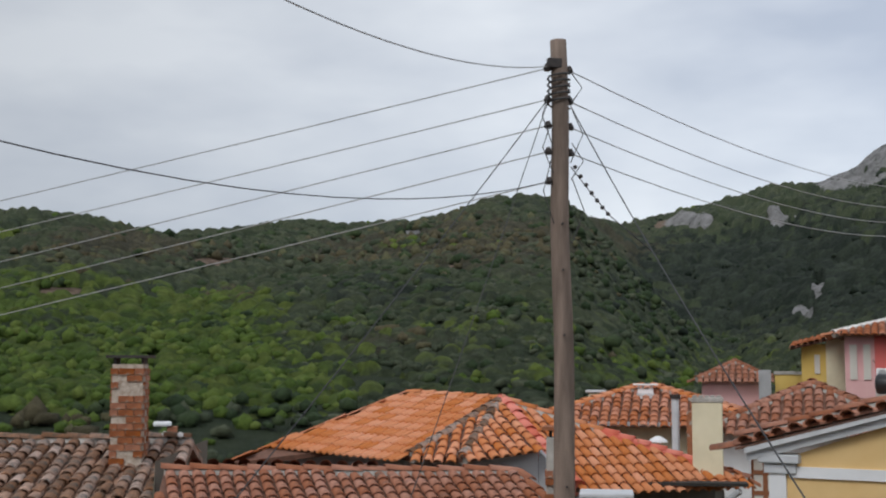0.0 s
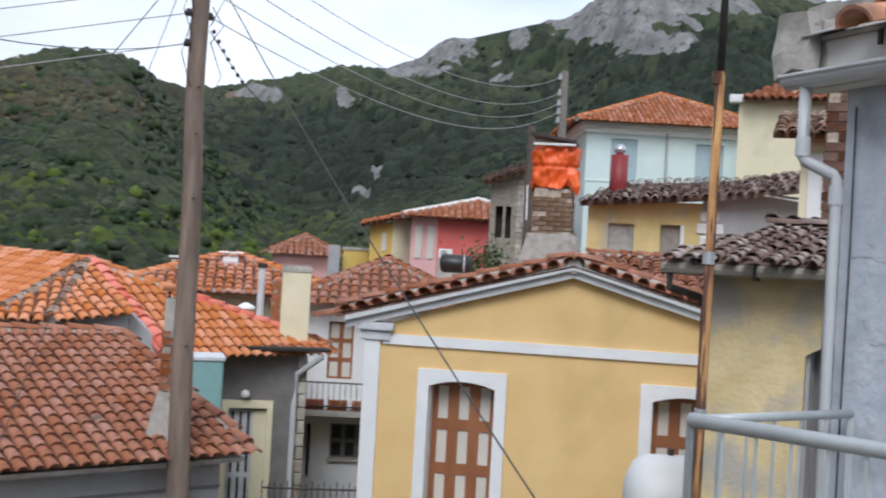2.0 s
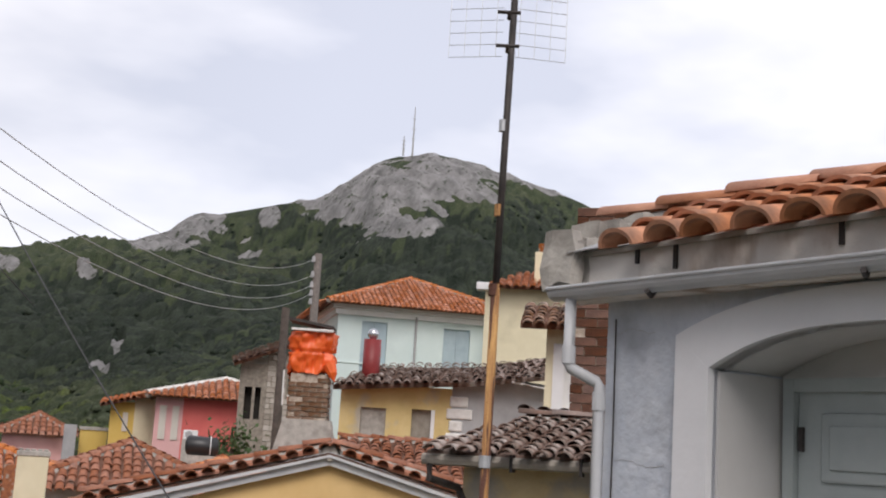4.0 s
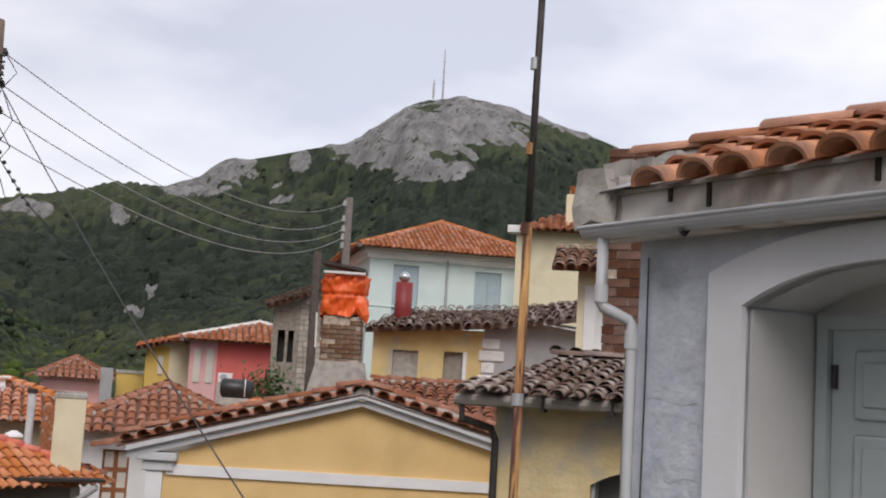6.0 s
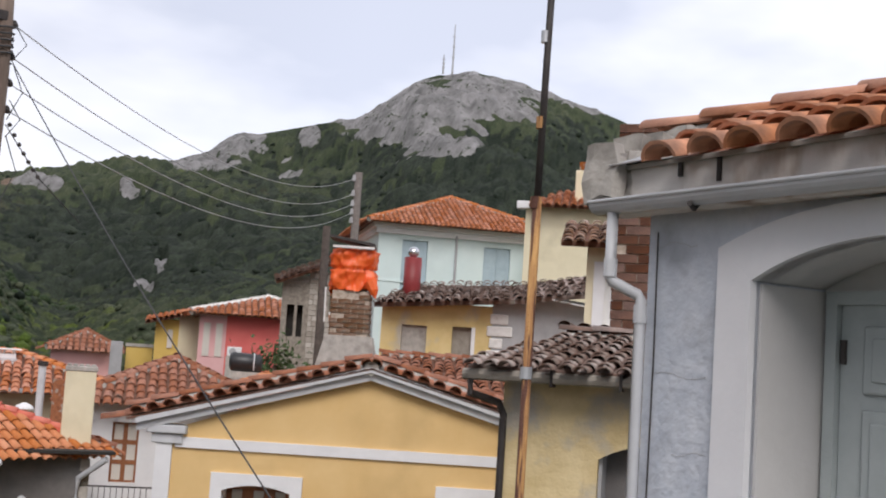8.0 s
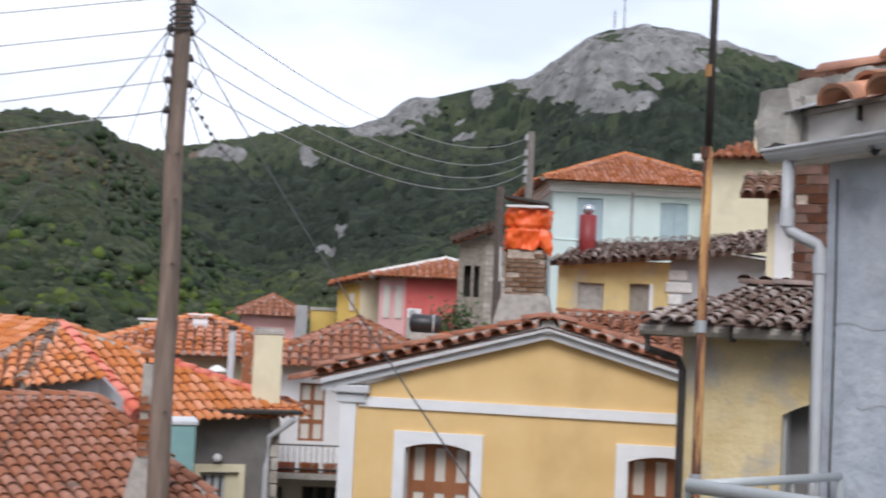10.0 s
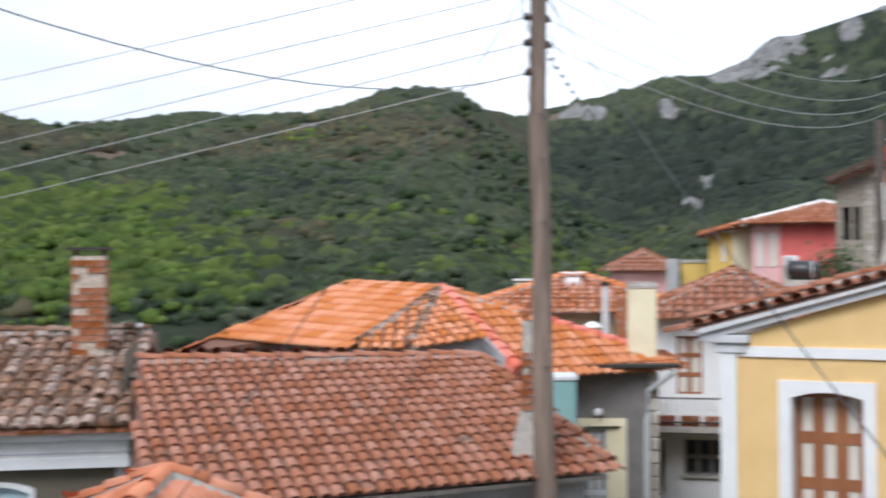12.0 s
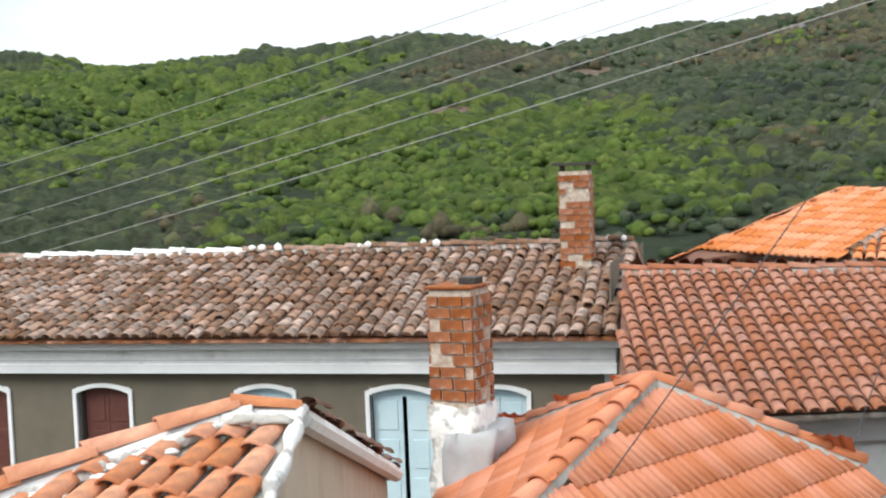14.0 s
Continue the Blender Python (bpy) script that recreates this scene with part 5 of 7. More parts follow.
tank = thing("horizontal_tank", "white horizontal water tank with domed ends and small pipe stubs", "water tank", facade(50, 12.6))
bm = bmesh.new()
prof = [(-1.62, 0.02), (-1.60, 0.22), (-1.53, 0.36), (-1.42, 0.42), (-0.4, 0.42), (0.5, 0.42), (0.6, 0.36), (0.66, 0.02)]
tube(bm, [(x, 0.35 * (x + 0.5), -2.36) for x, r in prof], [r for x, r in prof], 24)
part("shell", bm, M_WHITE_TANK, tank, "", True)
for x in (-1.2, -0.6):
    bm = bmesh.new()
    tube(bm, [(x, 0.35 * (x + 0.5), -1.96), (x, 0.35 * (x + 0.5), -1.88)], 0.03, 8)
    part("pipe_stub", bm, M_DARKSTEEL, tank)
for x in (-1.2, 0.3):
    part("cradle", box(x - 0.06, x + 0.06, -0.6, 0.5, -7.1, -2.7), M_DARKSTEEL, tank)

# ---- pale blue house close by ----
near = thing("pale_blue_house", "pale blue plastered house with a deep arched doorway and terracotta eave", "house", facade(100, 3.57))
part("front_wall", wall(bmesh.new(), -4.04, 0.6, -7.2, 0.76, 0, 0.45, [(-3.40, -1.76, -2.6, 0.585)]), M_BLUEGREY, near)
part("back_wall", box(-4.04, 0.6, 4.0, 4.3, -7.2, 0.8), M_BLUEGREY, near)
part("side_wall", box(-4.04, -3.7, 0.45, 4.0, -7.2, 0.8), M_BLUEGREY, near)
part("side_wall", box(0.3, 0.6, 0.45, 4.0, -7.2, 0.8), M_BLUEGREY, near)
part("arch_surround", arch_band(bmesh.new(), -3.40, -1.76, -2.6, 0.585, 0.155, 0.185, -0.035, 0.08, 28, 2.8, 0.14), M_NEARTRIM, near, "light plaster arch surround")
# inside of the arch: shade of the deep doorway painted by the darker plaster
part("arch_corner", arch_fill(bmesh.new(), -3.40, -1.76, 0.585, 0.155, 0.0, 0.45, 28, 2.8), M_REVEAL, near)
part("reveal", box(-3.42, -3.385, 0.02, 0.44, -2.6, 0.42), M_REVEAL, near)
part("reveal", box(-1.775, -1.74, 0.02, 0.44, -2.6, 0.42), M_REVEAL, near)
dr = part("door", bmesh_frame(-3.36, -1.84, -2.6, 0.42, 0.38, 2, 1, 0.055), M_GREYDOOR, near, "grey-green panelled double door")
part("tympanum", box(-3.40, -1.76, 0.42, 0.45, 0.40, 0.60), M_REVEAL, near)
for k in range(2):
    xa, xb = -3.30 + k * 0.73, -2.64 + k * 0.75
    leaf = part("door_leaf", box(xa, xb, 0.41, 0.45, -2.6, 0.37), M_GREYDOOR, near)
    for za, zb in ((0.0, 0.28), (-0.95, -0.06), (-2.5, -1.05)):
        part("door_panel", box(xa + 0.12, xb - 0.12, 0.392, 0.41, za, zb, 0.012), M_GREYDOOR, leaf)
        part("panel_field", box(xa + 0.17, xb - 0.17, 0.38, 0.393, za + 0.05, zb - 0.05, 0.008), M_GREYDOOR, leaf)
    bm = bmesh.new()
    tube(bm, [(xa + 0.02, 0.40, 0.12), (xa + 0.02, 0.40, 0.22)], 0.014, 8)
    part("hinge", bm, M_DARKSTEEL, leaf)
part("fascia", box(-4.24, 0.7, -0.10, 0.02, 0.74, 0.945, 0.01), M_FASCIA, near, "stained white fascia")
rn = random.Random(9)
for x, hgt in ((-3.756, 0.066), (-3.53, 0.107), (-2.71, 0.09), (-2.2, 0.1)):
    part("drip_stain_strip", box(x - 0.010, x + 0.010, -0.112, -0.101, 0.945 - hgt, 0.945), M_DARKSTEEL, near)
bm = bmesh.new()
n_ = 14
for xa in (0,):
    arc = [(-0.055 * math.cos(math.pi * k / 8), -0.05 * math.sin(math.pi * k / 8)) for k in range(9)]
    ins = [(y * 0.88, z * 0.88) for y, z in arc]
    prof = [(y - 0.165, z + 0.785) for y, z in arc] + [(y - 0.165, z + 0.785) for y, z in ins[::-1]]
    va = [bm.verts.new((-4.22, y, z)) for y, z in prof]
    vb = [bm.verts.new((0.7, y, z)) for y, z in prof]
    for i in range(len(prof)):
        j = (i + 1) % len(prof)
        bm.faces.new((va[i], va[j], vb[j], vb[i]))
    bm.faces.new(va)
    bm.faces.new(vb[::-1])
part("gutter", bm, M_PIPE, near, "grey half-round gutter")
bm = bmesh.new()
tube(bm, [(-4.22, -0.22, 0.788), (0.7, -0.22, 0.788)], 0.009, 8)
part("gutter_bead", bm, M_PIPE, near)
for x in (-3.64, -2.6, -1.5):
    bm = bmesh.new()
    tube(bm, [(x, -0.105, 0.82), (x, -0.11, 0.75), (x + 0.03, -0.16, 0.722), (x + 0.06, -0.215, 0.735)], 0.012, 6)
    part("gutter_bracket", bm, M_DARKSTEEL, near)
bm = bmesh.new()
tube(bm, [(-4.11, -0.165, 0.75), (-4.11, -0.165, 0.45), (-4.105, -0.158, 0.432), (-4.03, -0.066, 0.375), (-4.02, -0.055, 0.355), (-4.02, -0.055, -2.6)], 0.026, 12)
part("downpipe", bm, M_PIPE, near, "grey-white plastic downpipe", True)
for x, y, z in ((-4.11, -0.165, 0.45), (-4.02, -0.055, 0.25)):
    bm = bmesh.new()
    tube(bm, [(x, y, z + 0.08), (x, y, z)], 0.031, 12)
    part("pipe_socket", bm, M_PIPE, near)
bm = bmesh.new()
tube(bm, [(-3.975, -0.012, 0.66), (-3.97, -0.01, 0.1), (-3.975, -0.01, -0.6), (-3.97, -0.01, -2.5)], 0.004, 5)
part("wall_cable", bm, M_DARKSTEEL, near)
part("eave_bed", slab(bmesh.new(), [(-4.1, -0.13, 0.955), (0.7, -0.13, 0.955), (0.7, 0.12, 1.035), (-4.1, 0.12, 1.035)], 0.02), M_MORTAR, near)
facet(near, [(-3.79, -0.10, 0.962), (0.7, -0.10, 0.962), (0.7, 0.40, 1.165), (-3.79, 0.40, 1.165)], 0.235, 0.185, M_TILE_NEAR, None, 300, jitter=0.012, thick=0.015, pan=M_TILE_NEAR)
facet(near, [(0.7, 4.6, 0.88), (-4.1, 4.6, 0.88), (-4.1, 0.40, 1.165), (0.7, 0.40, 1.165)], 0.262, 0.35, M_TILE_NEAR, None, 0)
part("roof_bed", slab(bmesh.new(), [(-4.42, 0.02, 1.00), (-3.60, 0.02, 1.00), (-3.60, 0.40, 1.15), (-4.42, 0.40, 1.15)], 0.06), M_MORTAR, near)
ridge(near, (-4.48, 0.42, 1.200), (0.7, 0.42, 1.225), 0.15, M_TILE_NEAR, M_MORTAR, 0.42, jitter=0.008)
part("ridge_fillet", slab(bmesh.new(), [(-4.45, 0.29, 1.15), (0.7, 0.29, 1.16), (0.7, 0.42, 1.255), (-4.45, 0.42, 1.245)], 0.06), M_MORTAR, near, "grey mortar fillet under the ridge caps")
rc = random.Random(77)
for x0_, x1_, z_ in ((-3.97, -3.74, 0.60), (-3.98, -3.66, 0.03), (-3.84, -3.64, -0.30)):
    bm = bmesh.new()
    tube(bm, [(x0_ + (x1_ - x0_) * k / 12, -0.001, z_ + 0.012 * math.sin(k * 0.5 + z_ * 9) + rc.gauss(0, 0.002)) for k in range(13)], [0.0010 + 0.0010 * rc.random() for k in range(13)], 5)
    part("crack", bm, M_GREYBLOCK, near)
for k in range(9):
    bm = bmesh.new()
    bx(bm, -4.33 + rn.uniform(0, 0.12), -4.14 + rn.uniform(0, 0.1), -0.2 + k * 0.05, -0.12 + k * 0.06, 0.78 + rn.uniform(0, 0.12), 0.98 + rn.uniform(0, 0.10) + 0.015 * k)
    part("mortar_lump", rough(bm, 0.035, k * 1.7, 2), M_MORTAR, near, "crumbling mortar at the eave end")
part("tin_flashing", slab(bmesh.new(), [(-4.12, -0.20, 0.95), (-3.80, -0.17, 0.965), (-3.80, 0.03, 1.04), (-4.12, 0.0, 1.03)], 0.006), M_ZINC, near)
part("ceiling_plate", box(-4.04, 0.6, 0.45, 4.0, 0.78, 0.84), M_BLUEGREY, near)

# balcony of that house
bal = thing("balcony", "galvanised tubular balcony railing on a concrete slab", "balcony", facade(100, 3.57))
part("slab", box(-4.0, 0.4, -0.95, 0.0, -1.85, -1.7), M_MORTAR, bal)
A_, B_, C_ = Vector((-3.89, -0.03, -0.60)), Vector((-3.75, -0.906, -0.60)), Vector((-1.62, -0.03, -0.60))
for p, q in ((A_, B_), (B_, C_)):
    bm = bmesh.new()
    tube(bm, [p, q], 0.028 if p == B_ else 0.018, 10)
    part("handrail", bm, M_GALV, bal, "", True)
    bm = bmesh.new()
    tube(bm, [p + Vector((0, 0, -0.95)), q + Vector((0, 0, -0.95))], 0.014, 8)
    part("bottom_rail", bm, M_GALV, bal)
    nb = max(2, int((q - p).length / 0.13))
    for k in range(nb + 1):
        o = p.lerp(q, k / nb)
        bm = bmesh.new()
        tube(bm, [o, o + Vector((0, 0, -1.1 if k in (0, nb) else -0.95))], 0.016 if k in (0, nb) else 0.007, 6)
        part("baluster", bm, M_GALV, bal)

# aerial mast of rusty pipe, in front of the balcony corner
rod = thing("aerial_mast", "tall rusty pipe mast carrying a grid television aerial", "aerial", Matrix.Translation(polar(47.15, 5.0) + Vector((-0.13, 0.04, 0))))
ux = Vector((math.cos(radians(47)), -math.sin(radians(47)), 0))
bm = bmesh.new()
tube(bm, [(0.0, 0, -7), (0.0, 0, -1.5), ux * 0.006 + Vector((0, 0, 0.72))], 0.0195, 12)
part("lower_pipe", bm, M_RUST, rod, "rust-orange lower pipe", True)
bm = bmesh.new()
tube(bm, [ux * 0.006 + Vector((0, 0, 0.70)), ux * 0.012 + Vector((0, 0, 1.3)), ux * 0.026 + Vector((0, 0, 2.35))], 0.0155, 12)
part("upper_pipe", bm, M_DARKSTEEL, rod, "dark upper pipe", True)
for z, r, m_ in ((0.0, 0.025, M_ZINC), (0.71, 0.023, M_RUST), (1.05, 0.018, M_RUST), (-0.62, 0.025, M_ZINC), (1.42, 0.018, M_ZINC)):
    bm = bmesh.new()
    tube(bm, [(0, 0, z - 0.025), (0, 0, z + 0.025)], r, 12)
    part("pipe_clamp", bm, m_, rod)
uy = Vector((math.sin(radians(47)), math.cos(radians(47)), 0))
for side in (-1, 1):
    for k in range(7):
        z = 1.73 + k * 0.055
        bm = bmesh.new()
        tube(bm, [ux * 0.02 * side + Vector((0, 0, z)), ux * 0.255 * side + uy * 0.05 + Vector((0, 0, z))], 0.0016, 4)
        part("reflector_wire", bm, M_ZINC, rod)
    for k in range(4):
        x = (0.05 + k * 0.068) * side
        bm = bmesh.new()
        tube(bm, [ux * x + uy * 0.012 * k + Vector((0, 0, 1.73)), ux * x + uy * 0.012 * k + Vector((0, 0, 2.06))], 0.0016, 4)
        part("reflector_upright", bm, M_ZINC, rod)
for z in (1.75, 1.9, 2.05):
    bm = bmesh.new()
    tube(bm, [Vector((0, 0, z)) - uy * 0.08 - ux * 0.05, Vector((0, 0, z)) - uy * 0.08 + ux * 0.05], 0.008, 6)
    tube(bm, [Vector((0, 0, z)), Vector((0, 0, z)) - uy * 0.08], 0.008, 6)
    part("dipole", bm, M_DARKSTEEL, rod)

# ---- old ochre house between ----
barn = thing("old_ochre_house", "old ochre plastered house with a sagging grey tile roof", "house", facade(60, 10.6))
shell(barn, -2.72, 1.5, 0, 4.4, -7.2, 0.0, M_OCHRE, [(-1.83, -0.95, -2.2, -0.60)])
part("arch_corner", arch_fill(bmesh.new(), -1.83, -0.95, -0.60, 0.14, 0.0, 0.3), M_MORTAR, barn)
part("window_surround", arch_band(bmesh.new(), -1.83, -0.95, -2.2, -0.60, 0.14, 0.12, -0.02, 0.05), M_OCHRE, barn)
part("reveal", box(-1.85, -1.80, 0.05, 0.34, -2.2, -0.72), M_GREYBLOCK, barn)
# no real shutter: a dark grey sheet painted as the unlit interior
part("shutter", box(-1.8, -0.97, 0.30, 0.34, -2.2, -0.62), M_DARKGREY, barn)
facet(barn, [(-2.98, -0.34, 0.02), (1.5, -0.34, 0.02), (1.5, 2.0, 0.50), (-2.6, 2.0, 0.36)], 0.165, 0.24, M_TILE_GREY, M_TILE_GREY, 300, jitter=0.03, pan=M_TILE_GREY)
facet(barn, [(1.5, 4.8, 0.02), (-2.98, 4.8, 0.02), (-2.6, 2.0, 0.36), (1.5, 2.0, 0.50)], 0.2, 0.3, M_TILE_GREY, M_TILE_GREY, 0, jitter=0.04, pan=M_TILE_GREY)
ridge(barn, (-2.6, 2.0, 0.38), (1.5, 2.0, 0.52), 0.14, M_TILE_GREY, M_MORTAR, 0.36, jitter=0.04)
bm = bmesh.new()
tube(bm, [(-3.0, -0.40, -0.06), (1.5, -0.40, -0.02)], 0.05, 8)
part("gutter", bm, mat("weathered_gutter", (0.22, 0.20, 0.17), (0.38, 0.34, 0.29), 6, 0.7, 0.3, 30), barn)
bm = bmesh.new()
tube(bm, [(-2.93, -0.40, -0.08), (-2.93, -0.40, -0.22), (-2.74, -0.1, -0.30), (-2.70, -0.06, -0.4), (-2.70, -0.06, -5)], 0.035, 8)
part("downpipe", bm, M_DARKSTEEL, barn)
for x in (-2.2, -1.6, -0.9):
    part("gutter_hook", box(x - 0.012, x + 0.012, -0.46, -0.3, -0.13, 0.02), M_DARKSTEEL, barn)

# weathered brick wall behind the pale blue house
bw = thing("brick_wall", "weathered dark red brick wall end", "wall", facade(60, 12.6))
part("core", box(-2.07, 0.4, 0.02, 0.5, 0.1, 2.7), M_MORTAR, bw)
mb = mat("dark_old_brick", (0.085, 0.042, 0.03), (0.18, 0.085, 0.055), 10, 0.95, 0.5, 40, rnd=0.35)
bricks(bw, -2.1, 0.4, 0.0, 0.5, 0.4, 2.7, 0.10, 0.26, mb, drop=0.06)

# ---- utility pole and its cables ----
PB, PT = Vector((4.97, 12.52, -7.0)), Vector((4.89, 12.55, 3.66))
pole = thing("utility_pole", "weathered brown wooden utility pole with insulators and many cables", "utility pole", Matrix.Translation(PB))
bm = bmesh.new()
n_ = 24
tube(bm, [(PT - PB) * (k / n_) + Vector((0.012 * math.sin(k * 0.9), 0.01 * math.cos(k * 1.3), 0)) for k in range(n_ + 1)], [0.145 - 0.055 * k / n_ for k in range(n_ + 1)], 16)
part("shaft", bm, M_WOOD_POLE, pole, "", True)


def on_pole(z, off=Vector((0, 0, 0))):
    return PB.lerp(PT, (z - PB.z) / (PT.z - PB.z)) + off


LEFT, RIGHT = Vector((-0.14, -0.03, 0)), Vector((0.13, 0.02, 0))
LV = [3.33, 2.98, 2.69, 2.40, 2.07]
for k, z in enumerate(LV):
    for sd in (LEFT, RIGHT):
        if sd == RIGHT and k == 4:
            continue
        bm = bmesh.new()
        o = on_pole(z, sd) - PB
        tube(bm, [on_pole(z) - PB, o], 0.014, 6)
        tube(bm, [o + Vector((0, 0, -0.03)), o + Vector((0, 0, 0.0)), o + Vector((0, 0, 0.05))], [0.035, 0.045, 0.02], 10)
        part("insulator", bm, M_DARKSTEEL, pole)
for k in range(5):
    z = 2.9 + 0.07 * k
    bm = bmesh.new()
    tube(bm, [on_pole(z) - PB + Vector((0.125 * math.cos(t * 0.7), 0.125 * math.sin(t * 0.7), 0.012 * t)) for t in range(10)], 0.012, 5)
    part("cable_loop", bm, M_WIRE, pole, "dark loop of wrapped cable")
part("bracket", box(-0.22, -0.06, -0.06, 0.02, 10.33, 10.44, 0.01), M_DARKSTEEL, pole)
for z in (-1.2, 0.4, 1.1, 1.6):
    bm = bmesh.new()
    o = on_pole(z) - PB
    tube(bm, [o + Vector((-0.02, -0.1, 0)), o + Vector((-0.03, -0.16, 0))], 0.012, 5)
    part("step_bolt", bm, M_DARKSTEEL, pole)
rp = random.Random(21)
for k in range(7):
    sd = -1 if k % 2 else 1
    z = 3.3 - 0.2 * k
    a, b = on_pole(z, Vector((0.12 * sd, -0.06, 0))), on_pole(z - rp.uniform(0.3, 0.8), Vector((0.1 * sd, -0.07, 0)))
    m_ = a.lerp(b, 0.5) + Vector((0.12 * sd, -0.05, 0))
    bm = bmesh.new()
    tube(bm, [a - PB, a.lerp(m_, 0.6) - PB, m_ - PB, m_.lerp(b, 0.5) - PB, b - PB], 0.006, 5)
    part("loose_cable", bm, M_WIRE, pole)

FPT, FPB = sight(38.5, 0.1545, 40.0), sight(38.5, -0.10, 40.0)
fpole = thing("far_utility_pole", "distant weathered wooden utility pole beside the ice-blue house", "utility pole", Matrix.Translation(FPB))
bm = bmesh.new()
tube(bm, [Vector((0, 0, 0)), (FPT - FPB) * 0.5, FPT - FPB], [0.17, 0.15, 0.13], 10)
part("shaft", bm, mat("grey_pole_wood", (0.16, 0.14, 0.13), (0.27, 0.24, 0.22), 8, 0.9, 0.3, 40), fpole)
FZ = [0.1493, 0.1364, 0.1279, 0.1208, 0.1137]
for s_ in FZ:
    bm = bmesh.new()
    o = sight(38.3, s_, 39.95)
    tube(bm, [o - FPB - Vector((0, 0, 0.08)), o - FPB + Vector((0, 0, 0.12))], [0.08, 0.05], 8)
    part("insulator", bm, M_GREYBLOCK, fpole)
p2b = sight(37.15, -0.12, 30.0)
bpole = thing("leaning_post", "dark wooden post standing before the stone house", "post", Matrix.Translation(p2b))
bm = bmesh.new()
tube(bm, [Vector((0, 0, 0)), sight(37.1, 0.1077, 30.0) - p2b], [0.13, 0.10], 10)
part("shaft", bm, mat("dark_post_wood", (0.06, 0.05, 0.045), (0.13, 0.105, 0.09), 8, 0.9, 0.3, 40), bpole)


def cable(a, b, drop, r, material, label, n=20, group="overhead cables"):
    a, b = Vector(a), Vector(b)
    bm = bmesh.new()
    tube(bm, [p - a for p in sag(a, b, drop, n)], r, 5)
    ob = link_mesh("cable", bm, material)
    ob.location = a
    return tagged(ob, label, "cable", group)


LS = [(-25.6, 0.0336), (-25.7, 0.0130), (-25.7, -0.0090), (-25.8, -0.0266), (-25.9, -0.0425)]
for z, (az, sl) in zip(LV, LS):
    a, far = on_pole(z, LEFT), sight(az, sl, 30.0)
    cable(a, a.lerp(far, 1.6), 0.18, 0.007, M_WIRE_G, "long grey overhead line running from the utility pole")
for z, s_ in zip(LV[:4], FZ):
    cable(on_pole(z, RIGHT), sight(38.3, s_, 39.9), 0.86, 0.007, M_WIRE_G, "grey overhead line sagging between two poles")
cable(on_pole(2.07, LEFT), (-3.0, 4.0, 1.79), 0.64, 0.005, M_WIRE, "black service cable sagging from the utility pole")
cable(on_pole(3.35, LEFT), sight(-6, 0.50, 5.0), 0.40, 0.006, M_WIRE_G, "grey service cable from the top of the pole")


def drop_wire(z, side, az, sl, d, r, label, low=0.1):
    a = on_pole(z, side)
    cable(a, a.lerp(sight(az, sl, d) + Vector((-0.09, 0, 0)), 1.12), low, r, M_WIRE, label)


drop_wire(2.95, RIGHT, 39.0, -0.1958, 7.5, 0.0065, "black service cable running down from the pole", 0.14)
drop_wire(2.98, LEFT, 5.0, -0.1783, 9.0, 0.006, "black stay wire running down from the pole", 0.06)
drop_wire(2.95, LEFT, 13.3, -0.2125, 11.0, 0.005, "thin stay wire running down from the pole", 0.04)
strand = thing("insulator_string", "short sagging string of dark insulators on a cable", "insulator", Matrix.Translation(on_pole(2.25, RIGHT)))
for k in range(7):
    bm = bmesh.new()
    bmesh.ops.create_icosphere(bm, subdivisions=1, radius=0.028)
    bmesh.ops.translate(bm, verts=bm.verts, vec=(0.05 + 0.07 * k, 0.02 * k, -0.10 * k + 0.003 * k * k))
    part("bead", bm, M_DARKSTEEL, strand)
bm = bmesh.new()
tube(bm, [(0, 0, 0), (0.26, 0.06, -0.28), (0.5, 0.12, -0.52), (1.2, 0.5, -0.9)], 0.006, 5)
part("string_wire", bm, M_WIRE, strand)

# ---- roofs close below the camera ----
hip = thing("salmon_hip_roof", "salmon-coloured hipped tile roof with mortared ridge caps", "roof")
A, R, Lf, NL = Vector((0.655, 10.5, -1.79)), Vector((2.38, 10.45, -2.56)), Vector((-0.78, 11.9, -2.56)), Vector((-1.2, 7.0, -2.76))
facet(hip, [NL, R, A], 0.165, 0.33, M_TILE_SALMON, None, 160, flat=True, jitter=0.004)
facet(hip, [R, Lf, A], 0.22, 0.33, M_TILE_SALMON, None, 0, flat=True, jitter=0.004)
facet(hip, [Lf, NL, A], 0.165, 0.33, M_TILE_SALMON, None, 160, flat=True, jitter=0.004)
for q in (R, Lf, NL):
    ridge(hip, q, A, 0.19, M_TILE_SALMON, M_MORTAR, 0.33, jitter=0.004)
between(hip, "wall", R + Vector((-0.2, 0.05, 0)), NL + Vector((0.25, 0.3, 0)), -7.2, 0.3, M_CREAM)
between(hip, "wall", Lf + Vector((0.2, -0.2, 0)), R + Vector((-0.25, -0.25, 0)), -7.2, -0.3, M_CREAM)
between(hip, "wall", NL + Vector((0.2, 0.2, 0)), Lf + Vector((0.2, -0.25, 0)), -7.2, -0.3, M_CREAM)

nl = thing("patched_roof", "old terracotta roof patched with white mortar, above a beige wall", "roof")
T0, T1 = sight(-16.2, -0.184, 6.8), sight(-13.3, -0.188, 6.8)
B0, B1 = sight(-29.5, -0.245, 6.5), sight(-17.0, -0.338, 5.2)
facet(nl, [B0, B1, T1, T0], 0.18, 0.30, M_TILE_NEAR, None, 120, jitter=0.025, pan=M_MORTAR, up=T1 - B1)
ridge(nl, B0, T0, 0.17, M_TILE_NEAR, M_LIME, 0.40, jitter=0.02)
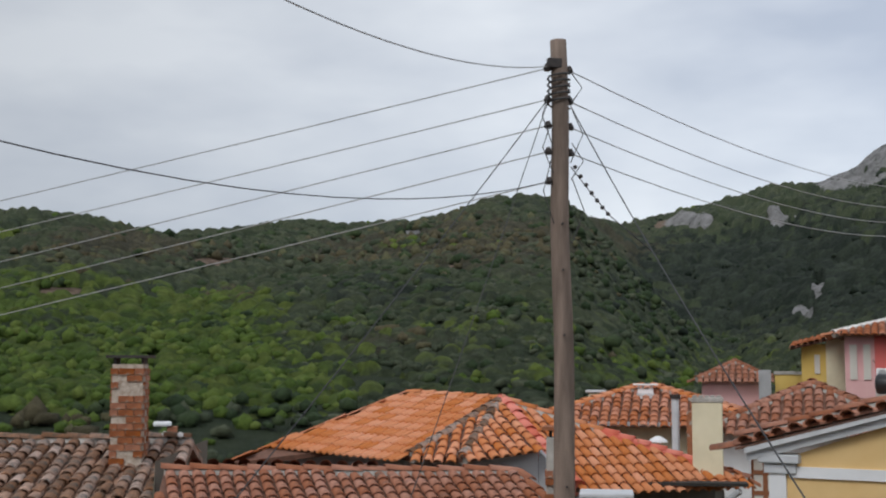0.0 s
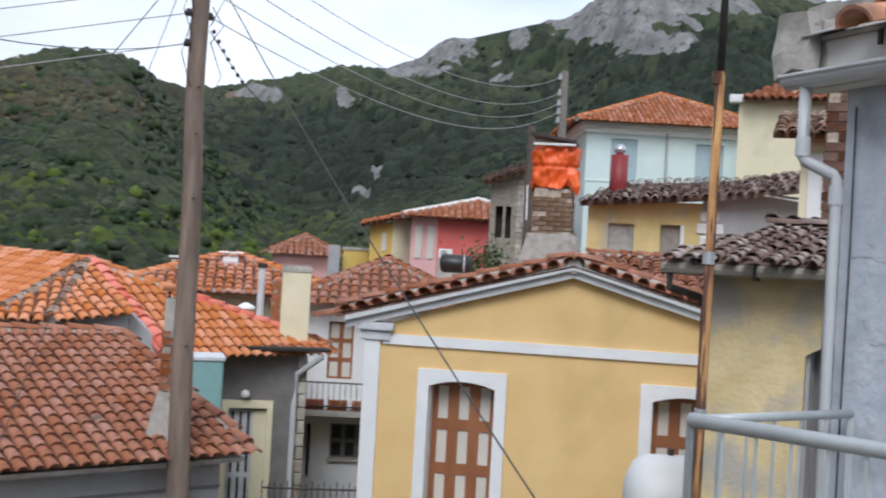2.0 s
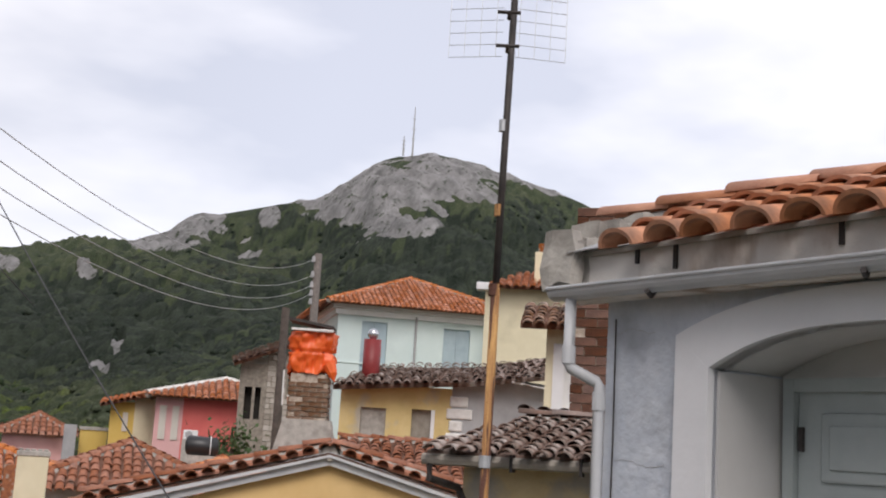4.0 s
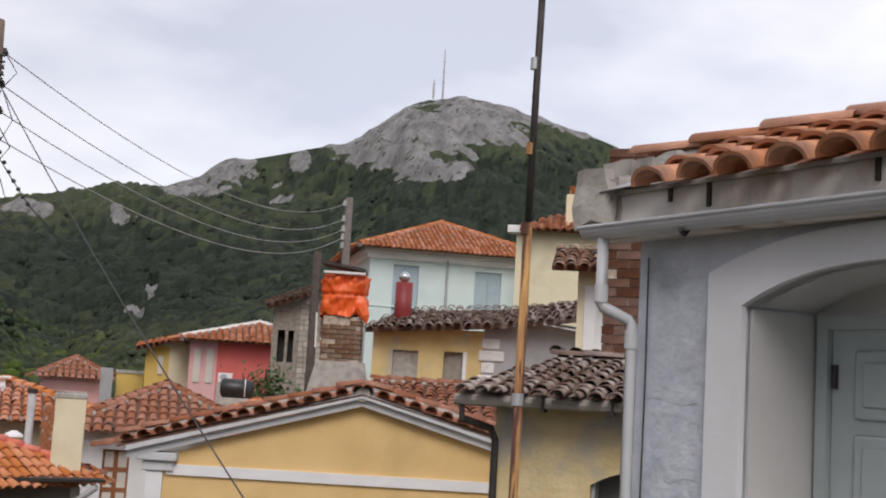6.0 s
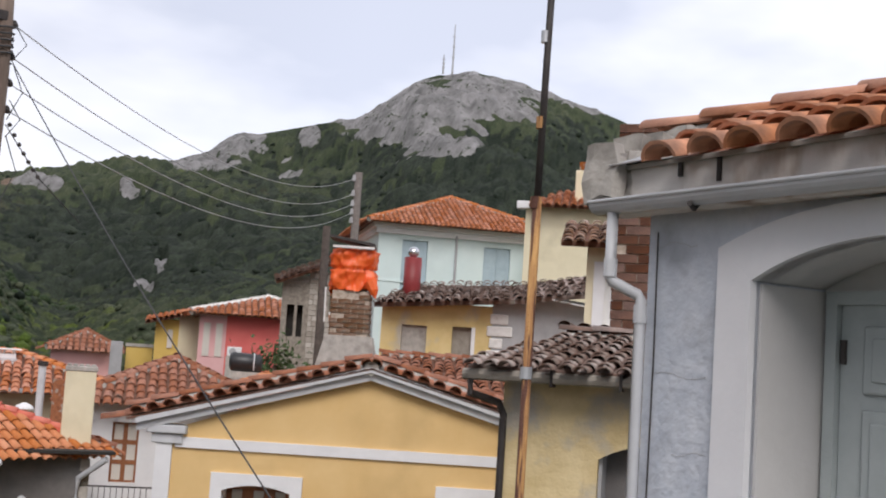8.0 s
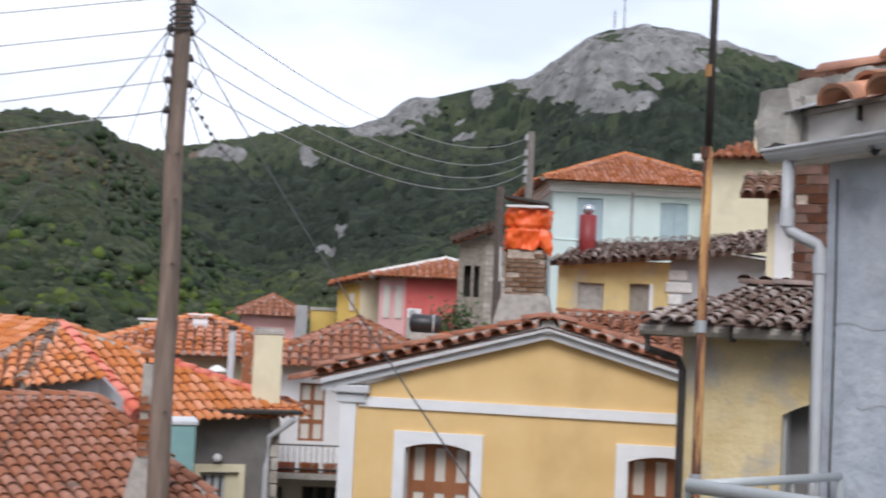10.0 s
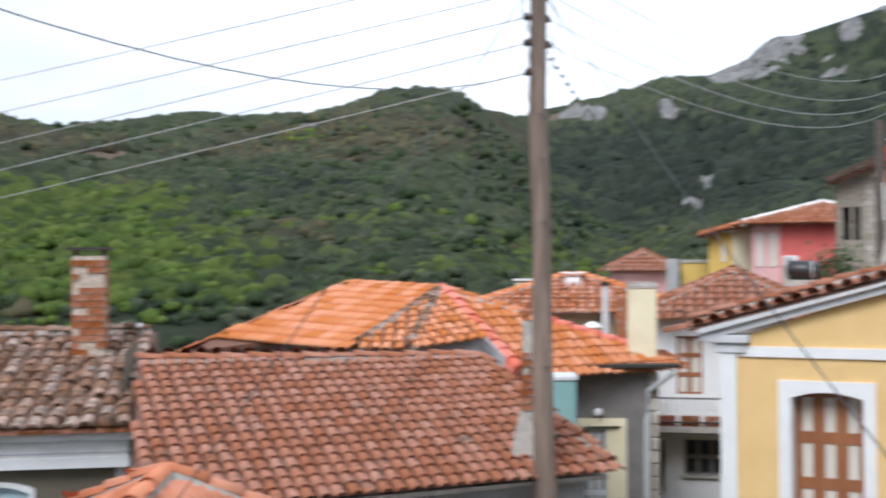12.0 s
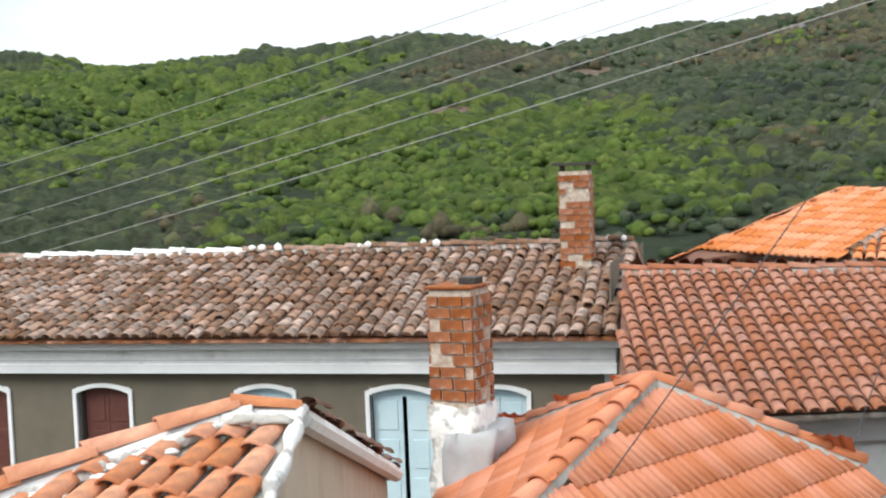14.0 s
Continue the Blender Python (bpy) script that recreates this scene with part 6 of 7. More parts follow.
ridge(nl, T0, T1, 0.13, M_TILE_NEAR, M_LIME, 0.36, jitter=0.01)
rl = random.Random(31)
bm = bmesh.new()
vp = [T1.lerp(B1, k / 14) + Vector((0.02 + rl.gauss(0, 0.008), 0, 0.02 + rl.gauss(0, 0.01))) for k in range(15)]
tube(bm, vp, [0.038 + rl.uniform(-0.014, 0.014) for k in vp], 9)
part("verge_mortar", bm, M_PATCH, nl, "white mortar along the verge", True)
down = (B1 - B0).normalized()
bm = bmesh.new()
tube(bm, [B0.lerp(T0, k / 24) + down * (0.10 + rl.gauss(0, 0.02)) + Vector((0, 0, 0.0)) for k in range(25)], [0.048 + rl.uniform(-0.024, 0.016) for k in range(25)], 9)
part("hip_mortar", bm, M_PATCH, nl, "smeared white mortar below the hip caps", True)
bm = bmesh.new()
tube(bm, [T0.lerp(T1, k / 10) + Vector((0, -0.12 + rl.gauss(0, 0.01), -0.03)) for k in range(11)], [0.05 + rl.uniform(-0.012, 0.016) for k in range(11)], 9)
part("ridge_fillet", bm, M_LIME, nl, "", True)
for k in range(18):
    bm = bmesh.new()
    o = (B0.lerp(T0, rl.random()) + down * rl.uniform(0.14, 0.26) if k % 3 else T0.lerp(T1, rl.random()) + Vector((0, -0.2, -0.02))) + Vector((0, 0, 0.02))
    bmesh.ops.create_icosphere(bm, subdivisions=2, radius=rl.uniform(0.03, 0.065))
    sx_ = rl.uniform(0.9, 1.9)
    for v in bm.verts:
        v.co = Vector((v.co.x * sx_, v.co.y, v.co.z * 0.45)) * (1 + 0.6 * noise.noise(v.co * 18 + Vector((k, 0, 0)))) + o
    part("mortar_patch", bm, M_LIME if k % 3 else M_MORTAR, nl, "", True)
V2 = sight(-8.7, -0.243, 10.1)
gx = T1.x - 0.04
bm = bmesh.new()
prof = [(B1.y, B1.z - 0.05), (T1.y, T1.z - 0.06), (V2.y, V2.z - 0.06), (V2.y, -7.0), (B1.y, -7.0)]
ga, gb = [bm.verts.new((gx, y, z)) for y, z in prof], [bm.verts.new((gx - 0.25, y, z)) for y, z in prof]
bm.faces.new(ga)
bm.faces.new(gb[::-1])
for k in range(5):
    bm.faces.new((ga[k], gb[k], gb[(k + 1) % 5], ga[(k + 1) % 5]))
part("gable_wall", bm, M_BEIGE, nl, "beige plastered gable wall")
VB = Vector((-3.2, 9.3, -2.35))
facet(nl, [V2, VB, T0, T1], 0.19, 0.32, M_TILE_BROWN, None, 60, jitter=0.03, thick=0.05)
ridge(nl, V2 + Vector((0.0, 0, 0.03)), T1 + Vector((0.0, 0, 0.0)), 0.13, M_TILE_OLD, M_LIME, 0.34, jitter=0.03)
between(nl, "eave_wall", B0 + Vector((0.2, 0.1, -0.05)), B1 + Vector((-0.15, 0.2, -0.05)), -7.0, 0.25, M_BEIGE)

# ---- single marks on the hillside ----
c_base = polar(-0.45, 118, float(ground_z(-0.45, 118.0)) - 0.6)
cyp = thing("cypress_tree", "slim dark cypress standing at the foot of the green hill", "tree", Matrix.Translation(c_base))
c_h = -0.020 * 118 - c_base.z
bm = bmesh.new()
tube(bm, [(0, 0, 0), (0, 0, c_h * 0.8)], [0.14, 0.04], 7)
part("trunk", bm, M_WOOD_POLE, cyp)
rcy = random.Random(52)
bm = bmesh.new()
for k in range(900):
    f = rcy.random()
    rad = 0.75 * (1 - f) ** 0.7 * min(1.0, 0.4 + f * 5) * rcy.random() ** 0.4
    t = rcy.uniform(0, 6.28)
    o = Vector((rad * math.cos(t), rad * math.sin(t), c_h * (0.06 + 0.94 * f)))
    a, b = Vector((rcy.gauss(0, 0.5), rcy.gauss(0, 0.5), 1)).normalized() * 0.26, Vector((rcy.gauss(0, 1), rcy.gauss(0, 1), 0.2)).normalized() * 0.11
    bm.faces.new([bm.verts.new(o + q) for q in (a, b, -a, -b)])
part("foliage", bm, M_LEAF_DARK, cyp)

# ---- houses on the slope ----
white = thing("white_house", "white house with brown shutters, balcony planters and tiled roof", "house", facade(30, 29))
WH = [(-1.0, -0.40, -3.2, -1.82), (-0.84, 0.12, -5.09, -4.26), (-1.55, -1.3, -5.6, -4.3)]
shell(white, -1.75, 2.4, 0, 4.6, -7.2, -1.32, M_WHITE, WH)
part("lintel", box(-1.06, -0.34, -0.04, 0.05, -1.82, -1.74), M_WHITE, white)
window_unit(white, -1.0, -0.40, -3.2, -1.82, 0.1, M_BROWN_WOOD, M_PANEL, 2, 3, "balcony_door")
window_unit(white, -0.84, 0.12, -5.09, -4.26, 0.1, mat("grey_window_wood", (0.14, 0.13, 0.12), (0.2, 0.18, 0.17), 5, 0.8), M_GLASS_DARK, 3, 2)
part("window_sill", box(-0.9, 0.18, -0.08, 0.05, -5.16, -5.09), M_MORTAR, white)
part("balcony_slab", box(-1.7, 1.6, -0.9, 0.0, -3.98, -3.85), M_MORTAR, white)
for z in (-3.2, -3.75):
    bm = bmesh.new()
    tube(bm, [(-1.68, 0, z), (-1.68, -0.86, z), (1.58, -0.86, z), (1.58, 0, z)], 0.02, 6)
    part("balcony_rail", bm, M_DARKSTEEL, white)
for k in range(26):
    x = -1.68 + k * 0.13
    part("baluster", box(x - 0.008, x + 0.008, -0.868, -0.852, -3.85, -3.2), M_DARKSTEEL, white)
for k in range(4):
    x = -1.45 + k * 0.55
    pl = part("planter", box(x, x + 0.45, -0.82, -0.62, -3.85, -3.62, 0.02), mat("planter_clay", (0.22, 0.06, 0.04), (0.32, 0.1, 0.06), 5, 0.8) if k == 0 else M_BRICK, white)
hip_roof(white, -2.0, 2.7, -0.35, 4.9, -1.30, 1.0, 0.24, 0.36, M_TILE_BROWN, M_TILE_BROWN_I)

pillar = thing("cream_chimney", "tall square cream rendered chimney pillar", "chimney", facade(26.4, 24.6))
part("shaft", box(-0.29, 0.29, 0, 0.45, -2.6, -0.58, 0.02), M_CREAM, pillar)
part("top", box(-0.31, 0.31, -0.02, 0.47, -0.60, -0.50, 0.02), M_MORTAR, pillar)
for k in range(5):
    part("cap_tile", box(-0.28 + k * 0.115, -0.19 + k * 0.115, 0.05, 0.3, -0.5, -0.46, 0.01), M_MORTAR, pillar)

rowh = thing("row_house", "low row house with an orange tiled roof and cream wall", "house", facade(24, 30.5))
shell(rowh, -2.6, 2.2, 0, 5, -7.2, -1.32, M_CREAM)
part("gutter", box(-2.7, 2.3, -0.42, -0.3, -1.32, -1.22), M_ZINC, rowh)
hip_roof(rowh, -3.4, 2.6, -0.35, 5.4, -1.25, 0.85, 0.24, 0.36, M_TILE_ORANGE, M_TILE_ORANGE_I)
wch = thing("white_chimney", "white rendered chimney with a thin slab cap", "chimney", facade(23.25, 32.0))
part("shaft", box(-0.2, 0.2, 0, 0.4, -1.6, -0.45, 0.02), M_WHITE, wch)
part("neck", box(-0.22, 0.22, -0.02, 0.42, -0.62, -0.56), M_TRIM, wch)
for sx in (-0.17, 0.17):
    part("cap_leg", box(sx - 0.02, sx + 0.02, 0.0, 0.4, -0.45, -0.36), M_TRIM, wch)
part("cap", box(-0.32, 0.32, -0.1, 0.5, -0.36, -0.32, 0.01), M_WHITE, wch)
wc2 = thing("small_cream_chimney", "small cream chimney with a flat cap", "chimney", facade(20.9, 34.0))
part("shaft", box(-0.2, 0.2, 0, 0.4, -1.6, -0.62, 0.02), M_CREAM, wc2)
part("cap", box(-0.28, 0.28, -0.08, 0.48, -0.58, -0.52, 0.01), M_TRIM, wc2)
flp = thing("flue_pipe", "slender clay flue pipe with a dark cowl", "flue", facade(24.75, 28.6))
bm = bmesh.new()
tube(bm, [(0, 0, -3), (0, 0, -0.62)], 0.09, 10)
part("pipe", bm, M_TRIM, flp)
bm = bmesh.new()
tube(bm, [(0, 0, -0.62), (0, 0, -0.52)], 0.12, 10)
part("cowl", bm, M_DARKSTEEL, flp)
bg2 = thing("brick_flue_stack", "narrow brown brick stack beside the cream pillar", "chimney", facade(25.3, 28.4))
part("shaft", box(-0.02, 0.26, 0, 0.3, -3, -0.9, 0.01), M_BRICK, bg2)
vent = thing("roof_vent", "small white mushroom roof vent", "vent", facade(24.1, 26.0))
bm = bmesh.new()
tube(bm, [(0, 0, -2.2), (0, 0, -1.45)], 0.06, 8)
part("pipe", bm, M_WHITE, vent)
bm = bmesh.new()
tube(bm, [(0, 0, -1.45), (0, 0, -1.40), (0, 0, -1.33)], [0.2, 0.17, 0.05], 12)
part("cowl", bm, M_WHITE, vent)
fst = thing("roof_flue", "red brick flue with a pale sheet cowl behind the roof", "flue", facade(0.9, 39))
part("shaft", box(-0.02, 0.30, 0, 0.3, -4.5, -1.75, 0.01), M_BRICK, fst)
part("cowl", box(-0.45, 0.12, -0.1, 0.3, -1.75, -1.6, 0.05), M_WHITE, fst)

pinkh = thing("coral_house", "coral-red rendered house with pale pink side and tiled roof", "house", facade(33, 48))
part("front_wall", wall(bmesh.new(), -0.1, 2.5, -6, 1.36, 0, 0.3), M_PINK, pinkh)
part("side_wall", box(-1.15, -0.1, 0.0, 0.3, -6, 1.36), M_PALEPINK, pinkh, "pale pink wall")
part("side_wall", box(-1.15, -0.85, 0.3, 6, -6, 1.36), M_PALEPINK, pinkh)
part("back_wall", box(-0.85, 2.5, 5.7, 6, -6, 1.36), M_PINK, pinkh)
part("side_wall", box(2.2, 2.5, 0.3, 5.7, -6, 1.36), M_PINK, pinkh)
for x in (-0.98, -0.5):
    part("shutter", box(x, x + 0.26, -0.05, 0.0, -0.3, 1.0), M_PANEL, pinkh)
hip_roof(pinkh, -1.5, 4.6, -0.4, 6.3, 1.40, 0.85, 0.26, 0.4, M_TILE_ORANGE, M_TILE_ORANGE_I, 0, M_LIME)
acu = thing("air_conditioner", "white air-conditioner unit with a round fan grille", "air conditioner", facade(33, 44.5) @ Matrix.Translation((0, 0, 0.13)))
part("case", box(-0.02, 0.50, 0, 0.3, -0.36, -0.02, 0.02), M_WHITE, acu)
bm = bmesh.new()
tube(bm, [(0.18, -0.012, -0.19), (0.18, 0.004, -0.19)], 0.13, 16)
part("fan_grille", bm, M_GREYBLOCK, acu)
part("bracket", box(-0.05, 0.53, 0.0, 0.3, -7, -0.36), M_MORTAR, acu)
btank = thing("black_water_tank", "black plastic horizontal water tank with a white strap", "water tank", facade(33.85, 37.5) @ Matrix.Scale(0.82, 4))
bm = bmesh.new()
tube(bm, [(-0.62, 0, -0.42), (-0.58, 0, -0.42), (-0.5, 0, -0.42), (0.5, 0, -0.46), (0.58, 0, -0.46), (0.62, 0, -0.46)], [0.1, 0.28, 0.36, 0.36, 0.28, 0.1], 18)
part("body", bm, M_BLACK_TANK, btank, "", True)
bm = bmesh.new()
tube(bm, [(0.3, 0.37 * math.sin(t * 0.4), -0.45 + 0.37 * math.cos(t * 0.4)) for t in range(-6, 7)], 0.02, 5)
part("strap", bm, M_WHITE, btank)
part("stand", box(-0.5, 0.5, -0.3, 0.3, -7, -0.78), M_MORTAR, btank)

ylh = thing("mustard_house", "mustard and cream house with a low tiled roof", "house", facade(31, 54))
part("front_wall", box(-1.25, -0.25, 0, 0.3, -6, 1.15), M_MUSTARD, ylh)
part("side_wall", box(-0.25, 1.1, -0.02, 0.3, -6, 1.5), M_CREAM, ylh, "cream wall")
part("back_wall", box(-1.25, 1.1, 4.7, 5, -6, 1.2), M_CREAM, ylh)
part("shutter", box(-0.72, -0.5, -0.05, 0, -0.1, 0.7), M_PANEL, ylh)
facet(ylh, [(-1.7, -0.4, 0.98), (1.3, -0.4, 1.75), (1.3, 4.5, 2.05), (-1.7, 4.5, 1.28)], 0.26, 0.4, M_TILE_ORANGE, M_TILE_ORANGE_I)
bgp = thing("far_pink_house", "distant pale pink house with a hipped tile roof", "house", facade(26.8, 60))
shell(bgp, -1.7, 1.4, 0, 4, -7, -0.35, M_PALEPINK)
hip_roof(bgp, -1.9, 1.6, -0.3, 4.3, -0.38, 0.85, 0.3, 0.45, M_TILE_BROWN, M_TILE_BROWN_I)
bgs = thing("far_grey_chimney", "distant grey block chimney beside mustard walls", "chimney", facade(28.0, 57))
part("shaft", box(-0.25, 0.3, 0, 0.4, -6, 0.05, 0.02), M_GREYBLOCK, bgs)
bgm = thing("far_mustard_block", "distant small mustard block with a parapet", "house", facade(28.9, 58))
part("wall", box(-0.45, 0.75, 0, 1, -6, -0.15), M_MUSTARD, bgm)
part("parapet", box(-0.5, 0.8, -0.05, 1.05, -0.15, 0.0), M_MORTAR, bgm)

M_RUBBLE = mat("rubble_wall", (0.17, 0.15, 0.125), (0.36, 0.32, 0.27), 7, 0.95, 0.7, 12)
stn = thing("stone_ruin", "roughly built grey stone house with dark shutters and ragged roof", "house", facade(36.2, 42))
part("front_wall", wall(bmesh.new(), -0.65, 0.25, -6, 2.5, 0, 0.4, [(-0.45, -0.2, 0.6, 1.7), (-0.1, 0.1, 0.6, 1.7)]), M_RUBBLE, stn)
# black sheet painted as the shade inside the openings
part("room_shade_panel", box(-0.6, 0.2, 0.45, 0.5, 0.4, 1.9), M_DARK, stn)
part("corner_core", box(0.25, 1.0, -0.02, 0.6, -6, 2.9), M_RUBBLE, stn)
rs_ = random.Random(15)
st_mesh = {}
for r in range(24):
    x = 0.27
    while x < 0.95:
        l_ = rs_.choice((0.16, 0.22, 0.3))
        if l_ not in st_mesh:
            bm = box(0, l_ - 0.02, -0.03, 0.03, 0, 0.17, 0.015)
            mm = bpy.data.meshes.new("stone_block")
            bm.to_mesh(mm)
            bm.free()
            mm.materials.append(M_STONE)
            st_mesh[l_] = mm
        ob = new("stone_block", st_mesh[l_])
        ob.parent = stn
        ob.location = (x, -0.03, -1.6 + r * 0.185)
        x += l_
facet(stn, [(-0.9, -0.35, 2.45), (1.1, -0.35, 3.25), (1.1, 3, 3.6), (-0.9, 3, 2.9)], 0.25, 0.4, M_TILE_GREY, M_TILE_GREY, 0, jitter=0.05)
part("back_wall", box(-0.65, 1.0, 2.7, 3, -6, 2.9), M_MORTAR, stn)

blue = thing("ice_blue_house", "large ice-blue house with blue-grey shutters, white cornice and orange hipped roof", "house", facade(32, 45.6) @ Matrix.Translation((9.66, 0, 0)))
BH = [(-2.56, -1.56, 2.6, 4.66), (0.67, 1.74, 2.9, 4.62)]
shell(blue, -3.5, 3.4, 0, 8, -5, 5.0, M_PALEBLUE, BH)
for a, b, z0, z1 in BH:
    shutter_pair(blue, a, b, z0, z1, 0.08, mat("blue_grey_shutter", (0.36, 0.47, 0.53), (0.44, 0.55, 0.60), 3, 0.7), 2)
part("cornice", box(-3.75, 3.6, -0.25, 8.2, 5.05, 5.28, 0.03), M_WHITE, blue)
part("cornice_moulding", box(-3.62, 3.5, -0.12, 8.1, 4.85, 5.05), M_WHITE, blue)
part("band", box(-3.52, 3.42, -0.03, 0.02, 3.0, 3.06), M_PALEBLUE, blue)
hip_roof(blue, -4.0, 3.8, -0.5, 8.4, 5.3, 1.6, 0.2, 0.33, M_TILE_ORANGE, M_TILE_ORANGE_I)
bm = bmesh.new()
tube(bm, [(-0.46, -0.1, -2), (-0.46, -0.1, 4.95)], 0.05, 6)
part("drainpipe", bm, M_GREYBLOCK, blue)

rear = thing("rear_house", "low house with weathered brown tile roof behind the yellow gable", "house", facade(43, 16.5))
facet(rear, [(-1.3, 4.6, -0.62), (3.2, 4.6, -0.62), (3.2, 8.6, 0.10), (-1.3, 8.6, 0.10)], 0.22, 0.33, M_TILE_BROWN, M_TILE_BROWN_I, 200, jitter=0.03)
facet(rear, [(3.2, 9.2, -0.1), (-1.3, 9.2, -0.1), (-1.3, 8.6, 0.10), (3.2, 8.6, 0.10)], 0.22, 0.33, M_TILE_BROWN, M_TILE_BROWN_I, 0)
ridge(rear, (-1.3, 8.6, 0.11), (3.2, 8.6, 0.11), 0.18, M_TILE_BROWN, M_MORTAR)
part("wall", box(1.9, 3.0, 4.8, 9.0, -6, -0.75), M_CREAM, rear)
low = thing("low_house", "small low house with an orange tile roof", "house", facade(35, 36))
shell(low, -1.6, 1.4, 0, 4, -6, -1.35, M_CREAM)
hip_roof(low, -1.9, 1.7, -0.3, 4.3, -1.35, 0.62, 0.26, 0.4, M_TILE_ORANGE, M_TILE_ORANGE_I)
gate = thing("iron_gate", "black wrought-iron gate and fence before the white house", "gate", facade(27, 23.5))
for z in (-4.75, -5.6):
    bm = bmesh.new()
    tube(bm, [(-0.7, 0, z), (1.6, 0, z)], 0.02, 6)
    part("rail", bm, M_DARKSTEEL, gate)
for k in range(20):
    part("bar", box(-0.7 + k * 0.12, -0.68 + k * 0.12, -0.01, 0.01, -7.0, -4.66 if k % 2 else -4.6), M_DARKSTEEL, gate)

crm = thing("cream_house", "tall cream house with a tiled roof and a chimney", "house", facade(50, 39))
shell(crm, -2.3, 3, 0, 7, -5, 5.35, M_CREAM)
part("parapet", box(-2.6, -2.1, -0.2, 0.2, 5.2, 5.45, 0.03), M_WHITE, crm)
facet(crm, [(-2.2, -0.3, 5.35), (3.2, -0.3, 5.35), (3.2, 3.2, 6.3), (-1.2, 3.2, 6.3)], 0.26, 0.4, M_TILE_ORANGE, M_TILE_ORANGE_I)
part("chimney", box(-0.75, -0.3, 0.8, 1.2, 5.4, 6.7, 0.02), M_CREAM, crm)
part("chimney_pot", box(-0.65, -0.4, 0.9, 1.1, 6.7, 7.0, 0.02), M_BRICK, crm)
crm2 = thing("small_cream_house", "narrow cream house with a white framed window and old tile eave", "house", facade(51, 21))
shell(crm2, -0.55, 2.5, 0, 3, -5, 2.35, M_CREAM, [(-0.22, 0.25, 0.85, 1.75)])
part("window_surround", wall(bmesh.new(), -0.42, 0.35, 0.72, 1.95, -0.05, 0.05, [(-0.22, 0.25, 0.85, 1.75)]), M_WHITE, crm2)
part("shutter", box(-0.22, 0.25, 0.1, 0.15, 0.85, 1.75), M_WHITE, crm2)
facet(crm2, [(-1.0, -0.45, 2.25), (2.6, -0.45, 2.25), (2.6, 1.6, 2.8), (-1.0, 1.6, 2.8)], 0.22, 0.35, M_TILE_OLD, M_TILE_OLD_I, 0, jitter=0.03)

M_FADED = mat("faded_yellow_render", (0.62, 0.47, 0.20), (0.74, 0.58, 0.29), 2, 0.9, 0.3, 24, stain=(0.50, 0.45, 0.36), stain_scale=1.2, stain_lo=0.54, stain_hi=0.66)
ruin = thing("old_yellow_house", "low old yellow house with grey patched gable and lichen tile roof", "house", facade(46, 26))
RH = [(-2.3, -1.75, -1.2, 0.80), (-1.2, -0.75, -1.2, 0.82)]
part("front_wall", wall(bmesh.new(), -2.75, -0.35, -6, 1.3, 0, 0.35, RH), M_FADED, ruin)
part("grey_wall", prism(bmesh.new(), [(-0.35, -6), (1.7, -6), (1.7, 1.5), (1.2, 1.55), (-0.35, 1.35)], -0.02, 0.35), M_GREYBLOCK, ruin, "grey patched wall")
part("blocked_window", box(-2.3, -1.75, 0.1, 0.3, -1.2, 0.80), M_MORTAR, ruin)
part("dark_window", box(-1.2, -0.75, 0.15, 0.3, -1.2, 0.82), M_STONE, ruin)
part("window_post", box(-0.78, -0.70, -0.03, 0.05, -1.2, 0.82), M_WHITE, ruin)
for r in range(8):
    part("corner_stone", box(-0.45 + 0.06 * (r % 2), 0.1 - 0.1 * (r % 3), -0.06, 0.1, -0.9 + r * 0.26, -0.68 + r * 0.26, 0.03), M_LIME, ruin)
facet(ruin, [(-2.9, -0.35, 1.22), (0.1, -0.35, 1.46), (0.1, 2.4, 1.95), (-2.4, 2.4, 1.8)], 0.21, 0.32, M_TILE_GREY, M_TILE_GREY, 200, jitter=0.05, pan=M_TILE_GREY)
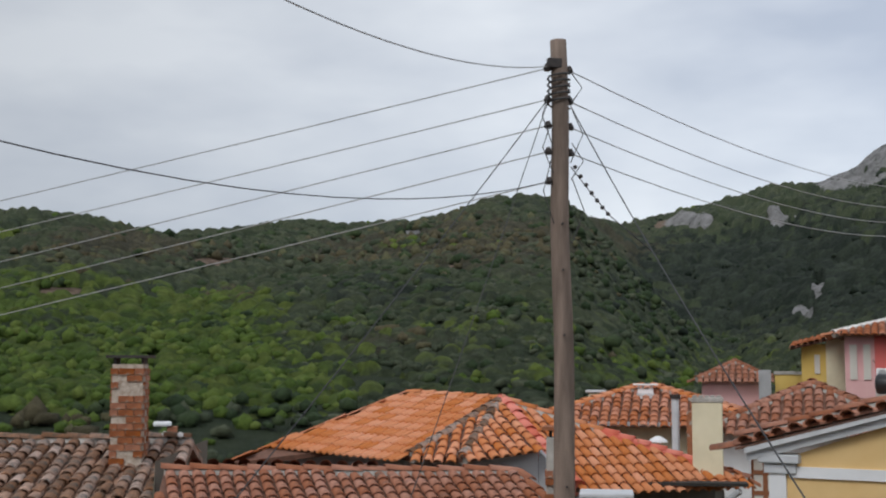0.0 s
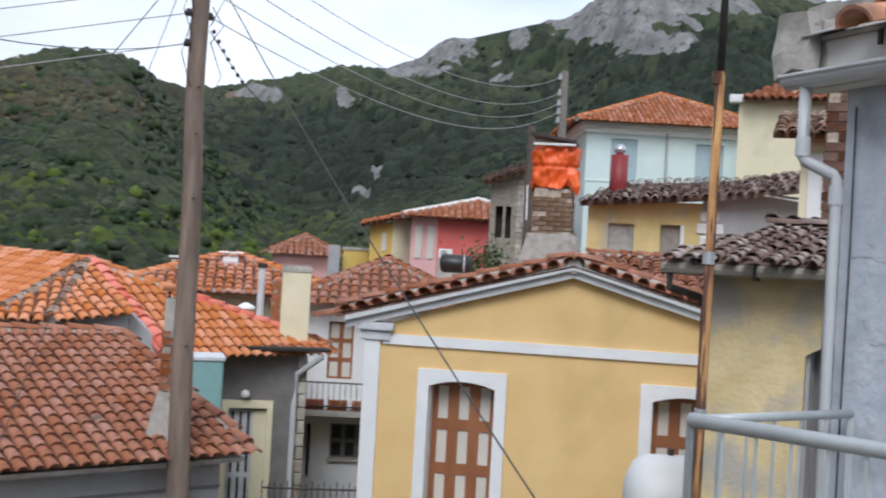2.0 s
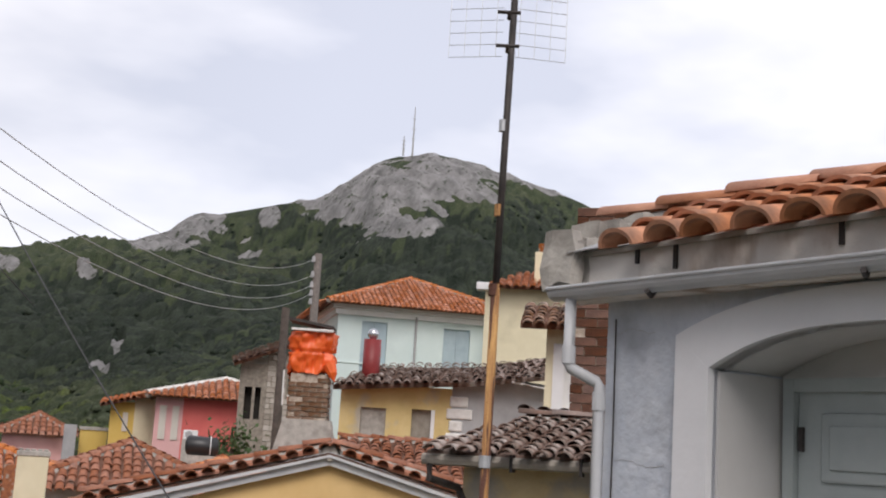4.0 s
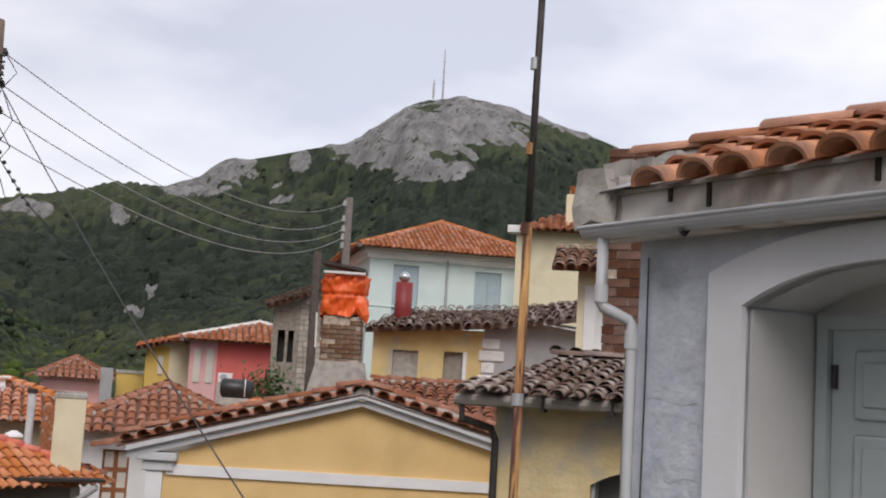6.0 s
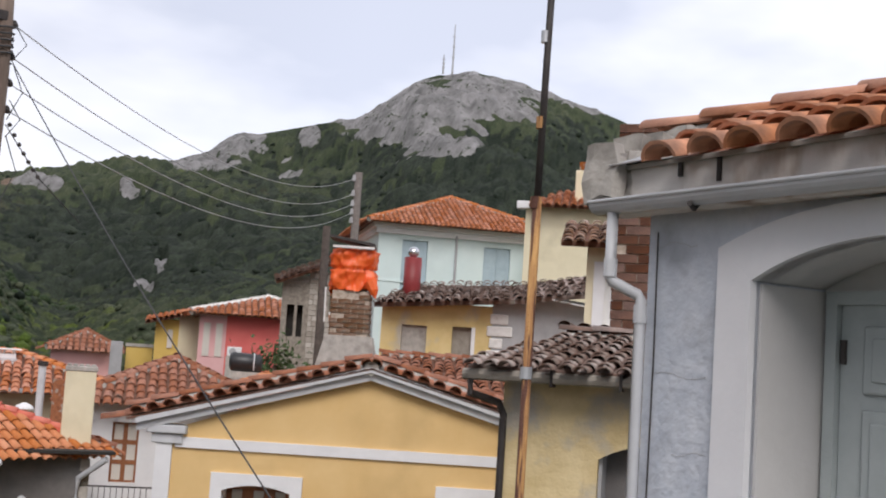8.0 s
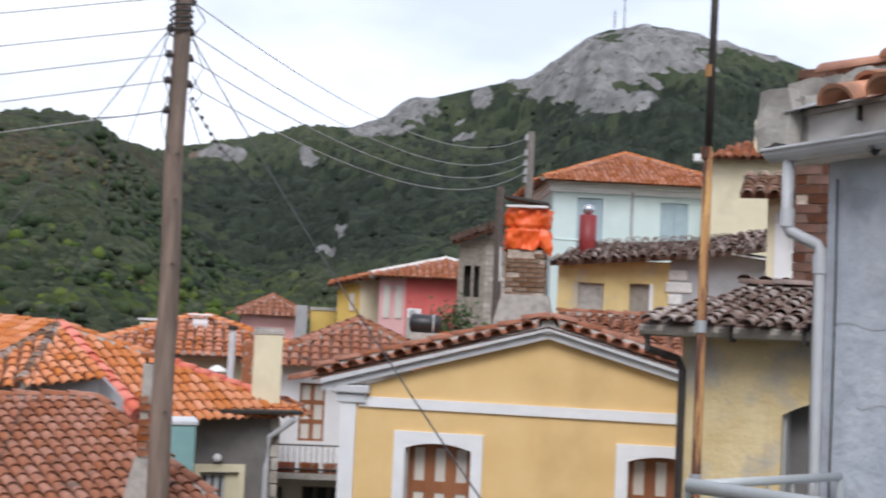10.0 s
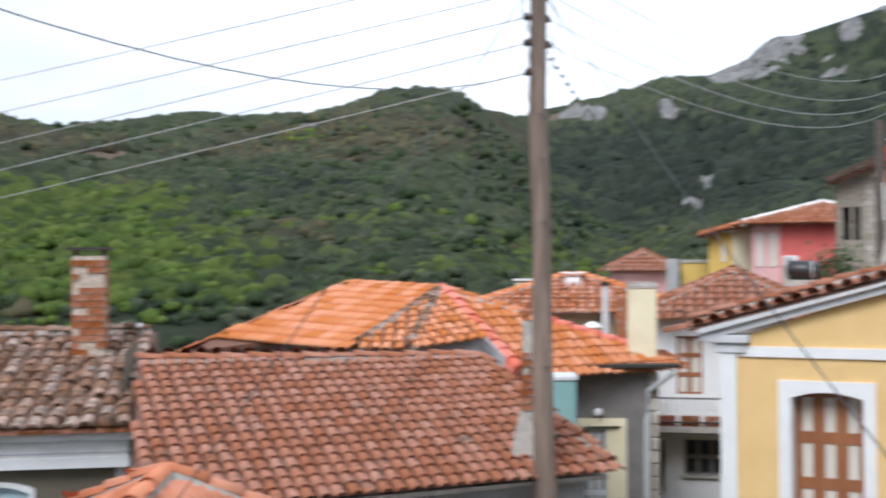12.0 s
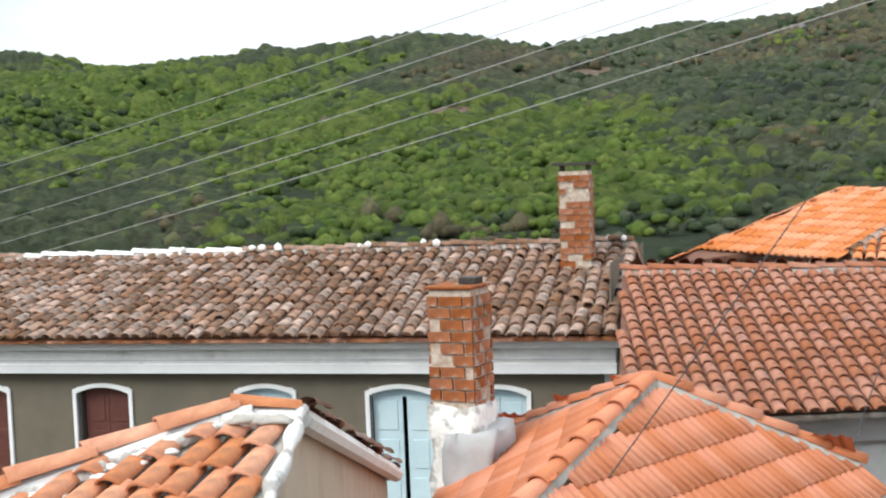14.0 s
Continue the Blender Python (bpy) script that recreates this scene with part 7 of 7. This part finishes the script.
facet(ruin, [(0.1, -0.35, 1.46), (1.9, -0.35, 1.72), (1.9, 2.4, 2.3), (0.1, 2.4, 1.95)], 0.21, 0.32, M_TILE_GREY, M_TILE_GREY, 100, jitter=0.05, pan=M_TILE_GREY)
part("side_wall", box(-2.75, -2.45, 0.35, 4, -6, 1.3), M_CREAM, ruin)
part("back_wall", box(-2.75, 1.7, 3.7, 4, -6, 1.3), M_CREAM, ruin)
part("white_flashing", slab(bmesh.new(), [(0.9, -0.4, 1.52), (1.9, -0.4, 1.38), (1.9, 0.0, 1.42), (0.9, 0.0, 1.56)], 0.03), M_WHITE, ruin)
bm = bmesh.new()
tube(bm, [(-1.45, -0.15, -0.05), (-1.3, -0.15, -0.05), (-1.1, -0.15, -0.05), (-0.85, -0.15, -0.05)], [0.05, 0.16, 0.18, 0.05], 10)
lump = part("dark_bundle", bm, M_BLACK_TANK, ruin)
flue = thing("red_flue", "dark red painted metal flue with a shiny round cowl", "flue", facade(41.3, 26.9))
bm = bmesh.new()
tube(bm, [(0, 0, 1.2), (0, 0, 2.33)], 0.195, 16)
part("pipe", bm, M_FLUE, flue, "", True)
bm = bmesh.new()
bmesh.ops.create_icosphere(bm, subdivisions=2, radius=0.13)
bmesh.ops.translate(bm, verts=bm.verts, vec=(0.0, 0, 2.45))
part("cowl", bm, mat("shiny_cowl", (0.5, 0.5, 0.52), (0.65, 0.65, 0.67), 4, 0.25, 0, metal=0.9), flue, "shiny round metal cowl", True)
shrub = thing("shrub", "dark green shrub beside the stone house", "shrub", Matrix.Translation(sight(35.2, -0.01, 39)))
rb = random.Random(44)
bm = bmesh.new()
for k in range(380):
    o = Vector((rb.gauss(0, 0.42), rb.gauss(0, 0.35), rb.gauss(0, 0.36)))
    a, b = Vector((rb.gauss(0, 1), rb.gauss(0, 1), rb.gauss(0, 1))).normalized() * 0.11, Vector((rb.gauss(0, 1), rb.gauss(0, 1), rb.gauss(0, 1))).normalized() * 0.07
    bm.faces.new([bm.verts.new(o + q) for q in (a, b, -a, -b)])
part("leaves", bm, M_LEAF_DARK, shrub)
bm = bmesh.new()
tube(bm, [(0, 0, -6), (0, 0, 0)], 0.06, 6)
part("trunk", bm, M_WOOD_POLE, shrub)
